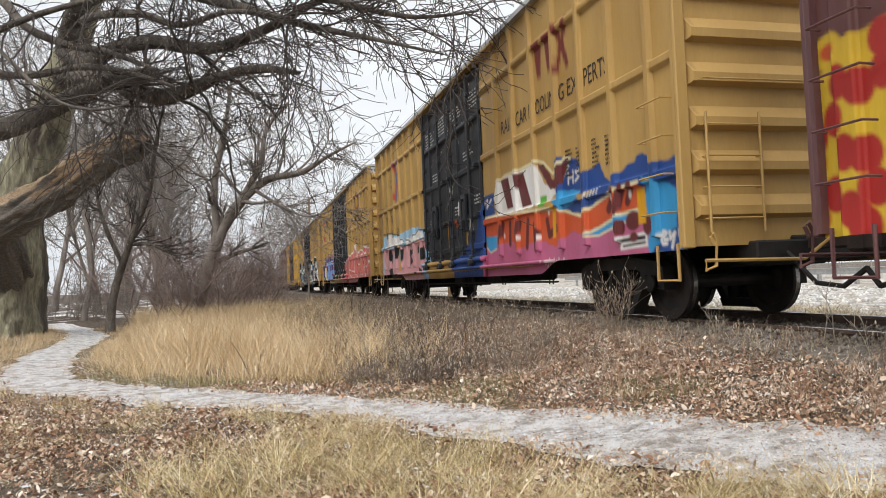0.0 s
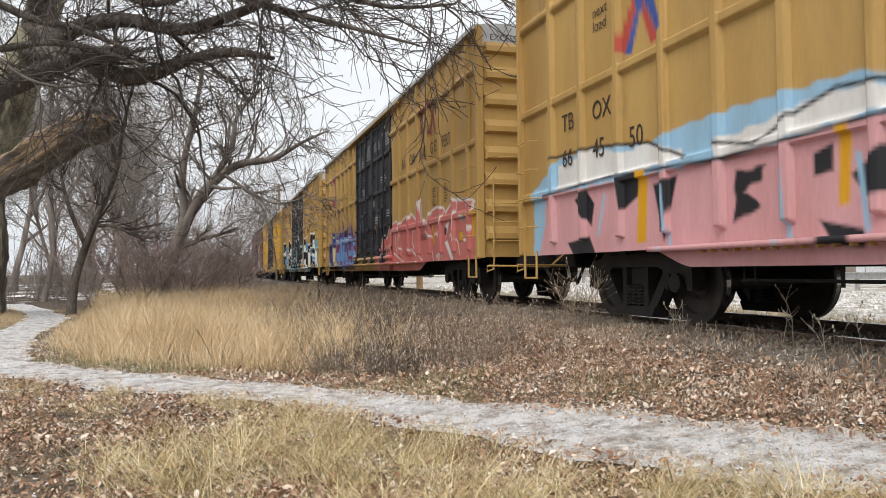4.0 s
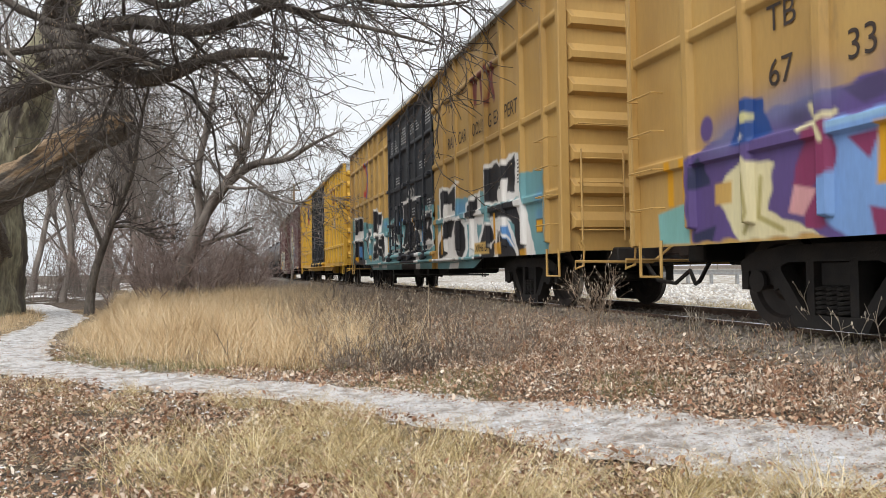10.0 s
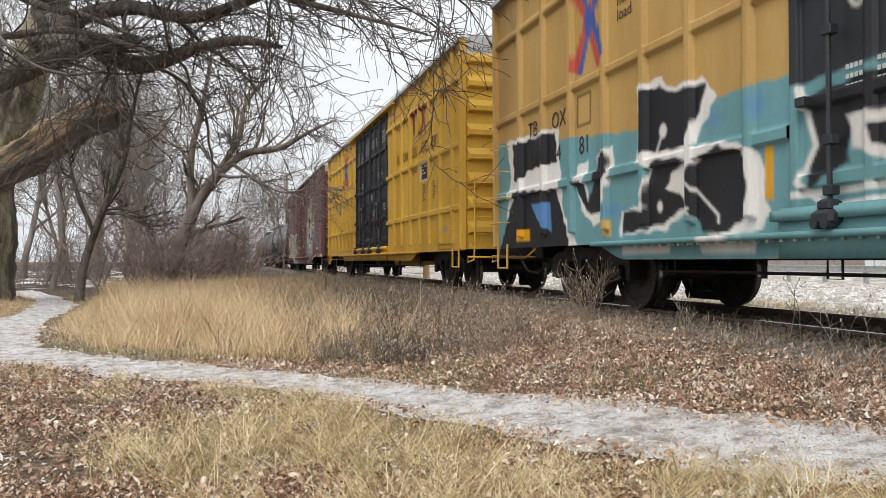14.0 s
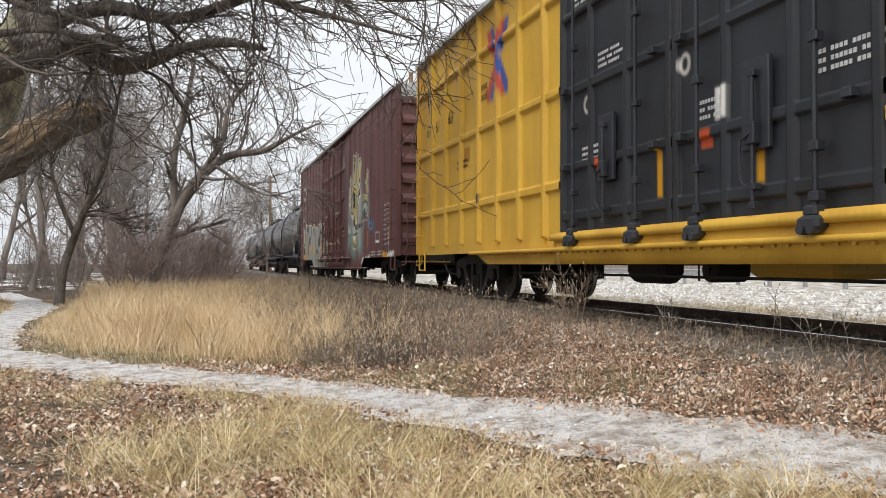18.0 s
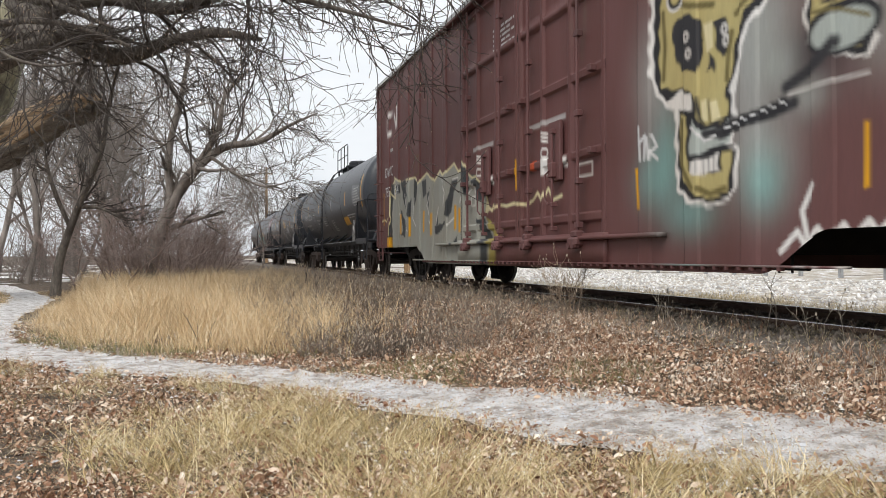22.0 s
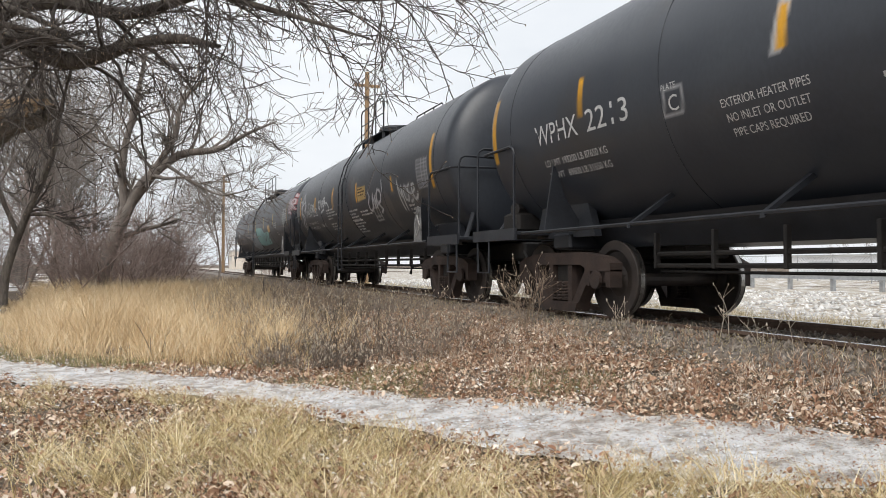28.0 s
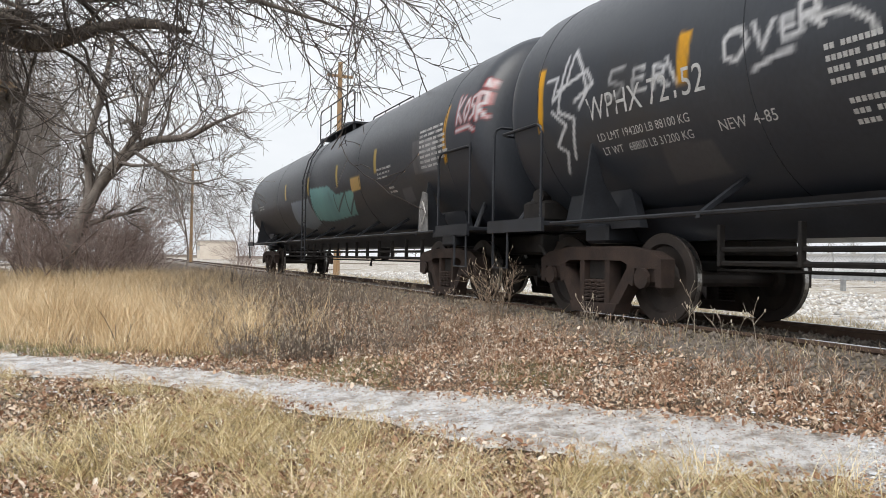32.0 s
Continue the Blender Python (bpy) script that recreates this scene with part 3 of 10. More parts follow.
def wheel_mesh():
    b = Build()
    for s in (-1, 1):
        prof = [(-0.068, 0.36), (-0.065, WHEEL_R), (0.045, WHEEL_R + 0.004), (0.06, WHEEL_R + 0.028), (0.072, WHEEL_R + 0.02), (0.072, 0.37), (0.03, 0.345), (0.01, 0.2), (0.05, 0.14), (0.06, 0.09), (-0.09, 0.09), (-0.08, 0.15), (-0.03, 0.2), (-0.02, 0.34)]
        b.lathe_x([(s * -x * -1 if s < 0 else -x, r) for x, r in prof], 36, cx=s * 0.7525)
        b.lathe_x([(-0.068, WHEEL_R - 0.045), (-0.069, WHEEL_R), (0.045, WHEEL_R + 0.005), (0.045, WHEEL_R - 0.01), (-0.05, WHEEL_R - 0.045)], 36, cx=s * 0.7525, mi=1)
    b.tube([(-1.02, 0, 0), (-0.9, 0, 0), (0.9, 0, 0), (1.02, 0, 0)], 0.085, 12)
    for k in range(3):
        a = 2 * math.pi * k / 3
        for s in (-1, 1):
            b.box(s * 1.03 - 0.012, s * 1.03 + 0.012, 0.05 * math.cos(a) - 0.012, 0.05 * math.cos(a) + 0.012, 0.05 * math.sin(a) - 0.012, 0.05 * math.sin(a) + 0.012)
    return b.mesh("wheelset", [M_WHEEL, M_TREAD], smooth=False)


def truck_meshes(mat):
    key = mat.name
    if key in _shared:
        return _shared[key]
    if "wheel" not in _shared:
        _shared["wheel"] = wheel_mesh()
    bol = Build().box(-1.0, 1.0, -0.2, 0.2, 0.40, 0.66, c=0.03).box(-0.28, 0.28, -0.24, 0.24, 0.66, 0.74, c=0.02)
    for s in (-1, 1):
        bol.tube([(-0.9, s * 0.42, 0.42), (0.9, s * 0.42, 0.42)], 0.06, 8)
        for q in (-1, 1):
            bol.box(q * 0.7525 - 0.05, q * 0.7525 + 0.05, s * 0.40 - 0.05, s * 0.40 + 0.05, 0.30, 0.62, c=0.012)
    # cast side frame: top chord, diagonals, columns, spring seat, pedestals
    sf = Build()
    sf.slab([(-1.16, 0.66), (-0.98, 0.74), (-0.5, 0.80), (0.5, 0.80), (0.98, 0.74), (1.16, 0.66), (1.16, 0.56), (0.72, 0.56), (0.5, 0.64), (-0.5, 0.64), (-0.72, 0.56), (-1.16, 0.56)], -0.09, 0.09)
    for s in (-1, 1):
        sf.slab([(s * 1.16, 0.58), (s * 1.16, 0.37), (s * 1.07, 0.37), (s * 1.05, 0.58)], -0.085, 0.085)
        sf.slab([(s * 0.74, 0.60), (s * 0.70, 0.37), (s * 0.62, 0.40), (s * 0.60, 0.60)], -0.085, 0.085)
        sf.slab([(s * 0.72, 0.50), (s * 0.60, 0.56), (s * 0.30, 0.16), (s * 0.40, 0.08)], -0.085, 0.085)
        sf.slab([(s * 0.29, 0.66), (s * 0.29, 0.14), (s * 0.20, 0.14), (s * 0.20, 0.66)], -0.08, 0.08)
        sf.slab([(s * 1.06, 0.58), (s * 1.06, 0.42), (s * 0.72, 0.42), (s * 0.72, 0.58)], -0.06, 0.06)
        sf.tube([(-0.13, s * 0.89, 0.457), (-0.09, s * 0.89, 0.457)], 0.11, 12)
    sf.slab([(-0.46, 0.16), (0.46, 0.16), (0.40, 0.04), (-0.40, 0.04)], -0.11, 0.11)
    spr = Build()
    pts = []
    for k in range(43):
        a = 2 * math.pi * k / 7
        pts.append((0.055 * math.cos(a), 0.055 * math.sin(a), 0.17 + 0.25 * k / 42))
    spr.tube(pts, 0.017, 5)
    ms = (bol.mesh("truck", M_IRON), sf.mesh("side_frame", mat), spr.mesh("coil_spring", mat), _shared["wheel"])
    _shared[key] = ms
    return ms


WHEELS = []


def truck(parent, y, mat):
    bol, sf, spr, wh = truck_meshes(mat)
    t = part("truck", bol, None, parent, "cast steel truck with coil springs", at=pose(0, y, 0))
    for s in (-1, 1):
        part("side_frame", sf, None, t, at=pose(s * 0.98, 0, 0, 0, 0, 0 if s < 0 else 180))
        for yy in (-0.12, 0.0, 0.12):
            part("coil_spring", spr, None, t, at=pose(s * 1.03, yy, 0))
        w = part("wheelset", wh, None, t, "steel wheels on an axle with bright treads", at=pose(0, s * 0.89, WHEEL_R))
        WHEELS.append((w, s * 0.89))
    return t


def coupler(parent, y, s):
    b = Build()
    b.box(-0.09, 0.09, min(y, y + s * 0.85), max(y, y + s * 0.85), 0.78, 0.92, c=0.02)
    b.box(-0.16, 0.14, min(y + s * 0.72, y + s * 1.0), max(y + s * 0.72, y + s * 1.0), 0.72, 1.0, c=0.04)
    c = part("coupler", b, M_RUST, parent, "rusty knuckle coupler")
    pts = [(-0.35, y, 0.86), (-0.36, y + s * 0.25, 0.66), (-0.33, y + s * 0.5, 0.42), (-0.22, y + s * 0.75, 0.38), (-0.14, y + s * 0.98, 0.56)]
    part("air_hose", Build().tube(pts, 0.028, 6), M_IRON, c, "black rubber brake hose")


def grab(parent, pts, mat, r=0.011):
    part("grab_iron", Build().tube(pts, r, 5), mat, parent)


def box_side_bottom(L, a, b, lo, hi):
    def f(u):
        q = min(u, L - u)
        return hi + (lo - hi) * ease((q - a) / (b - a))
    return f


def boxcar(name, label, u_lead, L, mat, base, art_lead, art_door, art_trail, door_base, ribs, bands, door, bottom, truck_at, eave=5.05, words=None, post_w=0.09, post_h=0.07, door_label="black double plug door with locking bars", brake_wheel=False, sill=None):
    half = L / 2
    car = thing(name, label, "boxcar", group="freight train")
    d0, d1 = door
    fine = 0.024
    foot = 1.06 if bands else 0.90
    post_z = (1.0, 9.0) if bands else None
    side_panel("side_panel", car, half, 0.0, d0, bottom, eave, [r for r in ribs if r < d0], bands, base, art_lead, "", fine if art_lead else 0.2, 4.9 if not bands and art_lead else 3.2, post_w=post_w, post_h=post_h, post_z=post_z)
    side_panel("side_panel", car, half, d1, L, bottom, eave, [r for r in ribs if r > d1], bands, base, art_trail, "", fine if art_trail else 0.2, post_w=post_w, post_h=post_h, post_z=post_z)
    # header over the doors, sill under them
    part("door_header", Build().box(-1.575, -1.45, d0 - half, d1 - half, eave - 0.16, eave), mat, car)
    arts = (art_lead, art_door, art_trail)
    painted_bar("door_sill", car, half, d0 - 0.05, d1 + 0.05, -1.60, -1.5, bottom(half), foot - 0.005, base, arts, door)
    if bands:
        painted_bar("door_track", car, half, d0 - 0.1, d1 + 0.1, -1.65, -1.56, 0.945, 1.035, base, arts, door)
    else:
        painted_bar("door_track", car, half, d0 - 1.2, d1 + 1.2, -1.66, -1.56, 0.81, 0.86, base, arts, door)
    # door leaves with panels, hinges and locking bars
    mid = (d0 + d1) / 2
    for a, e in ((d0 + 0.02, mid - 0.01), (mid + 0.01, d1 - 0.02)):
        w = e - a
        leaf = side_panel("door", car, half, a, e, lambda u: foot, eave - 0.17, [a + 0.05, a + w * 0.35, a + w * 0.68, e - 0.05], [foot + 0.2, 1.9, 2.9, 3.9, eave - 0.25],
                          door_base, art_door, door_label, fine if art_door else 0.2, post_w=0.08, post_h=0.045, band_h=0.04, x0=-1.55)
        for f_ in (0.22, 0.80):
            y = a + w * f_ - half
            bar = Build().tube([(-1.615, y, foot + 0.02), (-1.615, y, eave - 0.2)], 0.022, 6)
            for z in (foot + 0.1, 1.55, 2.4, 3.4, 4.4):
                bar.box(-1.645, -1.56, y - 0.05, y + 0.05, z - 0.04, z + 0.04, c=0.008)
            part("locking_bar", bar, M_BLACK if door_base[0] < 0.03 else mat, leaf)
        door_mat = M_BLACK if door_base[0] < 0.03 else mat
        y = a + w * 0.5 - half
        part("lock_plate", Build().box(-1.585, -1.53, y - 0.17, y + 0.17, 1.62, 2.42, c=0.01), door_mat, leaf)
        hb = Build().tube([(-1.625, y - 0.02, foot + 0.05), (-1.625, y - 0.02, 2.3)], 0.02, 6).box(-1.66, -1.58, y - 0.07, y + 0.05, 1.66, 1.86, c=0.012)
        hb.tube([(-1.65, y - 0.02, 1.76), (-1.69, y + 0.06, 1.70), (-1.69, y + 0.06, 1.36), (-1.66, y + 0.02, 1.30)], 0.014, 5)
        for z in (foot + 0.08, 1.30, 2.28):
            hb.box(-1.645, -1.56, y - 0.06, y + 0.02, z - 0.03, z + 0.03, c=0.006)
        part("door_handle", hb, door_mat, leaf, "lever and gear of the door lock")
        for f_ in (0.10, 0.92):
            y = a + w * f_ - half
            for z in (1.90, 2.90):
                part("door_hinge", Build().box(-1.63, -1.53, y - 0.05, y + 0.05, z - 0.04, z + 0.04, c=0.008), door_mat, leaf)
        for f_ in (0.22, 0.80):
            y = a + w * f_ - half
            part("door_roller", Build().box(-1.72, -1.55, y - 0.11, y + 0.11, foot - 0.17, foot - 0.05, c=0.03).box(-1.69, -1.55, y - 0.07, y + 0.07, foot - 0.06, foot + 0.03, c=0.02).tube([(-1.73, y - 0.05, foot - 0.16), (-1.64, y - 0.05, foot - 0.16)], 0.04, 8).tube([(-1.73, y + 0.05, foot - 0.16), (-1.64, y + 0.05, foot - 0.16)], 0.04, 8), door_mat, leaf, "roller carriage on the door track")
    # flange and bolt heads along the bottom of the side
    ledge = 0.80 if bands else bottom(half) + 0.055
    painted_bar("sill_flange", car, half, 3.6, L - 3.6, -1.66 if bands else -1.615, -1.5, ledge, ledge + (0.055 if bands else 0.02), base, arts, door)
    rv = Build()
    for k in range(int((L - 8.4) / 0.16)):
        y = 4.2 + k * 0.16 - half
        rv.box(-1.63, -1.57, y - 0.014, y + 0.014, ledge - 0.026, ledge + 0.004)
    tagged(part("bolt_row", rv, sill if sill else mat, car), kind="stuff")
    for z in (eave - 0.1,):
        part("door_track", Build().box(-1.66, -1.56, d0 - half - 1.2, d1 - half + 1.2, z - 0.05, z, c=0.008), (sill if sill and z < 1 else mat), car)
    # far side, floor, roof, ends
    part("far_side", Build().box(1.5, 1.575, -half, half, bottom(half), eave), mat, car)
    part("floor_pan", Build().box(-1.5, 1.5, -half + 0.02, half - 0.02, 0.95, 1.08), M_IRON, car)
    part("centre_sill", Build().box(-0.2, 0.2, -half - 0.1, half + 0.1, 0.62, 0.95, c=0.02), M_IRON, car, "black underframe beam")
    part("equipment_box", Build().box(-0.8, 0.5, -1.35, -0.22, 0.5, 0.95, c=0.05), M_YELLOW if mat == M_YELLOW else M_IRON, car, "closed steel box under the floor")
    rf = Build()
    prof = [(-1.62, eave - 0.06), (-1.62, eave + 0.02), (-1.2, eave + 0.07), (0, eave + 0.12), (1.2, eave + 0.07), (1.62, eave + 0.02), (1.62, eave - 0.06), (0, eave)]
    rf.prism(prof, -half - 0.03, half + 0.03)
    for k in range(14):
        y = -half + (k + 0.5) * L / 14
        rf.prism([(-1.6, eave + 0.02), (-1.2, eave + 0.1), (0, eave + 0.15), (1.2, eave + 0.1), (1.6, eave + 0.02), (0, eave + 0.1)], y - 0.04, y + 0.04)
    part("roof", rf, M_ROOF, car, "pale galvanised steel roof")
    for s in (-1, 1):
        y = s * half
        e = Build()
        e.box(-1.575, 1.575, min(y, y - s * 0.05), max(y, y - s * 0.05), 0.86, eave)
        e.box(-1.58, -1.44, min(y, y + s * 0.06), max(y, y + s * 0.06), 0.84, eave, c=0.012)
        e.box(1.44, 1.58, min(y, y + s * 0.06), max(y, y + s * 0.06), 0.84, eave, c=0.012)
        wall = part("end_wall", e, mat, car, "ribbed corrugated end wall")
        rib = Build().prism([(-1.42, 0), (1.42, 0), (1.42, 0.27), (-1.42, 0.27)], y, y + s * 0.085)
        rib.v[-8:] = [(x * (1.0 if abs(yy - y) < 1e-6 else 0.97), yy, zz + (0 if abs(yy - y) < 1e-6 else (0.045 if zz < 0.1 else -0.13))) for x, yy, zz in rib.v[-8:]]
        rib = rib.mesh("end_rib", mat)
        for k in range(8):
            part("end_rib", rib, None, wall, at=pose(0, 0, 1.15 + k * (eave - 1.45) / 7.4))
        part("end_fascia", Build().box(-1.5, 1.5, min(y, y + s * 0.03), max(y, y + s * 0.03), eave - 0.34, eave - 0.02), M_ROOF if s < 0 else mat, car, "white end panel below the roof")
        if s < 0:
            me = lettering("EXCESS HEIGHT CAR", 0.16, lambda a, b_, y=y: (-1.3 + a, y - 0.036, eave - 0.24 + b_))
            me.materials.append(M_INK)
            part("end_lettering", me, None, car, "small dark lettering")
        part("end_sill", Build().box(-0.75, 0.75, min(y - s * 0.2, y + s * 0.14), max(y - s * 0.2, y + s * 0.14), 0.66, 0.9, c=0.02), M_IRON, car, "black end sill round the coupler")
        # ladders and grab irons on the end and the side corner
        for k in range(4):
            z = 1.25 + k * 0.42
            yo = y + s * 0.14
            ze = 1.15 + k * 0.34
            grab(car, [(-1.30, y + s * 0.04, ze), (-1.30, yo, ze), (-0.63, yo, ze), (-0.63, y + s * 0.04, ze)], mat)
            ys = y - s * 0.12
            grab(car, [(-1.54, ys, z), (-1.68, ys, z), (-1.68, ys - s * 0.5, z), (-1.54, ys - s * 0.5, z)], mat)
        part("ladder_stile", Build().tube([(-0.63, y + s * 0.14, 1.0), (-0.63, y + s * 0.14, 2.3)], 0.016, 5), mat, car)
        part("ladder_stile", Build().tube([(-1.30, y + s * 0.14, 1.0), (-1.30, y + s * 0.14, 2.3)], 0.016, 5), mat, car)
        grab(car, [(-1.33, y + s * 0.05, 2.66), (-1.33, y + s * 0.16, 2.66), (0.31, y + s * 0.16, 2.66), (0.31, y + s * 0.05, 2.66)], mat)
        # stirrup step under the corner
        ys = y - s * 0.12
        part("stirrup_step", Build().tube([(-1.55, ys, 0.9), (-1.55, ys, 0.5), (-1.55, ys - s * 0.42, 0.5), (-1.55, ys - s * 0.42, 0.9)], 0.02, 5), mat, car)
        # cut lever and crossover step
        part("cut_lever", Build().tube([(-1.40, y + s * 0.30, 0.86), (-1.44, y + s * 0.30, 0.94), (-1.40, y + s * 0.30, 0.98), (-1.36, y + s * 0.30, 0.90), (-1.38, y + s * 0.30, 0.64), (-1.50, y + s * 0.30, 0.60), (-1.50, y + s * 0.30, 0.70), (-0.3, y + s * 0.32, 0.68), (-0.1, y + s * 0.5, 0.9)], 0.02, 6), mat, car)
        coupler(car, y, s)
        truck(car, s * (half - truck_at), M_IRON)
    if brake_wheel:
        y = -half - 0.16
        w = Build().tube([(0.28 * math.cos(a), y - 0.03, 2.09 + 0.28 * math.sin(a)) for a in np.linspace(0, 2 * math.pi, 19)], 0.016, 5, caps=False)
        for k in range(6):
            a = math.pi * k / 3
            w.tube([(0.0, y, 2.09), (0.28 * math.cos(a), y - 0.03, 2.09 + 0.28 * math.sin(a))], 0.01, 4)
        w.tube([(0.0, y + 0.16, 2.09), (0.0, y - 0.02, 2.09)], 0.09, 10)
        part("brake_wheel", w, M_BLACK, car, "black spoked hand brake wheel")
        part("brake_step", Build().box(-0.6, 0.55, y - 0.24, y + 0.12, 1.19, 1.22, c=0.006).tube([(-0.4, y + 0.1, 1.0), (-0.4, y - 0.2, 1.19)], 0.015, 5).tube([(0.4, y + 0.1, 1.0), (0.4, y - 0.2, 1.19)], 0.015, 5), M_GALV, car, "pale galvanised brake step")
        part("brake_gear", Build().box(-0.2, 0.2, y + 0.02, y + 0.14, 1.74, 2.29, c=0.03).tube([(-0.05, y + 0.08, 1.74), (-0.1, y + 0.08, 1.0)], 0.02, 5), M_IRON, car)
    # underframe rigging
    rg = Build()
    rg.tube([(-1.1, -half + 4.4, 0.5), (-1.1, half - 4.4, 0.5)], 0.018, 5)
    for k in range(5):
        y = -half + 4.6 + k * (L - 9.2) / 4
        rg.tube([(-1.1, y, 0.9), (-1.1, y, 0.46), (-1.1, y + 0.16, 0.46), (-1.1, y + 0.16, 0.9)], 0.012, 4)
    part("brake_rigging", rg, M_IRON, car, "brake rods and pipe under the floor")
    part("brake_cylinder", Build().lathe_x([(-0.2, 0.02), (-0.2, 0.14), (0.2, 0.14), (0.2, 0.02)], 14, cx=-0.8, cy=0.1, cz=0.58), M_IRON, car)
    part("air_reservoir", Build().tube([(-0.8, 1.0, 0.59), (-0.8, 1.08, 0.59), (-0.8, 1.72, 0.59), (-0.8, 1.8, 0.59)], [0.13, 0.19, 0.19, 0.13], 14), M_IRON, car)
    for w in (words or []):
        text, size, u, z, m, sq = w[:6]
        lift = w[6] if len(w) > 6 else 0.012
        me = lettering(text, size, lambda a, b_, u=u, z=z, lift=lift: (-1.505 - lift, u - half - a, z + b_), squeeze=sq)
        me.materials.append(m)
        part("lettering", me, None, car, "stencilled lettering")
    CARS.append((car, u_lead + half))
    return car


CARS = []

RUN = (-0.0203192, 3.78786, -0.00104598, 0.0015345, -5.73519e-05, 6.60352e-07)


M_GREYPL = surf("grey_placard", (0.13, 0.13, 0.135), (0.27, 0.265, 0.26), 0.5, 9, 0.1, dirt=(0.06, 0.055, 0.05), dirt_at=0.55)
TANK_R, TANK_Z = 1.50, 2.54


def tank_spot(half, r=TANK_R):
    """Where the flat place (u, arc height z) lies on the near side of a tank."""
    def where(u, z, lift=0.004):
        a = (z - TANK_Z) / TANK_R
        return (-(r + lift) * math.cos(a), u - half, TANK_Z + (r + lift) * math.sin(a))
    return where


def tank_car(name, label, y_mid, L, truck_half, art, words, lead=0.45):
    """A black tank car; L is the length of its tank."""
    half = L / 2
    car = thing(name, label, "tank car", group="freight train")
    # shell: a fine near side for the paint, heads dished
    us = np.concatenate([np.linspace(-lead, 0.55 - lead, 14)[:-1], cuts(0.55 - lead, L - 0.1, (0.033 if L < 16 else 0.042) if art else 0.3, []), np.linspace(L - 0.1, L + 0.45, 14)[1:]])
    near = np.linspace(-1.35, 1.35, 130 if art else 40)
    ang = np.concatenate([near, np.linspace(1.35, 2 * math.pi - 1.35, 26)[1:-1]])
    uu, aa = np.meshgrid(us, ang, indexing="ij")
    q = np.clip(np.minimum(uu + lead, L - uu + 0.45) / 0.55, 0, 1)
    r = TANK_R * np.sqrt(np.clip(1 - (1 - q) ** 3.6, 0.000001, 1))
    n_a = len(ang)
    vs = np.stack([-(r * np.cos(aa)).ravel(), (uu - half).ravel(), TANK_Z + (r * np.sin(aa)).ravel()], 1)
    f = grid_faces(len(us), n_a)
    seam = np.array([[i * n_a + n_a - 1, i * n_a, (i + 1) * n_a, (i + 1) * n_a + n_a - 1] for i in range(len(us) - 1)])
    f = np.concatenate([f, seam])
    me = array_mesh("tank_shell", vs, f[:, ::-1], M_TANK, smooth=True)
    cv = Canvas(uu.ravel(), TANK_Z + TANK_R * np.where(aa > math.pi, aa - 2 * math.pi, aa).ravel(), (0.047, 0.053, 0.064))
    if art:
        art(cv)
    at = me.color_attributes.new("paint", "FLOAT_COLOR", "POINT")
    at.data.foreach_set("color", np.concatenate([cv.c, np.ones((len(cv.u), 1), dtype=np.float32)], 1).astype(np.float32).ravel())
    shell = part("tank_shell", me, None, car, "glossy black welded steel tank shell")
    print_bars(shell, cv, tank_spot(half))
    # a plain black prism fills out the space below the belly
    part("heater_jacket", Build().prism([(-0.85, 1.2), (-0.6, 0.86), (0.6, 0.86), (0.85, 1.2)], -half + 1.4, half - 1.4), M_BLACK, car, "plain black block under the belly")
    # weld rings
    for k in (0.55, L * 0.27, L * 0.5, L * 0.73, L - 0.55):
        ring = Build().tube([(-(TANK_R + 0.001) * math.cos(a), k - half, TANK_Z + (TANK_R + 0.001) * math.sin(a)) for a in np.linspace(-1.5, 1.5, 40)], 0.005, 4)
        part("weld_seam", ring, M_BLACK, car)
    # draft sills and end platforms
    end = truck_half + 1.8
    for s in (-1, 1):
        b = Build().box(-0.35, 0.35, min(s * (truck_half - 1.6), s * (end + 0.1)), max(s * (truck_half - 1.6), s * (end + 0.1)), 0.72, 1.02, c=0.03)
        part("draft_sill", b, M_IRON, car)
        y0, y1 = sorted((s * (half - 0.75), s * (end)))
        part("end_platform", Build().box(-1.52, 1.52, y0, y1, 1.04, 1.10, c=0.012).box(-1.54, -1.50, y0, y1, 0.98, 1.14), M_BLACK, car, "black steel end platform")
        b = Build()
        for sx in (-1, 1):
            b.slab([(s * truck_half - 0.75, 1.0), (s * truck_half + 0.75, 1.0), (s * truck_half + 0.45, 1.75), (s * truck_half - 0.45, 1.75)], sx * 0.95 - 0.05, sx * 0.95 + 0.05)
        b.box(-1.05, 1.05, s * truck_half - 0.22, s * truck_half + 0.22, 0.84, 1.06, c=0.03)
        part("tank_saddle", b, M_BLACK, car)
        # hand rails round the end
        for sx in (-1, 1):
            yo, yi = s * (end - 0.05), s * (half - 0.7)
            part("hand_rail", Build().tube([(sx * 1.52, yi, 1.1), (sx * 1.52, yi, 2.15), (sx * 1.52, yi + s * 0.04, 2.23), (sx * 1.52, yi + s * 0.12, 2.27), (sx * 1.5, s * (half + 0.3), 2.27), (sx * 1.42, s * (half + 0.36), 2.27), (sx * 0.7, s * (half + 0.5), 2.27)], 0.02, 6), M_BLACK, car)
            part("hand_rail", Build().tube([(sx * 1.48, yo, 1.1), (sx * 1.48, yo, 2.3), (sx * 1.45, yo, 2.38), (sx * 1.38, yo, 2.42), (sx * 0.3, yo, 2.42), (sx * 0.22, yo, 2.32), (sx * 0.22, yo, 1.1)], 0.02, 6), M_BLACK, car)
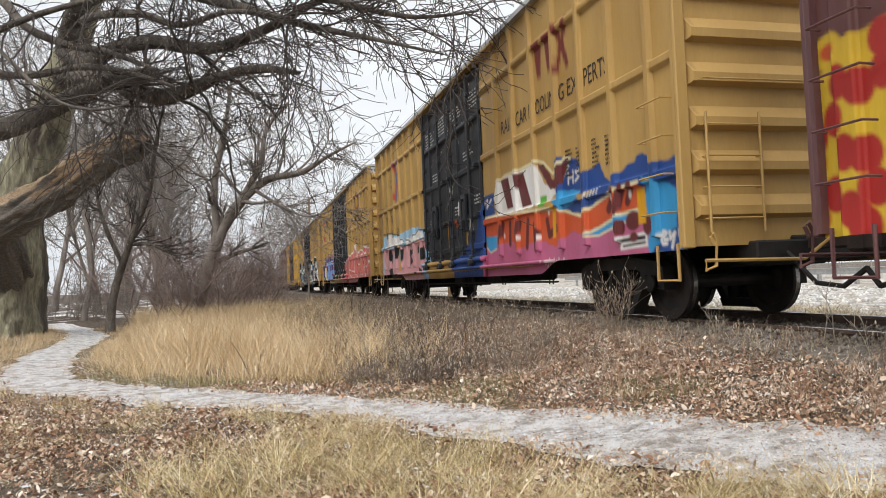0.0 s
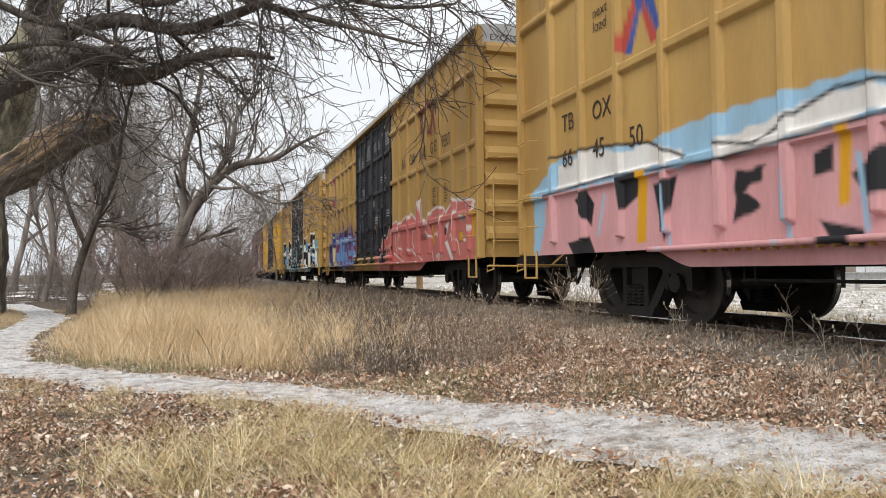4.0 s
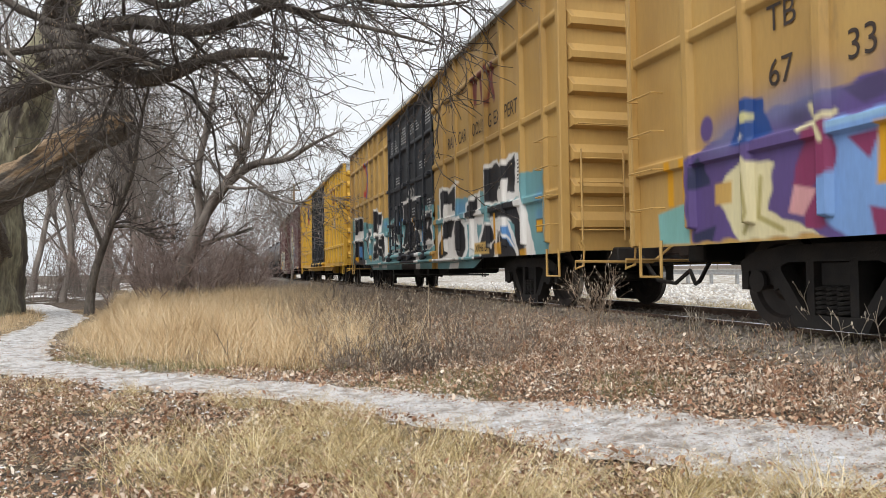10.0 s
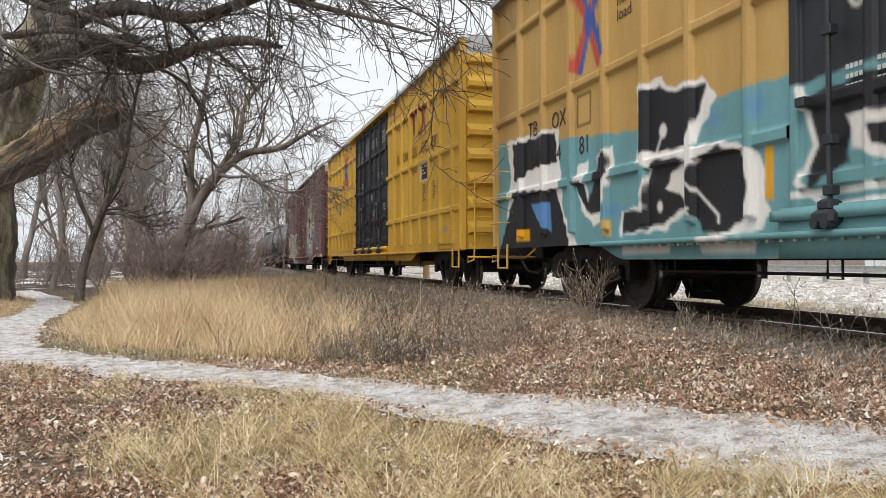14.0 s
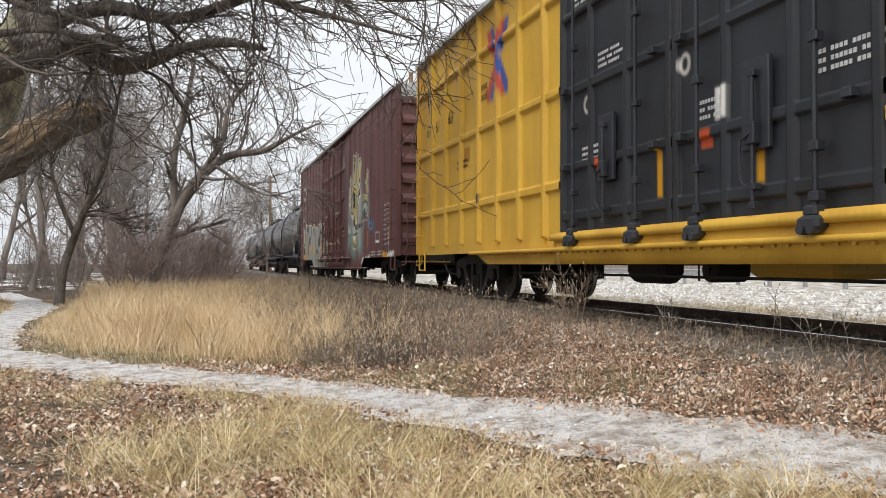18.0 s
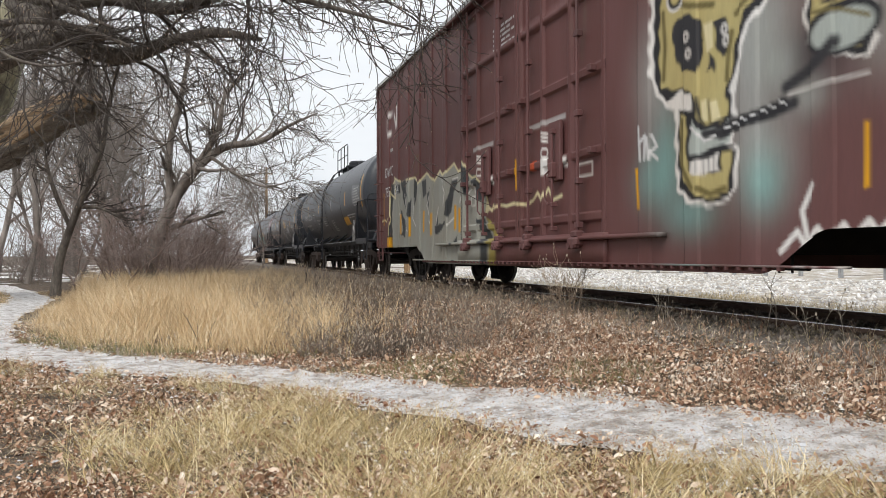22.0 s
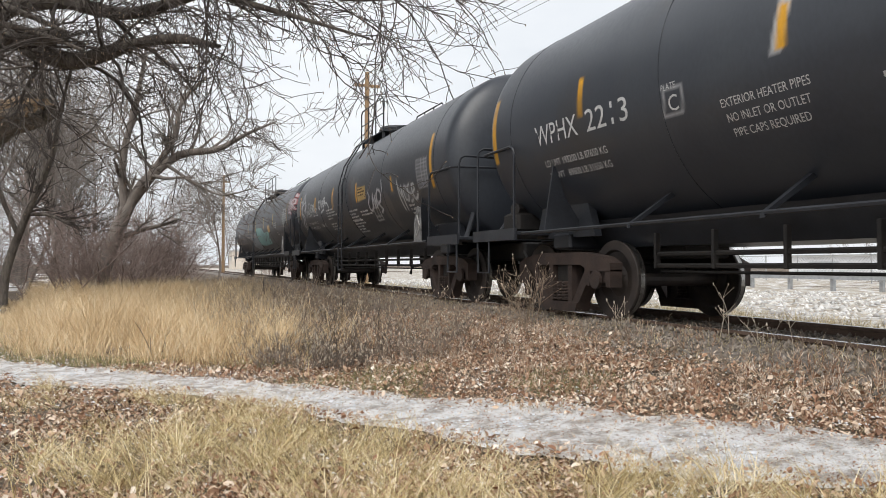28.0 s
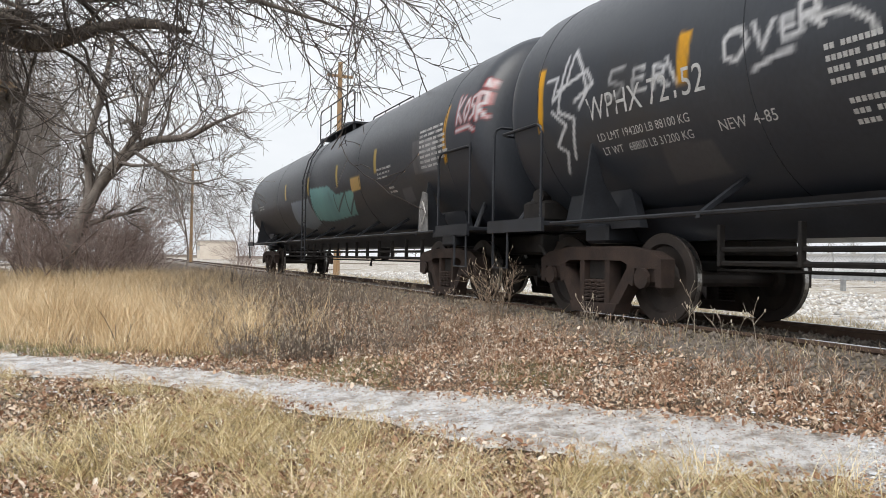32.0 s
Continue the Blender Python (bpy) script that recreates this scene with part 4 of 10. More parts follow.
        for sx in (-1, 1):
            part("head_brace", Build().tube([(sx * 1.25, s * (end - 0.3), 1.08), (sx * 0.75, s * (half - 0.12), 2.05)], 0.04, 8), M_BLACK, car)
            part("saddle_gusset", Build().prism([(sx * 1.5, 1.08), (sx * 1.36, 1.98), (sx * 1.2, 1.5), (sx * 0.9, 1.08)], s * (half - 1.5) - 0.015, s * (half - 1.5) + 0.015), M_BLACK, car)
        part("stirrup_step", Build().tube([(-1.5, s * (end - 0.1), 1.05), (-1.5, s * (end - 0.1), 0.52), (-1.5, s * (end - 0.5), 0.52), (-1.5, s * (end - 0.5), 1.05)], 0.018, 5), M_BLACK, car)
        coupler(car, s * (end + 0.05), s)
        truck(car, s * truck_half, M_RUST)
    # side sill pipe with braces up to the shell
    b = Build().tube([(-1.5, -half + 0.9, 1.06), (-1.5, half - 0.9, 1.06)], 0.022, 6)
    b.tube([(1.5, -half + 0.9, 1.06), (1.5, half - 0.9, 1.06)], 0.022, 6)
    part("side_rail", b, M_BLACK, car, "long black safety rail along the side")
    n = int((L - 3.2) / 1.81) + 1
    for k in range(n):
        y = -half + 1.64 + k * 1.81
        part("rail_brace", Build().prism([(-1.52, 1.02), (-1.52, 1.06), (-0.97, 1.42), (-0.93, 1.38)], y - 0.025, y + 0.025), M_BLACK, car)
    y = -(half - 1.40)
    h = part("placard_holder", Build().slab([(y - 0.20, 1.06), (y + 0.18, 1.06), (y + 0.16, 1.50), (y + 0.02, 1.74), (y - 0.14, 1.70)], -1.50, -1.475), M_GREYPL, car, "scuffed grey placard board")
    part("diamond_frame", Build().slab([(y, 1.18), (y + 0.15, 1.38), (y, 1.58), (y - 0.15, 1.38)], -1.512, -1.50), M_FARGREY, h, "pale diamond-shaped frame")
    part("diamond_plate", Build().slab([(y, 1.22), (y + 0.12, 1.38), (y, 1.54), (y - 0.12, 1.38)], -1.517, -1.512), M_GREYPL, h)
    # ladder, platform with rails and dome fittings at the middle
    lad_y = 0.35
    lad = Build()
    for s in (-1, 1):
        lad.tube([(-1.56, lad_y + s * 0.19, 0.48), (-1.56, lad_y + s * 0.19, 2.7), (-1.41, lad_y + s * 0.19, 3.25), (-1.06, lad_y + s * 0.19, 3.8), (-0.75, lad_y + s * 0.19, 4.04)], 0.02, 5)
    part("ladder", lad, M_BLACK, car, "black side ladder up to the platform")
    for k in range(10):
        z = 0.52 + k * 0.34
        x = -1.56 if z < 2.7 else -1.56 + (z - 2.7) * 0.45
        part("rung", Build().tube([(x, lad_y - 0.19, z), (x, lad_y + 0.19, z)], 0.014, 5), M_BLACK, car)
    top = TANK_Z + TANK_R
    w = 2.1 if L < 16 else 3.4
    b = Build()
    for x in (-0.82, 0.5):
        b.box(x, x + 0.32, -w / 2, w / 2, top - 0.06, top - 0.03, c=0.006)
    for y in (-w / 2, w / 2 - 0.3):
        b.box(-0.82, 0.82, y, y + 0.3, top - 0.03, top + 0.0, c=0.006)
    for y in (-w / 2 + 0.1, 0.0, w / 2 - 0.1):
        b.box(-0.8, -0.74, y - 0.03, y + 0.03, top - 0.3, top - 0.06).box(0.74, 0.8, y - 0.03, y + 0.03, top - 0.3, top - 0.06)
    part("top_platform", b, M_BLACK, car, "black steel walkway round the dome")
    for sx in (-0.80, 0.80):
        posts = [-w / 2, -w / 6, w / 6, w / 2]
        b = Build().tube([(sx, -w / 2, top - 0.03), (sx, -w / 2, top + 0.72), (sx, -w / 2 + 0.1, top + 0.80), (sx, w / 2 - 0.1, top + 0.80), (sx, w / 2, top + 0.72), (sx, w / 2, top - 0.03)], 0.02, 6)
        b.tube([(sx, -w / 2, top + 0.40), (sx, w / 2, top + 0.40)], 0.016, 5)
        for p in posts[1:-1]:
            b.tube([(sx, p, top - 0.03), (sx, p, top + 0.80)], 0.018, 5)
        part("platform_rail", b, M_BLACK, car)
    b = Build()
    b.lathe_x([(0.0, 0.02), (0.0, 0.48), (0.3, 0.48), (0.36, 0.44), (0.36, 0.02)], 24)
    b.v = [(y, -z + 0.35, top + x - 0.05) for x, y, z in b.v]
    part("dome", b, M_BLACK, car, "black valve housing on top")
    b = Build()
    b.lathe_x([(0.0, 0.02), (0.0, 0.3), (0.2, 0.3), (0.2, 0.02)], 20)
    b.v = [(y, -z - 0.6, top + x - 0.03) for x, y, z in b.v]
    part("manway", b, M_BLACK, car)
    # pipes and outlet below
    reach = truck_half - 1.7
    for z in (0.76, 0.63):
        part("steam_pipe", Build().tube([(-0.8, -reach, z), (-0.8, reach, z)], 0.026, 6), M_IRON, car, "black heater pipe below the belly")
    n = int(2 * reach / 0.85)
    for k in range(n + 1):
        y = -reach + 2 * reach * k / n
        part("pipe_hanger", Build().box(-0.84, -0.77, y - 0.02, y + 0.02, 0.60, 1.0, c=0.006), M_IRON, car)
    b = Build().tube([(-0.1, -2.2, 1.0), (-0.1, -2.2, 0.66), (-0.1, -2.2, 0.56)], [0.16, 0.12, 0.08], 12).tube([(-0.1, -2.2, 0.66), (-0.45, -2.25, 0.6), (-0.48, -2.25, 0.42)], 0.035, 8)
    part("bottom_outlet", b, M_IRON, car, "black drain valve under the tank")
    part("brake_rod", Build().tube([(-0.35, -truck_half + 1.2, 0.56), (-0.35, truck_half - 1.2, 0.56)], 0.018, 5), M_IRON, car)
    y = half - 0.2
    part("brake_gear", Build().box(-1.2, -0.7, y, y + 0.5, 1.12, 1.4, c=0.04).tube([(-1.2, y + 0.1, 1.45), (-0.7, y + 0.3, 1.45)], 0.09, 8).tube([(-0.9, y + 0.2, 1.4), (-0.4, y + 0.2, 1.9)], 0.02, 5), M_IRON, car)
    where = tank_spot(half)
    for text, size, u, z, m, sq in words:
        me = lettering(text, size, lambda a, b_, u=u, z=z: where(u - a, z + b_), squeeze=sq)
        me.materials.append(m)
        part("lettering", me, None, car, "stencilled lettering")
    CARS.append((car, y_mid))
    return car


# ---- spray paint on the cars: colours and shapes, in places (u, z) on each side ----
WH, BK, BLUE, SKYB, REDO, DKRED = (0.78, 0.77, 0.75), (0.018, 0.018, 0.022), (0.022, 0.07, 0.27), (0.045, 0.33, 0.66), (0.60, 0.10, 0.03), (0.13, 0.025, 0.025)
PINK, CREAM, GRN, AMBER, PALEB, PINKL = (0.50, 0.13, 0.25), (0.74, 0.68, 0.42), (0.12, 0.42, 0.05), (0.72, 0.36, 0.01), (0.33, 0.55, 0.74), (0.68, 0.36, 0.38)
SALM, GREY, PURP, LBLUE, MAGE, CORAL = (0.62, 0.185, 0.165), (0.33, 0.33, 0.34), (0.115, 0.075, 0.24), (0.20, 0.36, 0.70), (0.25, 0.04, 0.12), (0.66, 0.27, 0.22)
TEALL, OLIVE, TEAL, TBLUE, GREYG, INKC = (0.22, 0.48, 0.46), (0.36, 0.31, 0.09), (0.15, 0.33, 0.36), (0.10, 0.25, 0.52), (0.42, 0.47, 0.45), (0.03, 0.03, 0.035)
GREYL, CHAR, YLW, REDD, WHD, WHS = (0.33, 0.335, 0.30), (0.045, 0.05, 0.055), (0.70, 0.48, 0.04), (0.42, 0.03, 0.025), (0.5, 0.5, 0.5), (0.66, 0.67, 0.68)
BONE, BONED = (0.50, 0.43, 0.19), (0.17, 0.14, 0.05)
PATCH, AMBERP, AMBERY, GREYB = (0.088, 0.088, 0.092), (0.62, 0.40, 0.12), (0.6, 0.42, 0.08), (0.25, 0.30, 0.35)


def fine_print(c, u, z, w, h, rows, colour):
    """Rows of small unreadable print as plain bars, starting at (u, z)."""
    rng = random.Random(int(u * 100) + rows)
    for k in range(rows):
        zz, a, stop = z - k * h, u, u - w * rng.uniform(0.7, 1.0)
        while a > stop:
            for _ in range(rng.randint(2, 7)):
                c.bars.append((a, a - h * 0.42, zz - h * 0.25, zz + h * 0.25, colour))
                a -= h * 0.55
            a -= h * 0.5


def art_blue_red(c):
    """White and red letters on blue, fading to pink."""
    c.poly([(7.24, 1.57), (7.37, 0.57), (3.14, 0.62), (2.66, 0.79), (0.72, 0.79), (0.69, 1.15), (1.5, 1.35), (2.26, 1.12), (3.26, 1.6), (5, 1.51)], PINK)
    c.poly([(3.42, 2.23), (3.18, 2.37), (2.64, 2.26), (2.36, 2.02), (1.95, 2.09), (1.8, 1.87), (1.63, 1.81), (1.33, 1.9), (1.07, 1.96), (0.81, 2.04), (0.59, 1.86), (0.16, 1.87), (-0.06, 1.84), (0.03, 0.81), (0.78, 0.81), (0.71, 1.52), (1.37, 1.71), (3.39, 1.76)], BLUE)
    c.poly([(0.8, 1.74), (0.53, 1.66), (0.11, 1.5), (0.19, 1.1), (0.68, 0.87), (0.79, 0.82), (0.82, 1.54)], SKYB)
    c.poly([(7.22, 2.21), (6.28, 2.22), (6.29, 1.71), (7.28, 1.73)], BLUE)
    c.poly([(7.28, 1.75), (6.29, 1.77), (3.41, 1.63), (2.6, 1.45), (1.62, 1.66), (0.91, 1.69), (0.94, 1.39), (1.65, 1.3), (2.26, 1.11), (2.88, 1.24), (3.54, 1.04), (4.1, 1.19), (5.04, 1.09), (5.34, 1.24), (6.4, 1.22), (6.97, 1.45)], REDO)
    c.line([(7.27, 1.79), (6.29, 1.78), (3.41, 1.63), (2.6, 1.44), (1.62, 1.66), (0.91, 1.69)], 0.05, CREAM)
    c.poly([(3.48, 1.66), (3.17, 1.77), (2.45, 1.65), (1.71, 1.77), (1.57, 1.68), (2.59, 1.47)], BLUE)
    c.poly([(3.55, 1.74), (3.2, 1.86), (2.56, 1.81), (2.57, 1.69), (3.12, 1.58)], SKYB)
    c.poly([(6.17, 2.32), (5.65, 2.45), (4.89, 2.42), (4.14, 2.44), (3.8, 2.06), (3.37, 1.99), (3.2, 2.2), (2.94, 2.26), (2.89, 2.19), (3.35, 1.84), (3.87, 1.74), (6.09, 1.74), (6.3, 2.1)], WH)
    c.poly([(5.89, 2.41), (5.49, 2.4), (5.27, 1.84), (5.56, 1.83)], DKRED)
    c.poly([(5.1, 2.39), (4.74, 2.39), (4.39, 1.79), (4.81, 1.78)], DKRED)
    c.poly([(4.07, 2.4), (3.8, 2.36), (3.48, 2.08), (3.26, 2.22), (3.02, 2.32), (2.85, 2.29), (3.2, 1.91), (3.59, 1.94)], DKRED)
    c.line([(6.12, 2.36), (5.65, 2.46), (4.89, 2.45), (4.1, 2.47), (3.8, 2.39), (3.47, 2.17), (3.04, 2.34), (2.85, 2.3)], 0.05, CREAM)
    c.poly([(4.02, 1.88), (3.76, 1.87), (3.78, 1.7), (4.04, 1.71)], GRN)
    c.poly([(2.52, 1.16), (2.03, 1.23), (1.5, 1.34), (0.94, 1.37), (0.95, 1.29), (1.61, 1.2), (2.04, 1.12)], SKYB)
    c.line([(2.53, 1.15), (2.03, 1.22), (1.5, 1.34), (0.94, 1.37)], 0.04, CREAM)
    c.line([(2.53, 1.13), (2.04, 1.12), (1.61, 1.2), (0.95, 1.29)], 0.03, CREAM)
    c.poly([(6.97, 1.42), (6.23, 1.39), (6.26, 1.15), (6.68, 1.09)], SKYB)
    c.line([(6.97, 1.42), (6.94, 1.25), (6.63, 1.09), (6.26, 1.15)], 0.03, CREAM)
    c.line([(5.82, 1.57), (6.03, 1.2)], 0.13, DKRED)
    c.line([(5.46, 1.56), (5.5, 1.21)], 0.13, DKRED)
    c.line([(4.96, 1.52), (5.21, 1.09)], 0.13, DKRED)
    c.line([(4.6, 1.54), (4.69, 1.11)], 0.13, DKRED)
    c.line([(4.33, 1.45), (4.32, 1.05), (4.12, 1.31)], 0.13, DKRED)
    c.line([(3.8, 1.47), (3.73, 1.24), (3.44, 1.33)], 0.13, DKRED)
    c.line([(1.57, 1.65), (1.74, 1.44)], 0.13, DKRED)
    c.line([(1.36, 1.67), (1.49, 1.41)], 0.13, DKRED)
    c.line([(1.14, 1.67), (1.25, 1.49)], 0.13, DKRED)
    c.disk(3.72, 1.6, 0.035, 0.05, WH)
    c.disk(1.65, 1.6, 0.035, 0.05, WH)
    c.disk(1.18, 1.57, 0.035, 0.05, WH)
    c.disk(5.78, 1.36, 0.035, 0.05, WH)
    c.disk(5, 1.28, 0.035, 0.05, WH)
    c.disk(4.09, 1.23, 0.035, 0.05, WH)
    c.poly([(1.51, 1.06), (0.83, 1.09), (0.81, 0.91), (1.48, 0.89)], WH)
    c.line([(1.41, 1.01), (0.89, 1.02)], 0.05, BK)
    c.line([(1.4, 0.94), (0.88, 0.96)], 0.03, BK)
    c.disk(1.14, 1.04, 0.1, 0.06, DKRED)
    c.disk(1.44, 1.18, 0.1, 0.1, DKRED)
    c.disk(1.14, 1.24, 0.18, 0.12, DKRED)
    c.disk(0.81, 1.16, 0.1, 0.12, DKRED)
    c.line([(0.39, 0.96), (0.45, 0.96), (0.47, 1), (0.41, 1.04), (0.47, 1.06), (0.52, 0.99), (0.49, 0.92), (0.41, 0.92)], 0.05, WH)
    c.line([(0.34, 1.04), (0.33, 0.97), (0.24, 1.03), (0.3, 0.87)], 0.05, WH)
    c.line([(0.05, 1.05), (0.14, 1.05), (0.14, 1), (0.07, 0.96), (0.08, 0.89), (0.18, 0.87)], 0.06, WH)
    c.line([(2.93, 2.11), (2.94, 1.94)], 0.04, WH)
    c.line([(2.77, 2.1), (2.78, 1.94)], 0.04, WH)
    c.line([(2.93, 2.02), (2.77, 2.02)], 0.03, WH)
    c.line([(2.58, 2.09), (2.69, 2.08), (2.59, 2), (2.7, 1.95)], 0.04, WH)
    c.line([(2.35, 1.66), (2.3, 1.73)], 0.025, WH)
    c.line([(2.26, 1.66), (2.21, 1.73)], 0.025, WH)
    c.line([(2.17, 1.67), (2.11, 1.74)], 0.025, WH)
    c.line([(2.07, 1.68), (2.02, 1.74)], 0.025, WH)
    c.line([(1.98, 1.68), (1.93, 1.75)], 0.025, WH)
    c.line([(3.92, 0.79), (3.87, 0.84)], 0.035, WH)
    c.line([(3.83, 0.75), (3.76, 0.87)], 0.035, WH)
    c.line([(3.73, 0.78), (3.67, 0.83)], 0.035, WH)
    c.line([(3.64, 0.75), (3.58, 0.86)], 0.035, WH)
    c.line([(3.54, 0.77), (3.49, 0.82)], 0.035, WH)
    c.line([(3.45, 0.74), (3.4, 0.86)], 0.035, WH)
    c.line([(3.36, 0.77), (3.31, 0.82)], 0.035, WH)
    c.line([(3.28, 0.74), (3.22, 0.85)], 0.035, WH)
    c.line([(3.19, 0.76), (3.14, 0.81)], 0.035, WH)
    c.line([(6.95, 2.04), (6.66, 2.13), (6.74, 1.97), (6.45, 2.11)], 0.05, WH)
    c.poly([(1.02, 1.61), (0.83, 1.62), (0.84, 1.19), (1.01, 1.18)], AMBER)
    c.poly([(3.57, 1.71), (3.44, 1.7), (3.48, 1.19), (3.59, 1.18)], AMBER)


def art_pink_white(c):
    """Pink block letters with white tops and a pale blue cloud."""
    c.poly([(11.51, 0.6), (11.51, 1.48), (11.71, 1.69), (11.87, 1.96), (12.18, 1.97), (12.44, 2.08), (13.03, 2.09), (13.87, 2.1), (14.65, 2.09), (15.32, 2), (16.61, 2.15), (17.53, 2.16), (18.39, 1.78), (18.39, 0.6)], PALEB)
    c.poly([(17.97, 1.75), (18, 1.22), (18.24, 0.77), (16.17, 0.37), (11.43, 0.48), (11.52, 0.86), (11.83, 1.51), (12, 1.73), (14.08, 1.65), (17.9, 1.68)], PINKL)
    c.poly([(17.54, 2.05), (16.61, 2.15), (15.81, 1.98), (15.32, 2.02), (14.71, 1.84), (14.63, 1.73), (16.09, 1.73), (17.56, 1.71)], WH)
    c.poly([(14.16, 1.84), (13.7, 1.88), (13.36, 1.91), (12.88, 1.99), (12.31, 1.96), (12.22, 1.76), (14.08, 1.65)], WH)
    c.poly([(11.95, 1.53), (11.72, 1.37), (11.85, 1.1), (12.09, 1.28)], WH)
    c.poly([(17.07, 1.54), (16.76, 1.65), (16.54, 1.45), (16.62, 1.16)], BK)
    c.poly([(15.96, 1.7), (15.46, 1.72), (15.35, 1.53), (15.86, 1.31)], BK)
    c.poly([(15.24, 1.54), (14.79, 1.59), (15.05, 0.91)], BK)
    c.poly([(13.9, 1.51), (13.51, 1.51), (13.59, 1.39), (13.8, 1.31), (13.57, 1.17), (13.93, 1.03), (13.92, 1.19)], BK)
    c.poly([(12.98, 1.53), (12.78, 1.59), (12.79, 1.37), (12.98, 1.35)], BK)
    c.poly([(12.62, 1.32), (12.2, 1.56), (11.97, 1.2), (12.49, 1.14)], BK)
    c.poly([(12.93, 0.99), (12.51, 0.9), (12.51, 0.76), (12.8, 0.8)], BK)
    c.poly([(17.29, 0.98), (16.68, 1.04), (16.43, 0.66), (17, 0.67)], BK)
    c.line([(17.97, 1.68), (16.09, 1.73), (14.08, 1.65), (12, 1.73)], 0.035, BK)
    c.line([(17.87, 2.2), (16.61, 2.17), (15.32, 2.02), (14.63, 1.75)], 0.035, BK)
    c.line([(14.17, 1.82), (13.62, 1.72), (13.2, 1.89), (12.73, 2.01), (12.21, 1.96), (12, 1.73)], 0.035, BK)
    c.line([(12, 1.73), (11.72, 1.44), (11.86, 1.07), (11.52, 0.86)], 0.035, BK)
    c.line([(16.29, 1.53), (16.46, 1.05)], 0.05, PALEB)
    c.line([(15.01, 1.5), (14.94, 0.82)], 0.05, PALEB)
    c.line([(13.3, 1.45), (13.25, 0.85)], 0.05, PALEB)
    c.line([(12.55, 1.46), (12.48, 0.9)], 0.05, PALEB)
    c.line([(11.92, 1), (11.63, 0.96)], 0.05, PALEB)
    c.poly([(15.53, 1.73), (15.34, 1.73), (15.39, 0.92), (15.58, 0.91)], AMBER)
    c.poly([(12.72, 1.7), (12.6, 1.7), (12.64, 1.1), (12.74, 1.09)], AMBER)


def art_salmon(c):
    """Salmon letters with white outlines."""
    c.poly([(0.29, 0.6), (0.29, 1.89), (0.44, 1.94), (0.76, 1.97), (1.14, 1.99), (1.28, 2.03), (1.36, 1.98), (1.5, 2.08), (1.79, 1.95), (2.09, 1.82), (2.21, 1.93), (2.67, 2), (3.1, 1.95), (3.36, 1.68), (3.9, 1.82), (3.99, 2.29), (4.12, 2.19), (4.34, 1.8), (4.9, 2.03), (5.03, 1.87), (5.13, 2.03), (5.79, 1.91), (6.13, 1.68), (6.36, 1.93), (6.69, 1.91), (7.4, 1.81), (7.4, 0.6)], SALM)
    c.line([(0.29, 1.89), (0.44, 1.94), (0.76, 1.97), (1.14, 1.99), (1.28, 2.03), (1.36, 1.98), (1.5, 2.08), (1.79, 1.95), (2.09, 1.82), (2.21, 1.93), (2.67, 2), (3.1, 1.95), (3.36, 1.68), (3.9, 1.82), (3.99, 2.29), (4.12, 2.19), (4.34, 1.8), (4.9, 2.03), (5.03, 1.87), (5.13, 2.03), (5.79, 1.91), (6.13, 1.68), (6.36, 1.93), (6.69, 1.91), (7.4, 1.81)], 0.05, WH)
    c.line([(6.59, 1.73), (6.5, 1.26), (6.35, 1.09)], 0.04, WH)
    c.line([(6.1, 1.68), (5.91, 1.54), (6.02, 1.27), (5.78, 1.14)], 0.04, WH)
    c.line([(5.15, 1.62), (5.3, 1.3), (4.9, 1.09)], 0.04, WH)
    c.line([(4.68, 1.58), (4.8, 1.34), (4.64, 1.15)], 0.04, WH)
    c.line([(4.07, 2.18), (4, 1.77)], 0.04, WH)
    c.line([(3.71, 1.79), (3.38, 1.5), (3.08, 1.35), (2.78, 1.44), (2.5, 1.28), (2.38, 0.91)], 0.04, WH)
    c.line([(3.65, 1.53), (3.5, 1.39)], 0.04, WH)
    c.line([(3.07, 1.65), (2.98, 1.34)], 0.04, WH)
    c.line([(2.21, 1.93), (2.32, 1.71), (2.42, 1.56), (2.45, 1.4)], 0.04, WH)
    c.line([(1.81, 1.33), (1.6, 1.45), (1.47, 1.24), (1.61, 1.19)], 0.04, WH)
    c.line([(1.32, 2.04), (1.38, 1.84), (1.47, 1.72), (1.49, 1.44)], 0.04, WH)
    c.line([(1.4, 1.24), (1.3, 1.18), (1.19, 0.94)], 0.04, WH)
    c.line([(1.15, 1.62), (0.87, 1.62), (0.74, 1.59)], 0.04, WH)
    c.line([(0.74, 1.55), (0.74, 1.21), (1.11, 1.21)], 0.04, WH)
    c.line([(6.71, 1.1), (5.93, 0.91), (5.25, 0.78)], 0.04, WH)
    c.line([(4.23, 0.99), (3.86, 0.84), (3.52, 0.65)], 0.04, WH)
    c.line([(3.09, 1.06), (2.95, 0.7)], 0.04, WH)
    c.line([(4.93, 1.17), (4.5, 1)], 0.04, WH)
    c.line([(0.61, 1.9), (0.72, 1.54), (0.63, 1.2)], 0.04, WH)
    c.poly([(2.08, 1.57), (1.83, 1.63), (1.95, 1.45), (2.09, 1.31)], WH)
    c.poly([(2.15, 1.21), (1.96, 1.24), (1.61, 0.87), (1.7, 0.78)], WH)
    c.poly([(2.69, 1.48), (2.56, 1.48), (2.42, 1.02), (2.53, 1.02)], WH)
    c.poly([(1.58, 1.45), (1.52, 1.44), (1.47, 1.22), (1.6, 1.21)], WH)
    c.poly([(1.18, 1.7), (0.87, 1.72), (0.93, 1.64)], WH)
    c.poly([(1.11, 1.21), (0.78, 1.24), (0.79, 1.17)], WH)
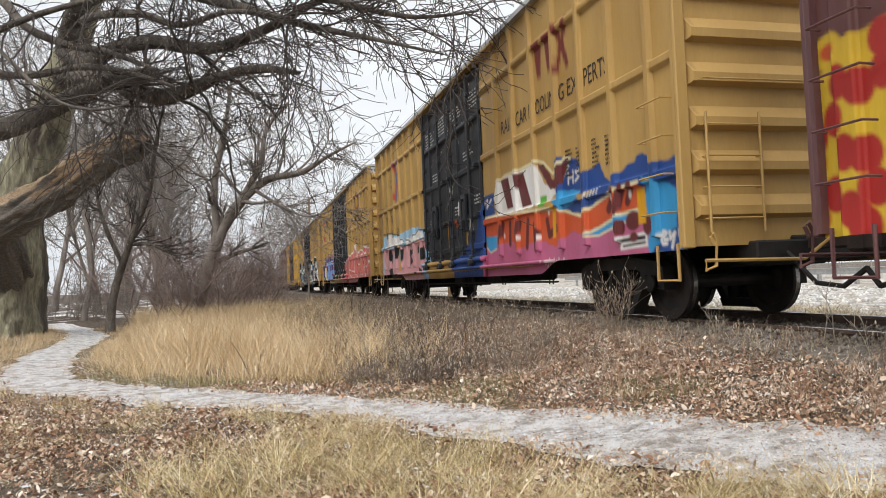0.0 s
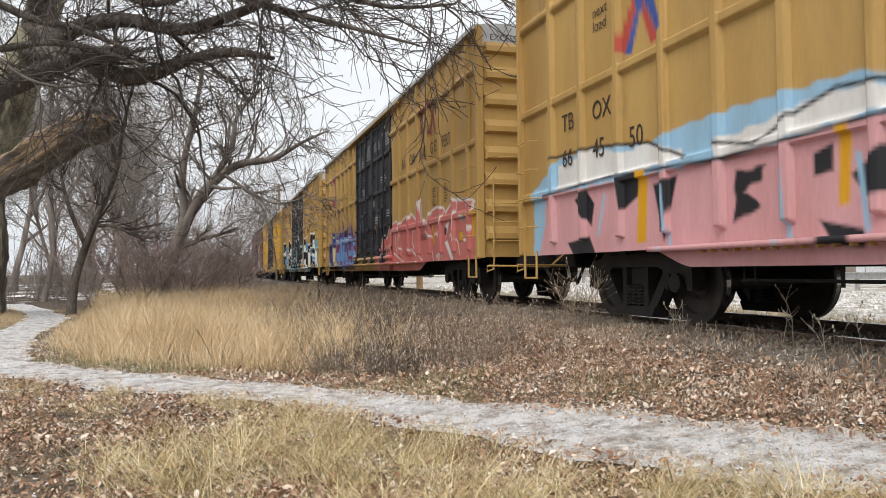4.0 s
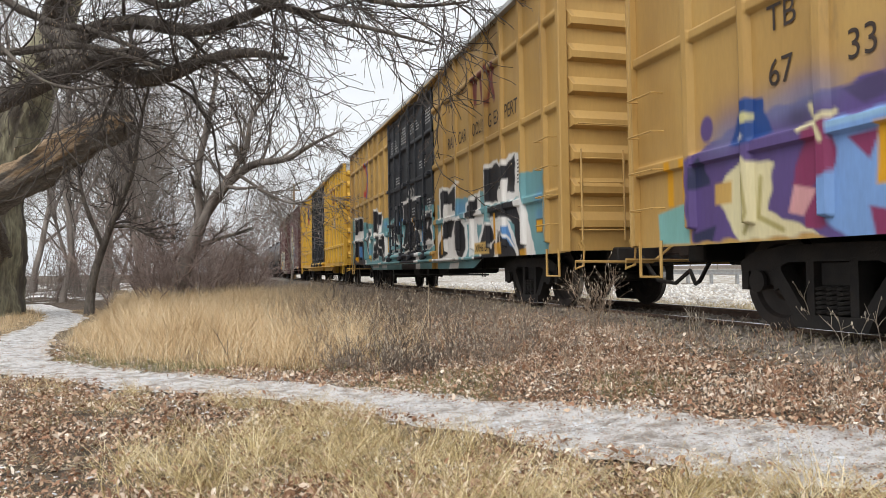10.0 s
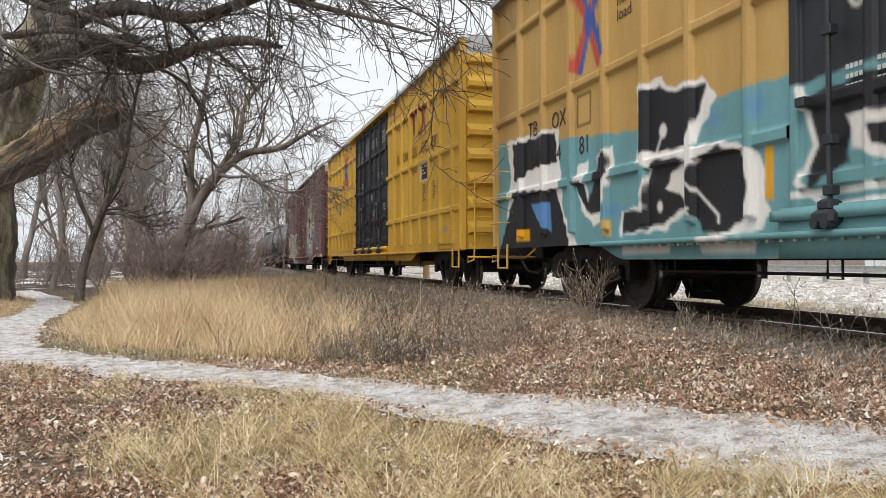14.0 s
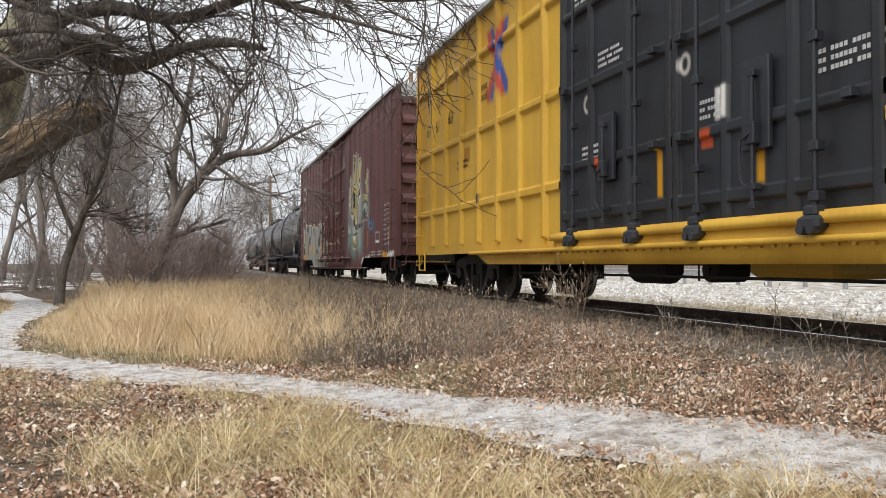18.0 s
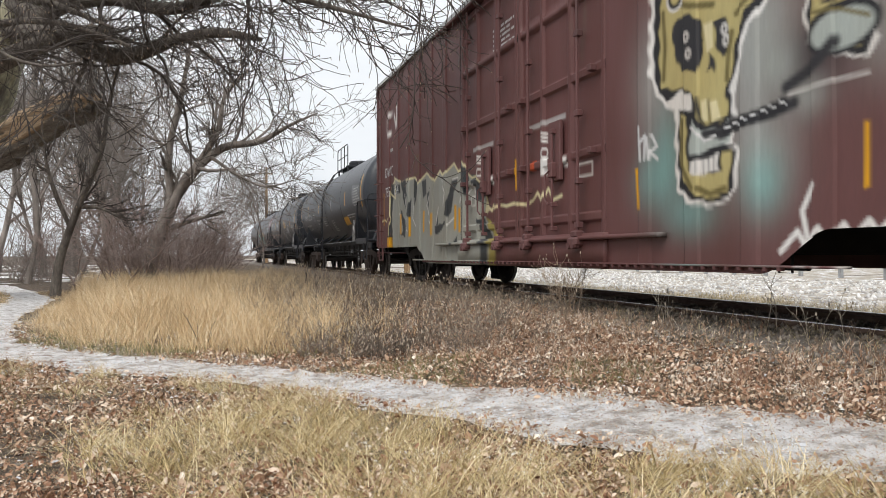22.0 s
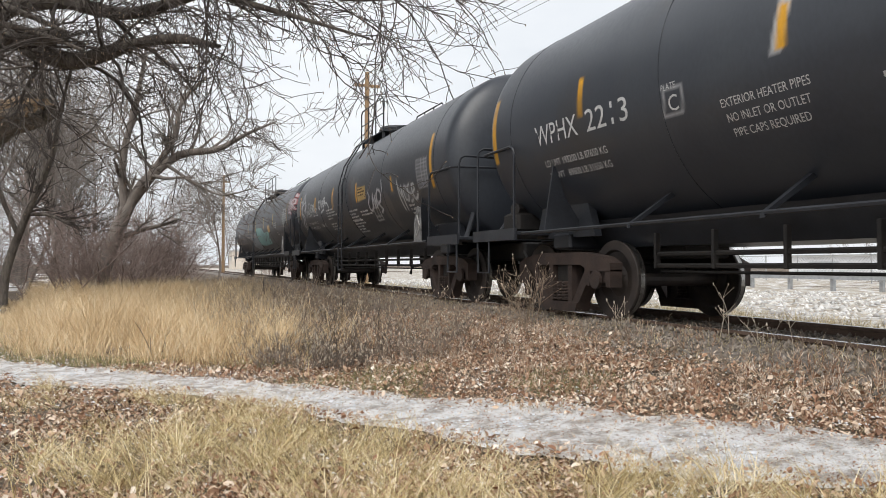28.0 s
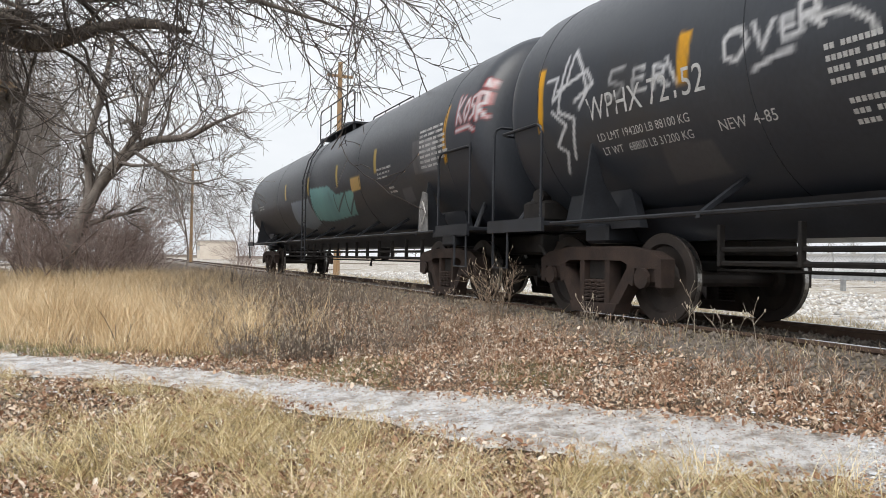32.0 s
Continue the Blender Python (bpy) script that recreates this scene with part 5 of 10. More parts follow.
    c.poly([(0.75, 1.53), (0.48, 1.46), (0.53, 1.35), (0.75, 1.42)], WH)
    c.poly([(0.51, 1.87), (0.35, 1.92), (0.33, 1.75), (0.46, 1.46)], WH)
    c.poly([(1.16, 1.66), (0.82, 1.67), (0.81, 1.59), (1.15, 1.61)], GREY)
    c.poly([(2.16, 1.52), (1.99, 1.5), (2.04, 1.35), (2.16, 1.37)], BK)
    c.poly([(3.07, 1.65), (2.95, 1.64), (2.89, 1.22), (3, 1.2)], AMBER)
    c.poly([(6.33, 1.5), (6.22, 1.5), (6.19, 1.18), (6.3, 1.17)], AMBER)
    c.poly([(0.47, 1.74), (0.3, 1.73), (0.31, 1.24), (0.46, 1.24)], AMBER)
    c.poly([(1.24, 1.39), (0.98, 1.39), (0.98, 1.18), (1.24, 1.18)], BK)
    c.poly([(1.23, 1.38), (0.99, 1.38), (1, 1.2), (1.22, 1.2)], AMBER)
    c.poly([(0.91, 2.23), (0.84, 2.22), (0.83, 2.04), (0.9, 2.04)], AMBER)
    c.line([(2.8, 0.93), (2.57, 1)], 0.03, WH)
    c.line([(2.77, 0.81), (2.71, 0.95), (2.62, 0.89)], 0.03, WH)
    c.line([(2.62, 0.83), (2.53, 0.97)], 0.03, WH)


def art_purple_blue(c):
    """Light blue letters on purple clouds with magenta shards."""
    c.disk(16.99, 1.94, 0.4, 0.3, PURP, 0.55)
    c.disk(16.11, 2.01, 0.4, 0.3, PURP, 0.55)
    c.disk(15.16, 2.04, 0.4, 0.3, PURP, 0.55)
    c.disk(14.62, 2.02, 0.4, 0.3, PURP, 0.55)
    c.disk(13.77, 2.05, 0.4, 0.3, PURP, 0.55)
    c.disk(13.12, 2.07, 0.3, 0.3, PURP, 0.55)
    c.disk(12.74, 1.94, 0.45, 0.3, PURP, 0.55)
    c.disk(12.15, 1.84, 0.3, 0.3, PURP, 0.55)
    c.poly([(17.5, 1.79), (16.79, 1.98), (15.77, 2), (15.16, 2.07), (14.7, 2.07), (14.46, 1.95), (14.13, 2.11), (13.69, 2.17), (13.43, 2.06), (13.13, 1.96), (12.84, 2.05), (12.53, 1.95), (12.39, 1.79), (12.06, 1.9), (12.04, 1.82), (12.25, 1.76), (11.88, 1.71), (11.89, 0.95), (11.69, 0.91), (11.75, 0.7), (15.62, 0.71), (15.99, 0.87), (17.7, 0.86), (17.73, 1.7)], PURP)
    c.poly([(12.95, 2.03), (12.81, 2.06), (12.63, 2.02), (12.52, 1.94), (12.5, 1.84), (12.74, 1.82), (12.95, 1.89)], BK, 0.85)
    c.poly([(14.17, 2.06), (13.94, 2.18), (13.69, 2.17), (13.47, 2.03), (13.56, 1.81), (14.1, 1.85)], INKC, 0.7)
    c.poly([(15.72, 1.98), (15.36, 2.03), (15.17, 1.88), (15.52, 1.82)], INKC, 0.5)
    c.poly([(14.7, 2.06), (14.45, 2.08), (14.29, 1.95), (14.62, 1.91)], INKC, 0.6)
    c.disk(12.99, 2.16, 0.06, 0.06, PURP)
    c.disk(13.08, 2.09, 0.09, 0.1, PURP)
    c.disk(12.89, 2.12, 0.05, 0.05, PURP)
    c.poly([(15.95, 1.76), (15.17, 1.76), (14.98, 1.86), (14.3, 1.86), (13.71, 1.85), (13.08, 1.71), (12.44, 1.72), (12.24, 1.61), (12.21, 1.27), (12.32, 0.98), (13, 0.88), (14.03, 0.89), (14.51, 0.73), (15.47, 0.7), (15.99, 0.97)], LBLUE)
    c.poly([(13.38, 1.91), (13.07, 1.88), (13.05, 1.73), (13.45, 1.73), (13.71, 1.81)], LBLUE, 0.9)
    c.poly([(13.97, 1.54), (13.79, 1.58), (13.69, 1.35), (13.51, 1.37), (13.58, 0.97), (13.71, 0.95), (13.75, 1.16), (13.87, 1.21)], MAGE)
    c.poly([(13.35, 1.71), (13.08, 1.71), (13.09, 1.36), (13.35, 1.37)], MAGE)
    c.poly([(12.86, 1.64), (12.54, 1.66), (12.59, 1.46), (12.72, 1.36), (12.83, 1.49)], MAGE)
    c.poly([(14.48, 1.39), (14.24, 1.45), (14.13, 1.1), (14.33, 1.06)], MAGE)
    c.poly([(13.28, 1.16), (12.87, 1.16), (12.91, 0.95), (13.11, 0.94), (13.16, 1.05), (13.32, 1.04)], MAGE)
    c.poly([(12.35, 1.5), (12.22, 1.58), (12.18, 1.23), (12.26, 1.17), (12.31, 1.37)], MAGE)
    c.poly([(15.38, 1.62), (15.69, 1.6), (15.49, 1.4)], MAGE)
    c.poly([(14.71, 1.88), (14.42, 1.85), (14.47, 1.66), (14.76, 1.59)], MAGE)
    c.poly([(15.5, 1.05), (15, 0.93), (15.12, 0.79), (15.42, 0.72)], MAGE)
    c.poly([(12.51, 1.06), (12.22, 1.14), (12.17, 1.04), (12.37, 0.97)], MAGE)
    c.poly([(14.66, 1), (14.34, 0.96), (14.5, 0.85)], MAGE)
    c.poly([(13.5, 2), (13.13, 1.8), (13.08, 1.68), (13.32, 1.73)], MAGE)
    c.poly([(12.18, 1.07), (12.04, 0.84), (12.15, 0.71), (12.24, 0.71)], MAGE)
    c.poly([(12.89, 0.84), (13, 0.7), (13.12, 0.7), (13.08, 0.85)], MAGE)
    c.poly([(13.23, 1.7), (13.08, 1.7), (13.09, 1.4), (13.21, 1.38)], PURP, 0.75)
    c.poly([(14.11, 1.64), (13.93, 1.64), (14.01, 1.34), (14.12, 1.31)], PURP, 0.75)
    c.poly([(13.53, 1.28), (13.37, 1.32), (13.38, 1.05), (13.48, 1.02)], PURP, 0.75)
    c.poly([(12.22, 1.19), (12.1, 1.2), (12.14, 1), (12.24, 0.97)], PURP, 0.75)
    c.poly([(15.13, 1.64), (14.99, 1.64), (14.96, 1.2), (15.1, 1.2)], PURP, 0.75)
    c.line([(15.95, 1.72), (14.99, 1.73), (14.3, 1.79), (13.45, 1.74), (12.44, 1.7), (11.87, 1.69)], 0.035, PALEB)
    c.line([(13.74, 1.9), (13.5, 1.98), (13.44, 1.91), (13.13, 1.8)], 0.028, WH)
    c.line([(14.49, 1.23), (14.32, 1.31), (14.45, 1.2)], 0.03, WH)
    c.line([(12.49, 1.05), (12.32, 1.13), (12.25, 1.17)], 0.03, CREAM)
    c.line([(14.03, 0.92), (13, 0.89), (12.28, 0.96)], 0.03, PALEB)
    c.poly([(12.06, 1.66), (11.86, 1.69), (11.66, 1.61), (11.59, 1.57), (11.56, 1.02), (11.86, 1), (11.92, 1.11), (12.07, 1.16)], CORAL)
    c.poly([(11.83, 1.83), (11.64, 1.83), (11.59, 1.58), (11.53, 1.19), (11.51, 1.01), (11.57, 1), (11.59, 1.55), (11.74, 1.62)], TEALL)
    c.poly([(12.13, 1.16), (11.9, 1.15), (11.93, 0.99), (12.1, 0.96)], TEALL, 0.8)
    c.poly([(12.05, 1.65), (11.86, 1.66), (11.91, 1.44), (12.04, 1.42)], MAGE, 0.7)
    c.disk(11.79, 1.51, 0.05, 0.05, PURP)
    c.disk(11.72, 1.58, 0.05, 0.05, PURP)
    c.disk(11.66, 1.46, 0.05, 0.05, PURP)
    c.disk(11.77, 1.45, 0.05, 0.05, PURP)
    c.poly([(17.15, 1.47), (16.88, 1.61), (16.49, 1.5), (16.58, 1.1), (15.99, 0.87), (16.98, 0.85), (17.24, 1.25)], CREAM)
    c.line([(16.86, 1.46), (16.80, 1.1), (16.9, 0.92)], 0.05, OLIVE, 0.8, soft=True)
    c.line([(16.66, 1.4), (16.70, 1.05), (16.4, 0.92)], 0.05, OLIVE, 0.8, soft=True)
    for u, z, ru, rz in ((17.15, 1.86, 0.35, 0.22), (16.45, 1.98, 0.4, 0.2), (16.0, 2.02, 0.35, 0.2)):
        c.disk(u, z, ru, rz, (0.20, 0.24, 0.42), 0.58)
    c.disk(17.42, 1.98, 0.10, 0.13, PURP)
    c.disk(16.2, 1.85, 0.22, 0.12, INKC, 0.55)
    c.poly([(17.66, 1.62), (17.5, 1.7), (17.36, 1.4), (17.3, 1.05), (17.36, 0.86), (17.66, 0.86)], (0.03, 0.035, 0.09))
    c.poly([(17.05, 1.76), (16.98, 1.92), (16.90, 2.10), (16.76, 2.16), (16.62, 2.11), (16.56, 1.95), (16.50, 1.80), (16.75, 1.72)], BLUE)
    c.disk(16.80, 1.97, 0.07, 0.05, (0.62, 0.60, 0.30))
    c.disk(16.88, 1.80, 0.06, 0.035, WHS)
    c.poly([(16.10, 1.72), (15.86, 1.80), (15.80, 1.40), (16.05, 1.25), (15.92, 0.92), (16.12, 0.92), (16.28, 1.30)], MAGE)
    c.line([(16.05, 1.92), (15.90, 1.62)], 0.05, CREAM)
    c.line([(16.15, 1.74), (15.80, 1.82)], 0.05, CREAM)
    for u in (18.12, 17.84):
        c.poly([(u, 1.26), (u - 0.11, 1.26), (u - 0.11, 1.74), (u, 1.74)], AMBER)
    c.poly([(16.26, 1.29), (16.01, 1.23), (16.16, 1.02), (16.33, 1.06)], PINKL)
    c.poly([(17.67, 1.39), (17.3, 1.43), (17.25, 1.02), (17.65, 0.95)], PURP)
    c.poly([(14.04, 0.82), (12.89, 0.84), (11.69, 0.91), (11.75, 0.7), (12.89, 0.69), (14.04, 0.69)], INKC, 0.6)
    c.poly([(18.32, 1.19), (17.75, 1.28), (17.74, 0.85), (18.29, 0.86)], TEALL)
    c.poly([(15.4, 1.66), (15.26, 1.66), (15.28, 1.2), (15.43, 1.2)], AMBER)
    c.poly([(12.16, 1.65), (12.05, 1.64), (12.05, 1.19), (12.17, 1.19)], AMBER)
    c.poly([(12.74, 1.26), (12.57, 1.26), (12.57, 1.17), (12.74, 1.18)], AMBERP)
    c.poly([(17.3, 1.41), (17.05, 1.42), (17.06, 1.21), (17.31, 1.21)], AMBERP)


def art_black_white(c):
    """Black letters outlined in white on a teal ground."""
    c.poly([(0.57, 0.6), (0.57, 2.1), (1.02, 2.15), (1.5, 2.16), (2.22, 2.08), (2.73, 2.1), (3.33, 2.1), (4.28, 2.05), (4.99, 2.08), (6.01, 2.04), (6.64, 2.08), (6.64, 0.6)], TEAL)
    c.poly([(5.31, 2.06), (4.41, 2.03), (4.86, 1.7)], TBLUE, 0.6)
    c.poly([(0.98, 1.81), (0.67, 1.83), (0.7, 1.63), (0.93, 1.63)], TBLUE, 0.6)
    c.poly([(1.04, 1.52), (0.73, 1.55), (0.79, 1.35)], TBLUE, 0.6)
    c.poly([(0.75, 1.6), (0.59, 1.61), (0.61, 1.14), (0.77, 1.16)], TAN)
    c.poly([(6.48, 2.44), (6.09, 2.49), (5.72, 2.37), (5.05, 2.5), (4.98, 2.45), (5.08, 1.76), (6.51, 1.73)], WH)
    c.poly([(6.39, 2.34), (6.03, 2.42), (5.73, 2.26), (5.13, 2.44), (5.19, 1.85), (5.49, 1.85), (5.51, 2.01), (5.83, 2.05), (6.02, 1.93), (6.12, 1.73), (6.37, 1.79)], BK)
    c.poly([(6.67, 1.4), (5.84, 1.78), (4.86, 1.7), (4.5, 1.55), (4.43, 1.03), (4.67, 0.8), (6.66, 0.8)], WH)
    c.poly([(6.6, 1.14), (5.88, 1.66), (5.33, 1.68), (5.54, 1.32), (6.04, 1.27), (5.87, 0.95), (6.55, 0.84)], BK)
    c.poly([(5.34, 1.23), (5.33, 1.53), (4.93, 1.64), (4.65, 1.46), (4.59, 1.04), (4.89, 0.84), (5.2, 0.92)], BK)
    c.poly([(4.56, 1.94), (4.02, 2.06), (3.66, 2.1), (3.62, 1.74), (3.45, 1.66), (3.51, 1.45), (4.57, 1.53)], WH)
    c.poly([(4.49, 1.87), (3.96, 1.98), (3.84, 2.02), (3.81, 1.71), (4.04, 1.6), (4.5, 1.66)], BK)
    c.poly([(4.37, 1.51), (3.92, 1.53), (3.81, 1.13), (4.07, 0.88), (4.39, 0.86)], WH)
    c.poly([(3.31, 2.52), (2.71, 2.58), (2.63, 2.5), (2.2, 2.52), (2.12, 2.58), (1.68, 2.53), (1.64, 1.95), (1.51, 1.83), (2, 1.77), (3.23, 1.78)], WH)
    c.poly([(3.23, 2.44), (2.72, 2.51), (2.59, 2.41), (2.21, 2.42), (1.86, 2.53), (1.88, 1.91), (2.23, 1.92), (2.22, 2.18), (2.74, 2.02), (2.7, 1.81), (3.23, 1.84)], BK)
    c.poly([(3.13, 1.74), (1.89, 1.73), (1.51, 1.85), (1.28, 1.28), (1.07, 0.86), (0.97, 0.64), (1.43, 0.65), (1.66, 1.47), (1.94, 1.46), (2.01, 1.42), (3.14, 1.5)], WH)
    c.poly([(3.13, 1.74), (1.89, 1.76), (1.66, 1.42), (1.49, 0.79), (1.82, 0.78), (1.94, 1.36), (2.16, 1.49), (3.14, 1.56)], BK)
    c.poly([(3.81, 1.13), (3.57, 1.46), (3.04, 1.49), (2.24, 1.45), (1.95, 1.21), (1.75, 0.85), (2.61, 0.66), (3.38, 0.64), (3.71, 0.74)], WH)
    c.poly([(3.7, 1.12), (3.46, 1.41), (3.1, 1.41), (2.86, 1.18), (2.92, 0.84), (3.38, 0.69), (3.62, 0.8)], BK)
    c.poly([(2.76, 1.29), (2.33, 1.33), (2.03, 1.01), (1.75, 0.77), (2.61, 0.66), (2.78, 0.95)], BK)
    c.poly([(2.5, 1.34), (2.25, 1.37), (1.96, 1.01), (1.89, 0.9), (2.26, 1.08)], TBLUE)
    c.line([(3.11, 1.05), (2.82, 1.18), (2.67, 1.33)], 0.03, WH)
    c.line([(2.67, 1.33), (2.64, 1)], 0.03, WH)
    c.line([(2.67, 1.33), (2.18, 1.13), (1.82, 0.88)], 0.05, WH)
    c.disk(1.82, 0.86, 0.05, 0.06, WH)
    c.disk(3.1, 1.04, 0.05, 0.06, WH)
    c.poly([(6.66, 0.79), (2.7, 0.67), (2.7, 0.55), (6.67, 0.55)], TEAL)
    c.poly([(5.7, 0.75), (5.05, 0.76), (5.21, 0.55), (5.89, 0.55)], WH)
    c.poly([(3.17, 0.7), (2.79, 0.72), (2.61, 0.55), (3.28, 0.55)], WH)
    c.poly([(2.96, 1.62), (2.86, 1.62), (2.84, 1.15), (2.94, 1.14)], AMBER)
    c.poly([(6.38, 1.63), (6.3, 1.62), (6.29, 0.96), (6.37, 0.95)], AMBER)
    c.poly([(1.03, 1.38), (0.77, 1.38), (0.78, 1.16), (1.02, 1.17)], BK)
    c.poly([(1.01, 1.36), (0.79, 1.36), (0.8, 1.18), (1.01, 1.18)], AMBER)
    c.poly([(2.94, 1.07), (2.59, 1.09), (2.58, 0.88), (2.89, 0.87)], AMBER, 0.8)
    c.poly([(4.05, 1.12), (3.2, 1.12), (3.2, 0.90), (4.05, 0.90)], AMBERP)
    c.poly([(1.73, 0.92), (1.44, 0.95), (1.42, 0.81), (1.71, 0.8)], AMBER, 0.8)


def art_black_white_door(c):
    """Black doors with white outlined shapes over a teal band."""
    c.poly([(12, 2.06), (11.23, 2.11), (10.48, 2.08), (10.15, 1.94), (9.55, 1.97), (8.2, 2.05), (7.87, 2.18), (7.23, 2.13), (6.88, 2.13), (6.65, 2.15), (6.67, 0.58), (12.02, 0.54)], TEAL)
    c.poly([(8.15, 2.35), (7.87, 2.18), (8.06, 2.02)], TEALL, 0.5)
    c.poly([(11.03, 2.08), (10.31, 2.08), (10.31, 1.83)], TEALL, 0.5)
    c.poly([(7.04, 1.14), (6.72, 1.21), (6.79, 0.98)], TEALL, 0.5)
    c.poly([(9.56, 0.96), (8.91, 1.01), (9.04, 0.79)], TEALL, 0.5)
    c.poly([(10.22, 2.39), (9.54, 2.42), (8.35, 2.36), (8.2, 2.05), (8.11, 1.77), (8.16, 1.37), (8.07, 1.03), (8.69, 0.78), (9.85, 0.81), (10.15, 1.33), (9.84, 1.77), (10.15, 1.98)], BK)
    c.poly([(11.66, 1.97), (10.84, 2.05), (10.71, 1.63), (11.24, 1.76), (11.29, 1.38), (11.67, 1.2)], BK)
    c.line([(11.77, 2.03), (11.61, 1.55), (11.78, 1.26), (11.51, 1.04), (10.58, 1.09)], 0.06, WH)
    c.poly([(11.29, 1.74), (10.75, 1.73), (10.85, 1.58), (10.58, 1.37), (10.67, 1.26), (11.24, 1.47)], WH)
    c.poly([(11.09, 1.63), (10.89, 1.63), (10.76, 1.38), (11.04, 1.48)], BK)
    c.line([(10.22, 2.44), (9.54, 2.44), (8.9, 2.46), (8.22, 2.42)], 0.09, WH)
    c.poly([(8.42, 2.35), (8.22, 2.4), (8.19, 2.02), (8.4, 2.06), (8.45, 2.21)], WH)
    c.poly([(8.2, 2.02), (8.1, 2.05), (8, 1.85), (8.15, 1.84)], WH)
    c.line([(10.18, 2.43), (10.03, 2.18), (10.07, 2.02)], 0.06, WH)
    c.line([(10.07, 1.71), (10.19, 1.29), (9.84, 1.22), (9.55, 1.45), (9.55, 1.85)], 0.05, WH)
    c.line([(9.21, 1.96), (8.96, 1.88), (8.91, 1.49)], 0.05, WH)
    c.poly([(8.67, 1.68), (8.2, 1.68), (8.06, 1.49), (8.09, 1.3), (8.21, 1.24), (8.36, 1.53), (8.62, 1.64)], WH)
    c.poly([(8.79, 1.57), (8.46, 1.6), (8.23, 1.41), (8.17, 1.14), (8.36, 0.95), (8.8, 0.93)], BK)
    c.poly([(8.01, 2.08), (7.46, 2.03), (7.13, 2.03), (6.99, 2.02), (6.98, 1.63), (6.91, 1.37), (6.9, 1.18), (7.07, 1.14), (7.93, 1.06), (7.91, 1.28), (7.97, 1.61)], WH)
    c.poly([(7.92, 2.02), (7.46, 1.99), (7.16, 2), (7.15, 1.69), (7.35, 1.64), (7.07, 1.45), (7.06, 1.28), (7.47, 1.36), (7.63, 1.24), (7.86, 1.26), (7.83, 1.59), (7.94, 1.8)], BK)
    c.poly([(7.6, 1.76), (7.46, 1.78), (7.5, 1.66), (7.63, 1.56)], WH)
    c.poly([(7.35, 1.63), (7.13, 1.67), (7, 1.49), (7.17, 1.46)], WH)
    c.poly([(7.63, 1.34), (7.45, 1.35), (7.53, 1.27)], WH)
    c.line([(7.92, 2.03), (7.72, 1.94), (7.46, 1.94)], 0.05, WH)
    c.line([(11.84, 1.16), (10.49, 1.18), (10.16, 1.07), (8.91, 1.16)], 0.06, WH)
    c.line([(8.91, 1.14), (8.16, 1.31)], 0.04, WH)
    c.poly([(8.36, 1.02), (8.07, 1.06), (7.93, 0.96), (8.47, 0.81)], WH)
    c.poly([(10, 0.98), (8.21, 0.93), (8.42, 0.64), (9.85, 0.64)], BK)
    c.poly([(8.69, 0.78), (8.36, 0.88), (8.17, 0.77), (8.52, 0.64)], WH)
    c.poly([(8.11, 1.67), (7.92, 1.7), (7.87, 1.47), (8.02, 1.45)], TBLUE)
    c.poly([(8.21, 2.23), (8.05, 2.2), (8, 2.08), (8.19, 2.09)], TBLUE)
    c.poly([(10.48, 2.13), (10.15, 2.01), (10.31, 1.65), (10.55, 1.87)], TBLUE)
    c.poly([(8.06, 1.53), (7.97, 1.55), (7.95, 1.28), (8.02, 1.27)], TBLUE)
    c.line([(7.42, 2.09), (7.37, 2.1), (7.37, 2.03)], 0.05, WH)
    c.line([(10.84, 2.26), (10.7, 2.33), (10.61, 2.19), (10.52, 2.32), (10.38, 2.22)], 0.025, WHS)
    c.line([(9.47, 2.52), (9.26, 2.48), (9.16, 2.64)], 0.04, WHD)
    c.line([(9, 2.75), (8.86, 2.67), (8.89, 2.5), (9.24, 2.51)], 0.05, WHD)
    c.line([(9.56, 2.79), (9.55, 2.55)], 0.04, WHS)
    c.line([(8.2, 2.34), (8.1, 2.33), (8.05, 2.26), (7.96, 2.36), (7.87, 2.24), (7.81, 2.32)], 0.03, WHS)
    c.poly([(8.92, 1.98), (8.87, 1.98), (8.86, 1.64), (8.91, 1.64)], AMBER)


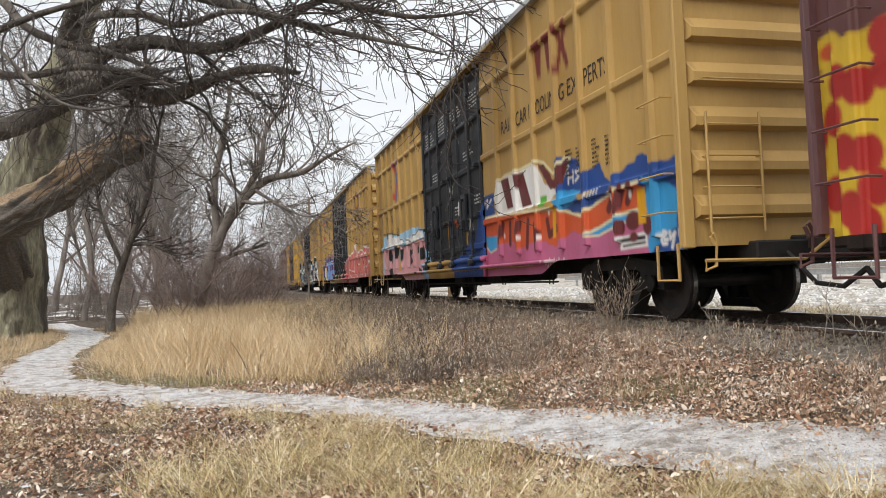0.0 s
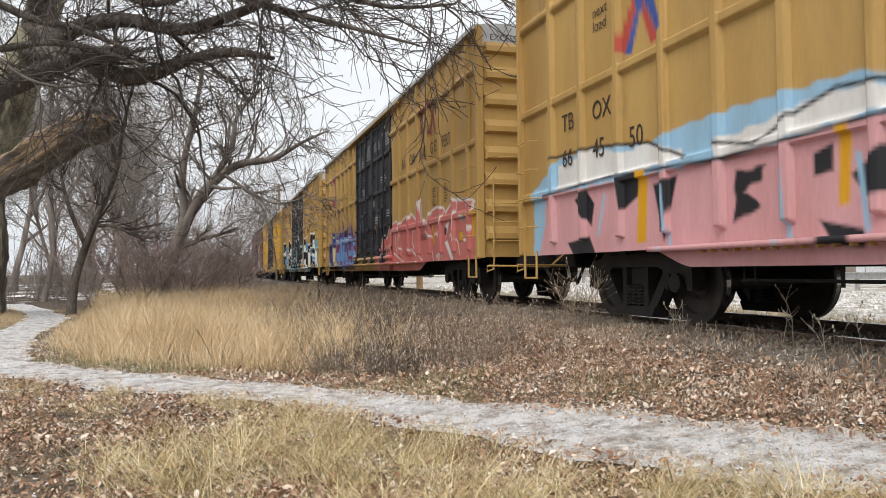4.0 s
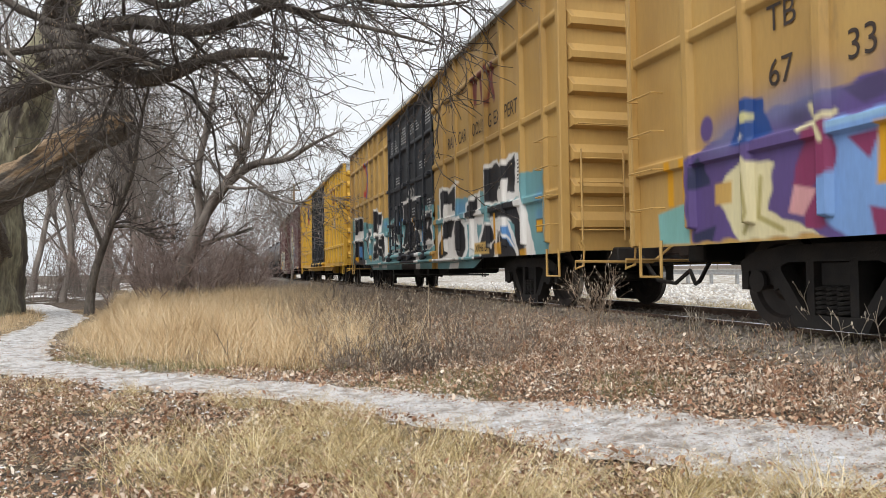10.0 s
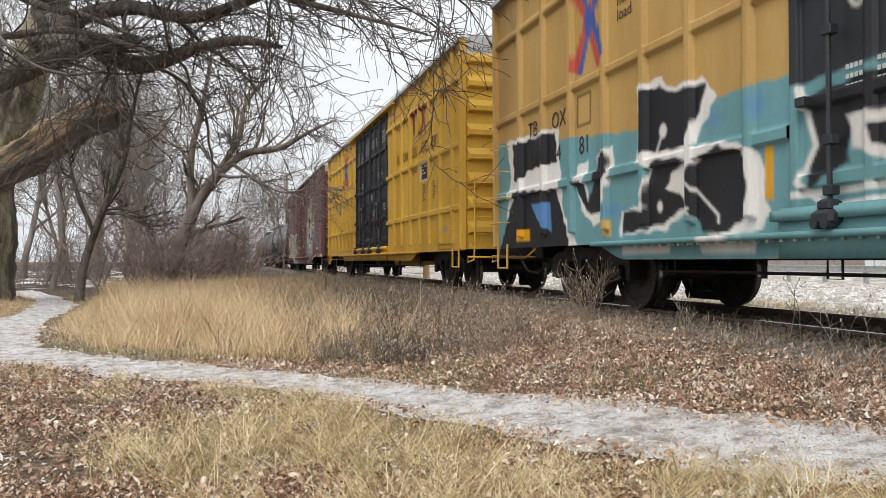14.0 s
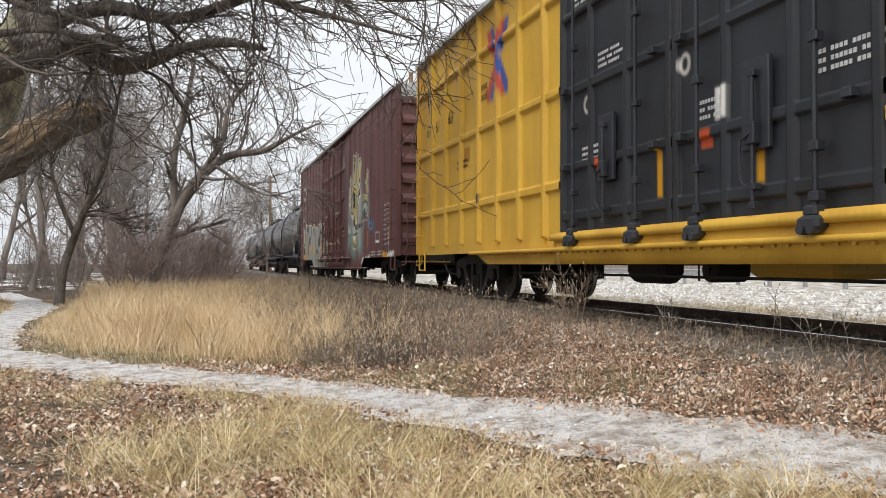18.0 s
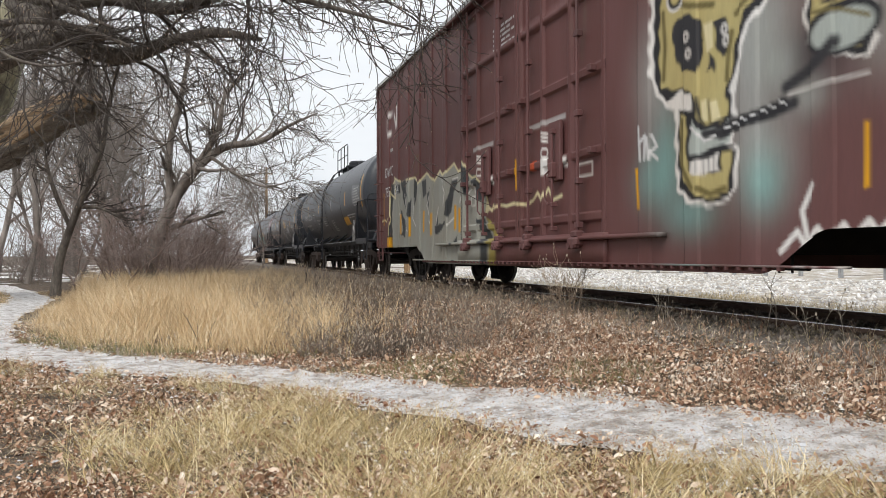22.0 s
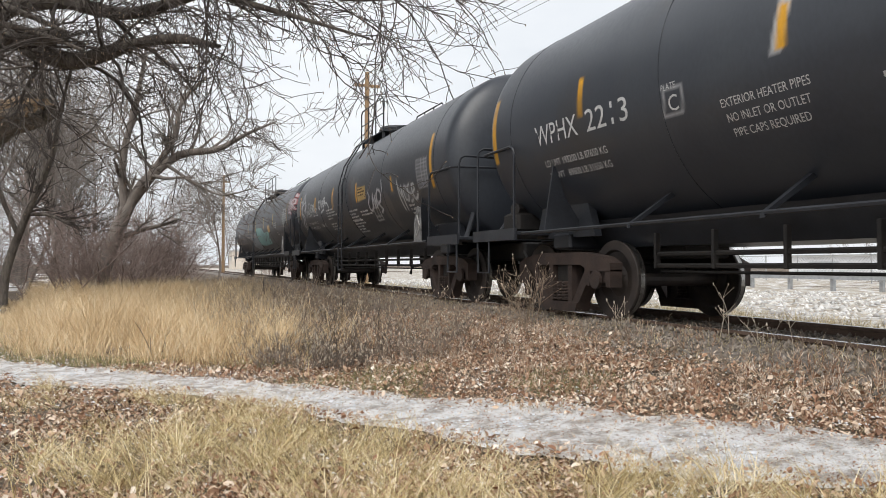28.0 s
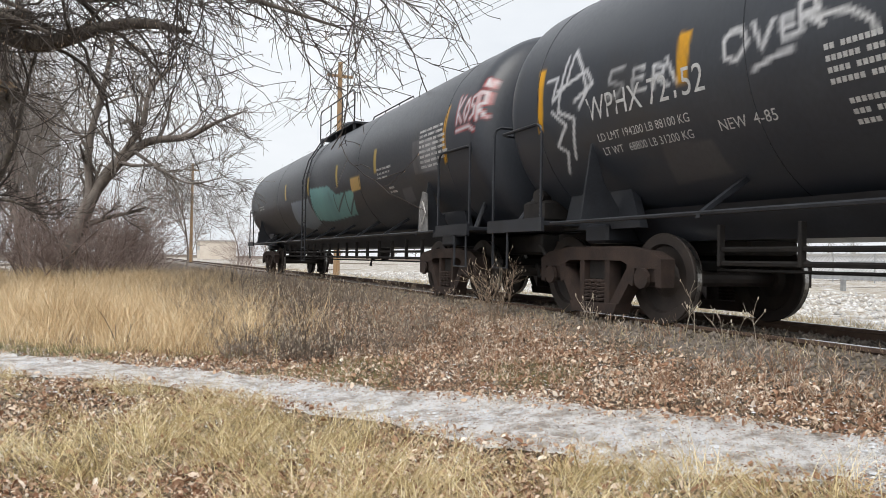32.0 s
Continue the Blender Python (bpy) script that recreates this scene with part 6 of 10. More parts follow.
def art_black_white_end(c):
    """Black letters outlined in white on teal at the trailing end."""
    c.poly([(18.79, 2.66), (16.31, 2.34), (14.26, 2.12), (13.42, 2.14), (12.82, 2.2), (11.9, 2.19), (11.38, 2.22), (11.4, 0.62), (18.81, 0.62)], TEAL)
    c.poly([(13.01, 2.09), (12.8, 2.09), (12.83, 1.9), (12.99, 1.9)], TBLUE, 0.6)
    c.poly([(12.39, 2.11), (12.19, 2.09), (12.21, 1.9), (12.37, 1.92)], TBLUE, 0.6)
    c.poly([(15.07, 1.32), (14.62, 1.32), (14.66, 1.18), (14.99, 1.16)], TBLUE, 0.6)
    c.poly([(11.93, 1.98), (11.66, 2), (11.66, 1.82), (11.9, 1.82)], TBLUE, 0.6)
    c.poly([(18.31, 2.61), (16.35, 2.53), (16.29, 1.9), (16.22, 1.32), (15.66, 0.7), (15.98, 0.68), (16.32, 1.15), (17.81, 1.42), (18.36, 1.3), (18.14, 2.01)], WH)
    c.poly([(18.06, 2.52), (16.46, 2.48), (16.39, 2.04), (17.42, 2.03), (17.67, 1.91), (18, 1.9)], BK)
    c.poly([(17.94, 1.74), (16.42, 1.64), (16.07, 0.96), (16.03, 0.75), (18.65, 0.78), (18.21, 1.45)], BK)
    c.poly([(17.31, 1.49), (16.63, 1.48), (16.58, 1.03), (17.07, 1.23)], TBLUE)
    c.poly([(15.78, 1.88), (15.47, 1.94), (15.46, 1.76), (15.56, 1.65), (15.38, 1.34), (15.26, 1.73), (15.22, 1.97), (14.83, 2.03), (14.79, 1.76), (14.91, 1.58), (15.07, 1.13), (15.31, 1.06), (15.65, 1.28), (15.83, 1.63)], WH)
    c.poly([(15.2, 1.95), (14.94, 1.99), (14.91, 1.73), (15.03, 1.63), (15.15, 1.25), (15.38, 1.21), (15.57, 1.32), (15.88, 1.68), (15.65, 1.7), (15.48, 1.39), (15.31, 1.62)], BK)
    c.poly([(14.29, 2.63), (13.79, 2.62), (13.7, 2.51), (13.53, 2.46), (13.06, 2.45), (12.85, 2.21), (13.22, 1.78), (12.65, 1.75), (12.31, 1.64), (12.2, 1.41), (12.2, 1.13), (12.13, 1.05), (12.25, 0.89), (12.93, 0.83), (13.08, 0.99), (13.33, 1.13), (13.72, 0.95), (14.69, 0.92), (14.62, 1.21), (14.14, 1.25), (14.01, 1.66), (14.3, 1.77), (14.23, 2.15)], WH)
    c.poly([(14.22, 2.54), (13.82, 2.54), (13.7, 2.45), (13.5, 2.42), (13.01, 2.37), (13.04, 2.28), (13.32, 1.8), (13.71, 1.81), (14.2, 1.84), (14.2, 2.18)], BK)
    c.poly([(13.95, 1.72), (13.32, 1.69), (13.6, 1.54), (13.71, 1.39), (13.49, 1.33), (13.33, 1.18), (13.78, 1.02), (14.62, 0.93), (14.58, 1.21), (14.14, 1.2)], BK)
    c.poly([(13.33, 1.45), (13.22, 1.58), (13.07, 1.67), (12.78, 1.72), (12.52, 1.63), (12.38, 1.43), (12.37, 1.18), (12.53, 0.96), (12.84, 0.86), (13.08, 0.93), (13.28, 1.16)], BK)
    c.line([(13.33, 1.45), (12.84, 1.06), (12.84, 0.99)], 0.03, WH)
    c.line([(13.33, 1.45), (13.33, 1.16), (13.23, 1.15)], 0.025, WH)
    c.line([(13.76, 2.03), (13.86, 1.85), (14.21, 1.24)], 0.03, WH)
    c.disk(13.76, 2.03, 0.07, 0.08, WH)
    c.disk(14.11, 1.23, 0.05, 0.06, WH)
    c.disk(13.82, 1.21, 0.05, 0.06, WH)
    c.poly([(12.2, 1.63), (12.09, 1.62), (12.1, 1.15), (12.2, 1.16)], AMBER)
    c.poly([(17.92, 1.12), (17.37, 1.11), (17.37, 0.93), (17.92, 0.93)], AMBER)
    c.poly([(15.11, 1.13), (14.88, 1.12), (14.88, 0.92), (15.11, 0.93)], AMBERP)
    c.poly([(14.62, 0.82), (13.61, 0.83), (13.66, 0.7), (14.63, 0.69)], WH, 0.8)
    c.poly([(13.18, 0.84), (12.29, 0.84), (12.33, 0.69), (13.08, 0.69)], WH, 0.8)


def art_skull(c):
    """A pale green cloud with a yellow skull shape, a chain and white tags."""
    c.disk(5.98, 2.46, 0.5, 0.8, GREYG, 0.5)
    c.disk(4.56, 2.26, 0.6, 0.9, GREYG, 0.55)
    c.disk(4.5, 1.51, 0.5, 0.6, GREYG, 0.5)
    c.disk(4.43, 2.58, 0.5, 0.6, GREYG, 0.5)
    c.disk(5.98, 1.41, 0.5, 0.4, TEALL, 0.5)
    c.disk(4.44, 1.24, 0.3, 0.35, TEALL, 0.58)
    c.disk(5.43, 1.03, 0.5, 0.3, TEALL, 0.55)
    c.disk(5.79, 1.68, 0.35, 0.6, TEALL, 0.5)
    c.disk(3.28, 2.28, 0.35, 0.5, GREYG, 0.5)
    c.disk(3.94, 2.13, 0.5, 0.4, INKC, 0.55)
    c.disk(3.8, 2.23, 0.4, 0.3, INKC, 0.5)
    c.disk(4.27, 2.19, 0.25, 0.25, GREYG, 0.58)
    c.disk(3.94, 1.87, 0.25, 0.2, GREYG, 0.58)
    c.poly([(6.06, 3.53), (6.09, 3.01), (6.1, 2.57), (6, 2.29), (5.84, 2.15), (5.67, 2.07), (5.66, 1.66), (5.64, 1.27), (5.45, 1.14), (5.19, 1.07), (4.87, 1.11), (4.78, 1.22), (4.71, 1.53), (4.81, 1.65), (4.76, 1.86), (4.8, 2.08), (4.73, 2.24), (4.67, 2.45), (4.59, 2.61), (4.33, 2.81), (4.52, 2.99)], WH)
    c.poly([(5.99, 3.51), (6.02, 2.99), (6.03, 2.58), (5.94, 2.32), (5.81, 2.2), (5.59, 2.25), (5.39, 2.19), (5.37, 2.03), (5.6, 2.05), (5.62, 1.65), (5.59, 1.3), (5.4, 1.17), (5.18, 1.1), (4.9, 1.14), (4.82, 1.22), (4.79, 1.58), (4.93, 1.63), (4.89, 1.71), (4.82, 1.87), (4.86, 2.12), (4.79, 2.27), (4.73, 2.47), (4.64, 2.64), (4.39, 2.83), (4.56, 3.01)], BK)
    c.poly([(5.37, 1.94), (5.28, 1.82), (4.93, 1.79), (4.86, 1.86), (4.86, 1.63), (5.13, 1.63), (5.27, 1.57), (5.41, 1.59)], GREYG)
    c.poly([(5.88, 3.47), (5.92, 2.97), (5.93, 2.56), (5.89, 2.34), (5.66, 2.29), (5.42, 2.24), (5.35, 2.15), (5.3, 1.96), (5.19, 1.84), (4.97, 1.85), (4.88, 1.91), (4.92, 2.14), (4.84, 2.24), (4.78, 2.54), (4.64, 2.74), (4.49, 2.86), (4.56, 3.01)], BONE)
    c.poly([(5.58, 2.01), (5.45, 1.98), (5.46, 1.63), (5.41, 1.45), (5.09, 1.37), (4.97, 1.41), (4.96, 1.55), (4.83, 1.58), (4.85, 1.4), (4.9, 1.2), (5.17, 1.14), (5.37, 1.23), (5.53, 1.37), (5.57, 1.65)], BONE)
    c.poly([(5.4, 1.52), (5.01, 1.56), (5, 1.41), (5.2, 1.38), (5.38, 1.42)], WH)
    c.line([(5.31, 1.53), (5.31, 1.41)], 0.015, BK)
    c.line([(5.23, 1.53), (5.22, 1.39)], 0.015, BK)
    c.line([(5.15, 1.54), (5.14, 1.39)], 0.015, BK)
    c.line([(5.07, 1.55), (5.07, 1.4)], 0.015, BK)
    c.line([(5.42, 1.57), (5.25, 1.56), (5.08, 1.61), (4.82, 1.6)], 0.035, BK)
    c.poly([(5.27, 2.09), (5.18, 2.1), (5.16, 1.89), (5.24, 1.89)], CREAM)
    c.poly([(5.14, 2.06), (5.04, 2.06), (4.98, 1.88), (5.1, 1.87)], CREAM)
    c.line([(5.31, 2.13), (5.28, 1.93), (5.19, 1.83), (4.85, 1.88)], 0.03, BK)
    c.line([(5.16, 2.08), (5.13, 1.87)], 0.02, BK)
    c.poly([(5.71, 2.93), (5.61, 3), (5.41, 2.97), (5.26, 2.87), (5.22, 2.66), (5.27, 2.46), (5.33, 2.38), (5.55, 2.45), (5.68, 2.64)], INKC)
    c.poly([(5.07, 2.81), (4.92, 2.79), (4.86, 2.68), (4.87, 2.49), (4.96, 2.45), (5.05, 2.58)], INKC)
    c.poly([(5.22, 2.81), (5.09, 2.81), (5.09, 2.57), (5.18, 2.53)], CREAM)
    c.poly([(5.18, 2.35), (5.14, 2.52), (5.07, 2.44), (5.07, 2.33), (5.12, 2.37)], INKC)
    c.disk(5.46, 2.76, 0.045, 0.055, WH)
    c.disk(5.46, 2.76, 0.018, 0.025, INKC)
    c.disk(5.43, 2.59, 0.045, 0.055, WH)
    c.disk(5.43, 2.59, 0.018, 0.025, INKC)
    c.disk(4.93, 2.69, 0.045, 0.055, WH)
    c.disk(4.93, 2.69, 0.018, 0.025, INKC)
    c.disk(4.91, 2.58, 0.045, 0.055, WH)
    c.disk(4.91, 2.58, 0.018, 0.025, INKC)
    c.line([(5.86, 3.12), (5.83, 2.77), (5.86, 2.43)], 0.06, BONED, soft=True)
    c.line([(4.83, 2.63), (4.88, 2.44), (4.9, 2.22)], 0.06, BONED, soft=True)
    c.line([(5.55, 1.95), (5.55, 1.53), (5.38, 1.27)], 0.06, BONED, soft=True)
    c.line([(5.3, 1.26), (5.13, 1.19), (4.93, 1.23)], 0.06, BONED, soft=True)
    c.line([(5.77, 3.21), (5.41, 3.05), (5.08, 2.96)], 0.06, BONED, soft=True)
    c.line([(4.77, 2.78), (4.59, 2.87)], 0.06, BONED, soft=True)
    c.poly([(3.99, 2.54), (3.96, 2.3), (3.69, 2.11), (3.4, 2.05), (3.31, 2.14), (3.32, 2.35), (3.37, 2.59), (3.95, 2.79)], WH)
    c.poly([(3.95, 2.53), (3.93, 2.31), (3.67, 2.14), (3.43, 2.08), (3.35, 2.16), (3.35, 2.36), (3.4, 2.6), (3.91, 2.78)], BK)
    c.poly([(3.89, 2.77), (3.42, 2.61), (3.39, 2.3), (3.45, 2.15), (3.68, 2.19), (3.88, 2.35), (3.9, 2.51)], BONE)
    c.disk(3.62, 2.32, 0.34, 0.2, BK)
    c.disk(3.62, 2.31, 0.28, 0.15, GREYG)
    c.line([(3.9, 2.51), (3.66, 2.47), (3.39, 2.34)], 0.03, BONED)
    c.line([(3.78, 2.65), (3.69, 2.63)], 0.03, BK)
    c.line([(3.78, 2.56), (3.69, 2.54)], 0.03, BK)
    c.line([(4.97, 1.73), (4.74, 1.81), (4.57, 1.8), (4.33, 1.81), (4.1, 1.85)], 0.1, INKC, soft=True)
    c.line([(4.18, 1.99), (3.94, 2.07), (3.83, 2.13), (3.69, 2.23)], 0.1, INKC, soft=True)
    c.line([(5.21, 1.77), (4.93, 1.74), (4.82, 1.82)], 0.1, INKC, soft=True)
    c.disk(4.89, 1.76, 0.07, 0.06, BK)
    c.line([(4.93, 1.79), (4.84, 1.77)], 0.02, WHS, soft=True)
    c.disk(4.77, 1.78, 0.07, 0.06, BK)
    c.line([(4.81, 1.81), (4.72, 1.78)], 0.02, WHS, soft=True)
    c.disk(4.66, 1.8, 0.07, 0.06, BK)
    c.line([(4.69, 1.83), (4.61, 1.8)], 0.02, WHS, soft=True)
    c.disk(4.55, 1.81, 0.07, 0.06, BK)
    c.line([(4.58, 1.84), (4.5, 1.82)], 0.02, WHS, soft=True)
    c.disk(4.44, 1.83, 0.07, 0.06, BK)
    c.line([(4.47, 1.86), (4.39, 1.83)], 0.02, WHS, soft=True)
    c.disk(4.33, 1.84, 0.07, 0.06, BK)
    c.line([(4.37, 1.87), (4.29, 1.85)], 0.02, WHS, soft=True)
    c.disk(4.23, 1.86, 0.07, 0.06, BK)
    c.line([(4.26, 1.89), (4.19, 1.86)], 0.02, WHS, soft=True)
    c.line([(4.15, 1.93), (3.67, 1.94), (3.4, 1.93)], 0.02, WH)
    c.line([(5.38, 1.86), (5.21, 1.7), (5.05, 1.73)], 0.03, WHS, soft=True)
    c.line([(3.18, 1.93), (3.21, 1.8), (3.2, 1.64), (3.15, 1.59)], 0.04, WHS, soft=True)
    c.line([(6.29, 2.01), (6.26, 1.65)], 0.04, WHS, soft=True)
    c.line([(6.28, 1.83), (6.16, 1.9), (6.18, 1.65)], 0.04, WHS, soft=True)
    c.line([(6.13, 1.87), (6.11, 1.65)], 0.04, WHS, soft=True)
    c.line([(6.07, 1.89), (5.98, 1.76), (6.11, 1.72), (5.97, 1.63)], 0.04, WHS, soft=True)
    c.line([(5.65, 3.22), (5.52, 3.63), (5.38, 3.97)], 0.3, WH)
    c.line([(5.25, 3.24), (5.21, 3.69), (5.12, 4.01)], 0.3, WH)
    c.line([(4.89, 3.19), (4.82, 3.58), (4.73, 3.91)], 0.3, WH)
    c.line([(4.64, 3.08), (4.52, 3.42), (4.43, 3.75)], 0.3, WH)
    c.line([(5.65, 3.22), (5.52, 3.63), (5.38, 3.97)], 0.24, BK)
    c.line([(5.25, 3.24), (5.21, 3.69), (5.12, 4.01)], 0.24, BK)
    c.line([(4.89, 3.19), (4.82, 3.58), (4.73, 3.91)], 0.24, BK)
    c.line([(4.64, 3.08), (4.52, 3.42), (4.43, 3.75)], 0.24, BK)
    c.line([(5.65, 3.22), (5.52, 3.63), (5.38, 3.97)], 0.15, BONE)
    c.line([(5.25, 3.24), (5.21, 3.69), (5.12, 4.01)], 0.15, BONE)
    c.line([(4.89, 3.19), (4.82, 3.58), (4.73, 3.91)], 0.15, BONE)
    c.line([(4.64, 3.08), (4.52, 3.42), (4.43, 3.75)], 0.15, BONE)
    c.line([(3.43, 2.79), (3.52, 3.07), (3.43, 3.26)], 0.34, WH)
    c.line([(3.43, 2.79), (3.52, 3.07), (3.43, 3.26)], 0.28, BK)
    c.line([(3.43, 2.79), (3.52, 3.07), (3.43, 3.26)], 0.18, BONE)
    c.line([(3.07, 1.63), (2.98, 1.95)], 0.05, SKYB)
    c.line([(2.99, 1.8), (2.91, 1.82)], 0.05, SKYB)
    c.line([(2.92, 1.62), (2.84, 1.69)], 0.05, SKYB)
    c.line([(2.85, 1.78), (2.77, 1.92)], 0.05, SKYB)
    c.line([(2.78, 1.6), (2.7, 1.79)], 0.05, SKYB)
    c.line([(2.71, 1.76), (2.63, 1.67)], 0.05, SKYB)
    c.line([(2.64, 1.58), (2.57, 1.88)], 0.05, SKYB)
    c.line([(0.72, 1.58), (0.79, 1.42), (0.8, 1.2), (0.75, 1.06), (0.72, 0.97)], 0.09, WH)
    c.line([(3.91, 1.17), (4.02, 0.97), (3.97, 0.77)], 0.05, WH)
    c.line([(4.25, 0.65), (4.07, 0.81), (3.97, 0.68)], 0.05, WH)
    c.line([(4.01, 0.68), (3.84, 0.83), (3.74, 0.7)], 0.05, WH)
    c.line([(3.78, 0.7), (3.62, 0.85), (3.52, 0.72)], 0.05, WH)
    c.line([(3.56, 0.72), (3.4, 0.87), (3.31, 0.75)], 0.05, WH)
    c.line([(3.35, 0.75), (3.2, 0.89), (3.12, 0.77)], 0.05, WH)
    c.line([(3.15, 0.77), (3.01, 0.9), (2.93, 0.79)], 0.05, WH)
    c.line([(1.03, 0.81), (0.92, 0.92), (0.88, 0.82)], 0.06, WH)
    c.line([(0.88, 0.82), (0.77, 0.93), (0.73, 0.83)], 0.06, WH)
    c.line([(0.73, 0.84), (0.63, 0.94), (0.59, 0.84)], 0.06, WH)
    c.line([(0.59, 0.85), (0.5, 0.95), (0.46, 0.85)], 0.06, WH)
    c.line([(0.46, 0.86), (0.37, 0.96), (0.33, 0.86)], 0.06, WH)
    c.line([(0.33, 0.87), (0.25, 0.97), (0.21, 0.87)], 0.06, WH)
    c.poly([(1.38, 0.96), (0.99, 0.95), (0.95, 0.8), (1.39, 0.81)], AMBER)
    c.poly([(0.58, 2.22), (0.55, 2.22), (0.56, 1.32), (0.59, 1.32)], AMBER)
    c.poly([(3.44, 1.58), (3.4, 1.58), (3.4, 1.11), (3.45, 1.1)], AMBER)
    c.poly([(6.39, 1.57), (6.31, 1.57), (6.27, 1.13), (6.35, 1.12)], AMBER)
    c.poly([(2.21, 1.53), (1.82, 1.52), (1.83, 1.23), (2.21, 1.23)], WH)
    c.poly([(2.19, 1.51), (1.85, 1.5), (1.85, 1.29), (2.19, 1.29)], MAR)


def art_grey(c):
    """Grey jagged letters with cream and charcoal edges along the lower side."""
    c.poly([(11.66, 0.4), (11.66, 2.32), (11.83, 2.31), (11.98, 2.19), (12.23, 2.18), (12.46, 2.35), (12.88, 2.25), (13.15, 2.19), (13.33, 2.31), (13.69, 2.15), (14.26, 2.36), (14.61, 2.28), (14.83, 2.19), (15.11, 2.35), (15.54, 2.37), (16.23, 2.35), (16.87, 2.5), (17.31, 2.3), (17.31, 0.4)], GREYL)
    c.line([(11.66, 2.32), (11.83, 2.31), (11.98, 2.19), (12.23, 2.18), (12.46, 2.35), (12.88, 2.25), (13.15, 2.19), (13.33, 2.31), (13.69, 2.15), (14.26, 2.36), (14.61, 2.28), (14.83, 2.19), (15.11, 2.35), (15.54, 2.37), (16.23, 2.35), (16.87, 2.5), (17.31, 2.3)], 0.05, CREAM)
    c.poly([(17.04, 2.38), (16.46, 2.32), (16.39, 2.12), (16.87, 2.12)], CHAR)
    c.poly([(14.61, 2.22), (14.31, 2.25), (14.27, 1.92), (14.51, 1.85)], CHAR)
    c.poly([(15.67, 1.81), (15.42, 1.91), (15.54, 1.46), (15.81, 1.55)], CHAR)
    c.poly([(14.22, 1.92), (13.94, 2.04), (14.03, 1.72), (14.17, 1.57)], CHAR)
    c.poly([(12.95, 1.66), (12.57, 2.06), (12.29, 2.08), (12.29, 1.95), (12.51, 1.82), (12.63, 1.48), (12.82, 1.36), (13.02, 1.43)], CHAR)
    c.poly([(12.08, 2.03), (11.88, 2.23), (11.93, 1.91), (12.13, 1.66)], CHAR)
    c.poly([(13.69, 1.19), (13.45, 1.53), (13.49, 1.23), (12.95, 1.28), (13.02, 1.21), (13.61, 1.02)], CHAR)
    c.poly([(11.98, 1.76), (11.67, 2.01), (11.67, 1.85), (11.89, 1.62)], CHAR)
    c.line([(14.22, 1.66), (13.99, 1.99)], 0.03, WH)
    c.line([(13.95, 1.29), (14.22, 1.69)], 0.03, WH)
    c.line([(12.57, 2.06), (12.26, 2.07)], 0.03, WH)
    c.line([(12.16, 1.6), (11.98, 1.92)], 0.03, WH)
    c.line([(13.45, 1.58), (13.61, 1.24)], 0.03, WH)
    c.line([(16.46, 1.62), (16.24, 1.38)], 0.03, WH)
    c.line([(12.89, 1.22), (12.4, 1.36)], 0.03, WH)
    c.poly([(15.12, 0.69), (14.73, 0.73), (14.52, 0.6), (15.06, 0.6)], CHAR)
    c.poly([(12.52, 0.88), (12.3, 1), (12.35, 0.78)], CHAR)
    c.poly([(15.62, 1.5), (15.49, 1.5), (15.48, 1.06), (15.61, 1.05)], AMBER)
    c.poly([(14.49, 1.58), (14.38, 1.57), (14.42, 1.13), (14.52, 1.11)], AMBER)
    c.poly([(13.91, 1.49), (13.8, 1.49), (13.81, 1.04), (13.93, 1.03)], AMBER)
    c.poly([(12.48, 1.57), (12.36, 1.56), (12.37, 1.11), (12.5, 1.1)], AMBER)
    c.poly([(12.25, 1.5), (12.13, 1.5), (12.13, 1.06), (12.24, 1.05)], AMBER)
    c.poly([(17.31, 2.42), (17.27, 1.9), (17.35, 1.5), (17.31, 1.1), (17.2, 0.95), (17.14, 1.2), (17.2, 1.55), (17.12, 1.95), (17.0, 2.1), (17.05, 2.38)], CHAR)
    c.poly([(16.30, 2.36), (15.92, 2.38), (15.74, 2.0), (15.95, 1.72), (16.12, 1.9)], CHAR)
    c.poly([(15.2, 2.34), (14.9, 2.2), (15.05, 1.86), (15.24, 1.7)], CHAR)
    c.line([(16.0, 2.05), (15.86, 1.6), (15.98, 1.3), (15.72, 1.18)], 0.03, WH)
    c.line([(15.2, 1.9), (15.34, 1.45), (15.1, 1.28)], 0.03, WH)
    c.line([(13.2, 2.1), (13.0, 1.85), (13.1, 1.6)], 0.03, WH)
    c.poly([(17.27, 2.08), (17.19, 1.59), (17.17, 1.45), (17.4, 1.09), (17.5, 1.1), (17.43, 1.39), (17.31, 1.53), (17.39, 1.62), (17.39, 2.22)], CHAR)
    c.poly([(16.33, 2.41), (15.84, 2.29), (15.84, 2.19), (16.05, 2.13), (16.27, 2.17)], CHAR)
    c.poly([(16.39, 1.71), (16.24, 1.7), (16.22, 1.56), (15.93, 1.44), (15.97, 1.05), (16.42, 1.12), (16.16, 1.2)], CHAR)
    c.line([(16.96, 2.54), (16.86, 2.02), (17.1, 2.09), (17.28, 2.15), (17.39, 2.22), (17.39, 1.62), (17.31, 1.53), (17.43, 1.39), (17.5, 1.1)], 0.05, CREAM)
    c.line([(18.25, 1.51), (17.95, 1.54), (17.72, 1.47), (17.49, 1.57)], 0.04, CREAM)
    c.poly([(17.71, 0.79), (17.13, 0.79), (17.13, 1.12), (17.71, 1.12)], BK)
    c.poly([(17.67, 0.83), (17.17, 0.83), (17.17, 1.08), (17.67, 1.08)], AMBER)
    c.poly([(16.31, 1.13), (16.42, 1.13), (16.42, 1.6), (16.31, 1.6)], AMBER)
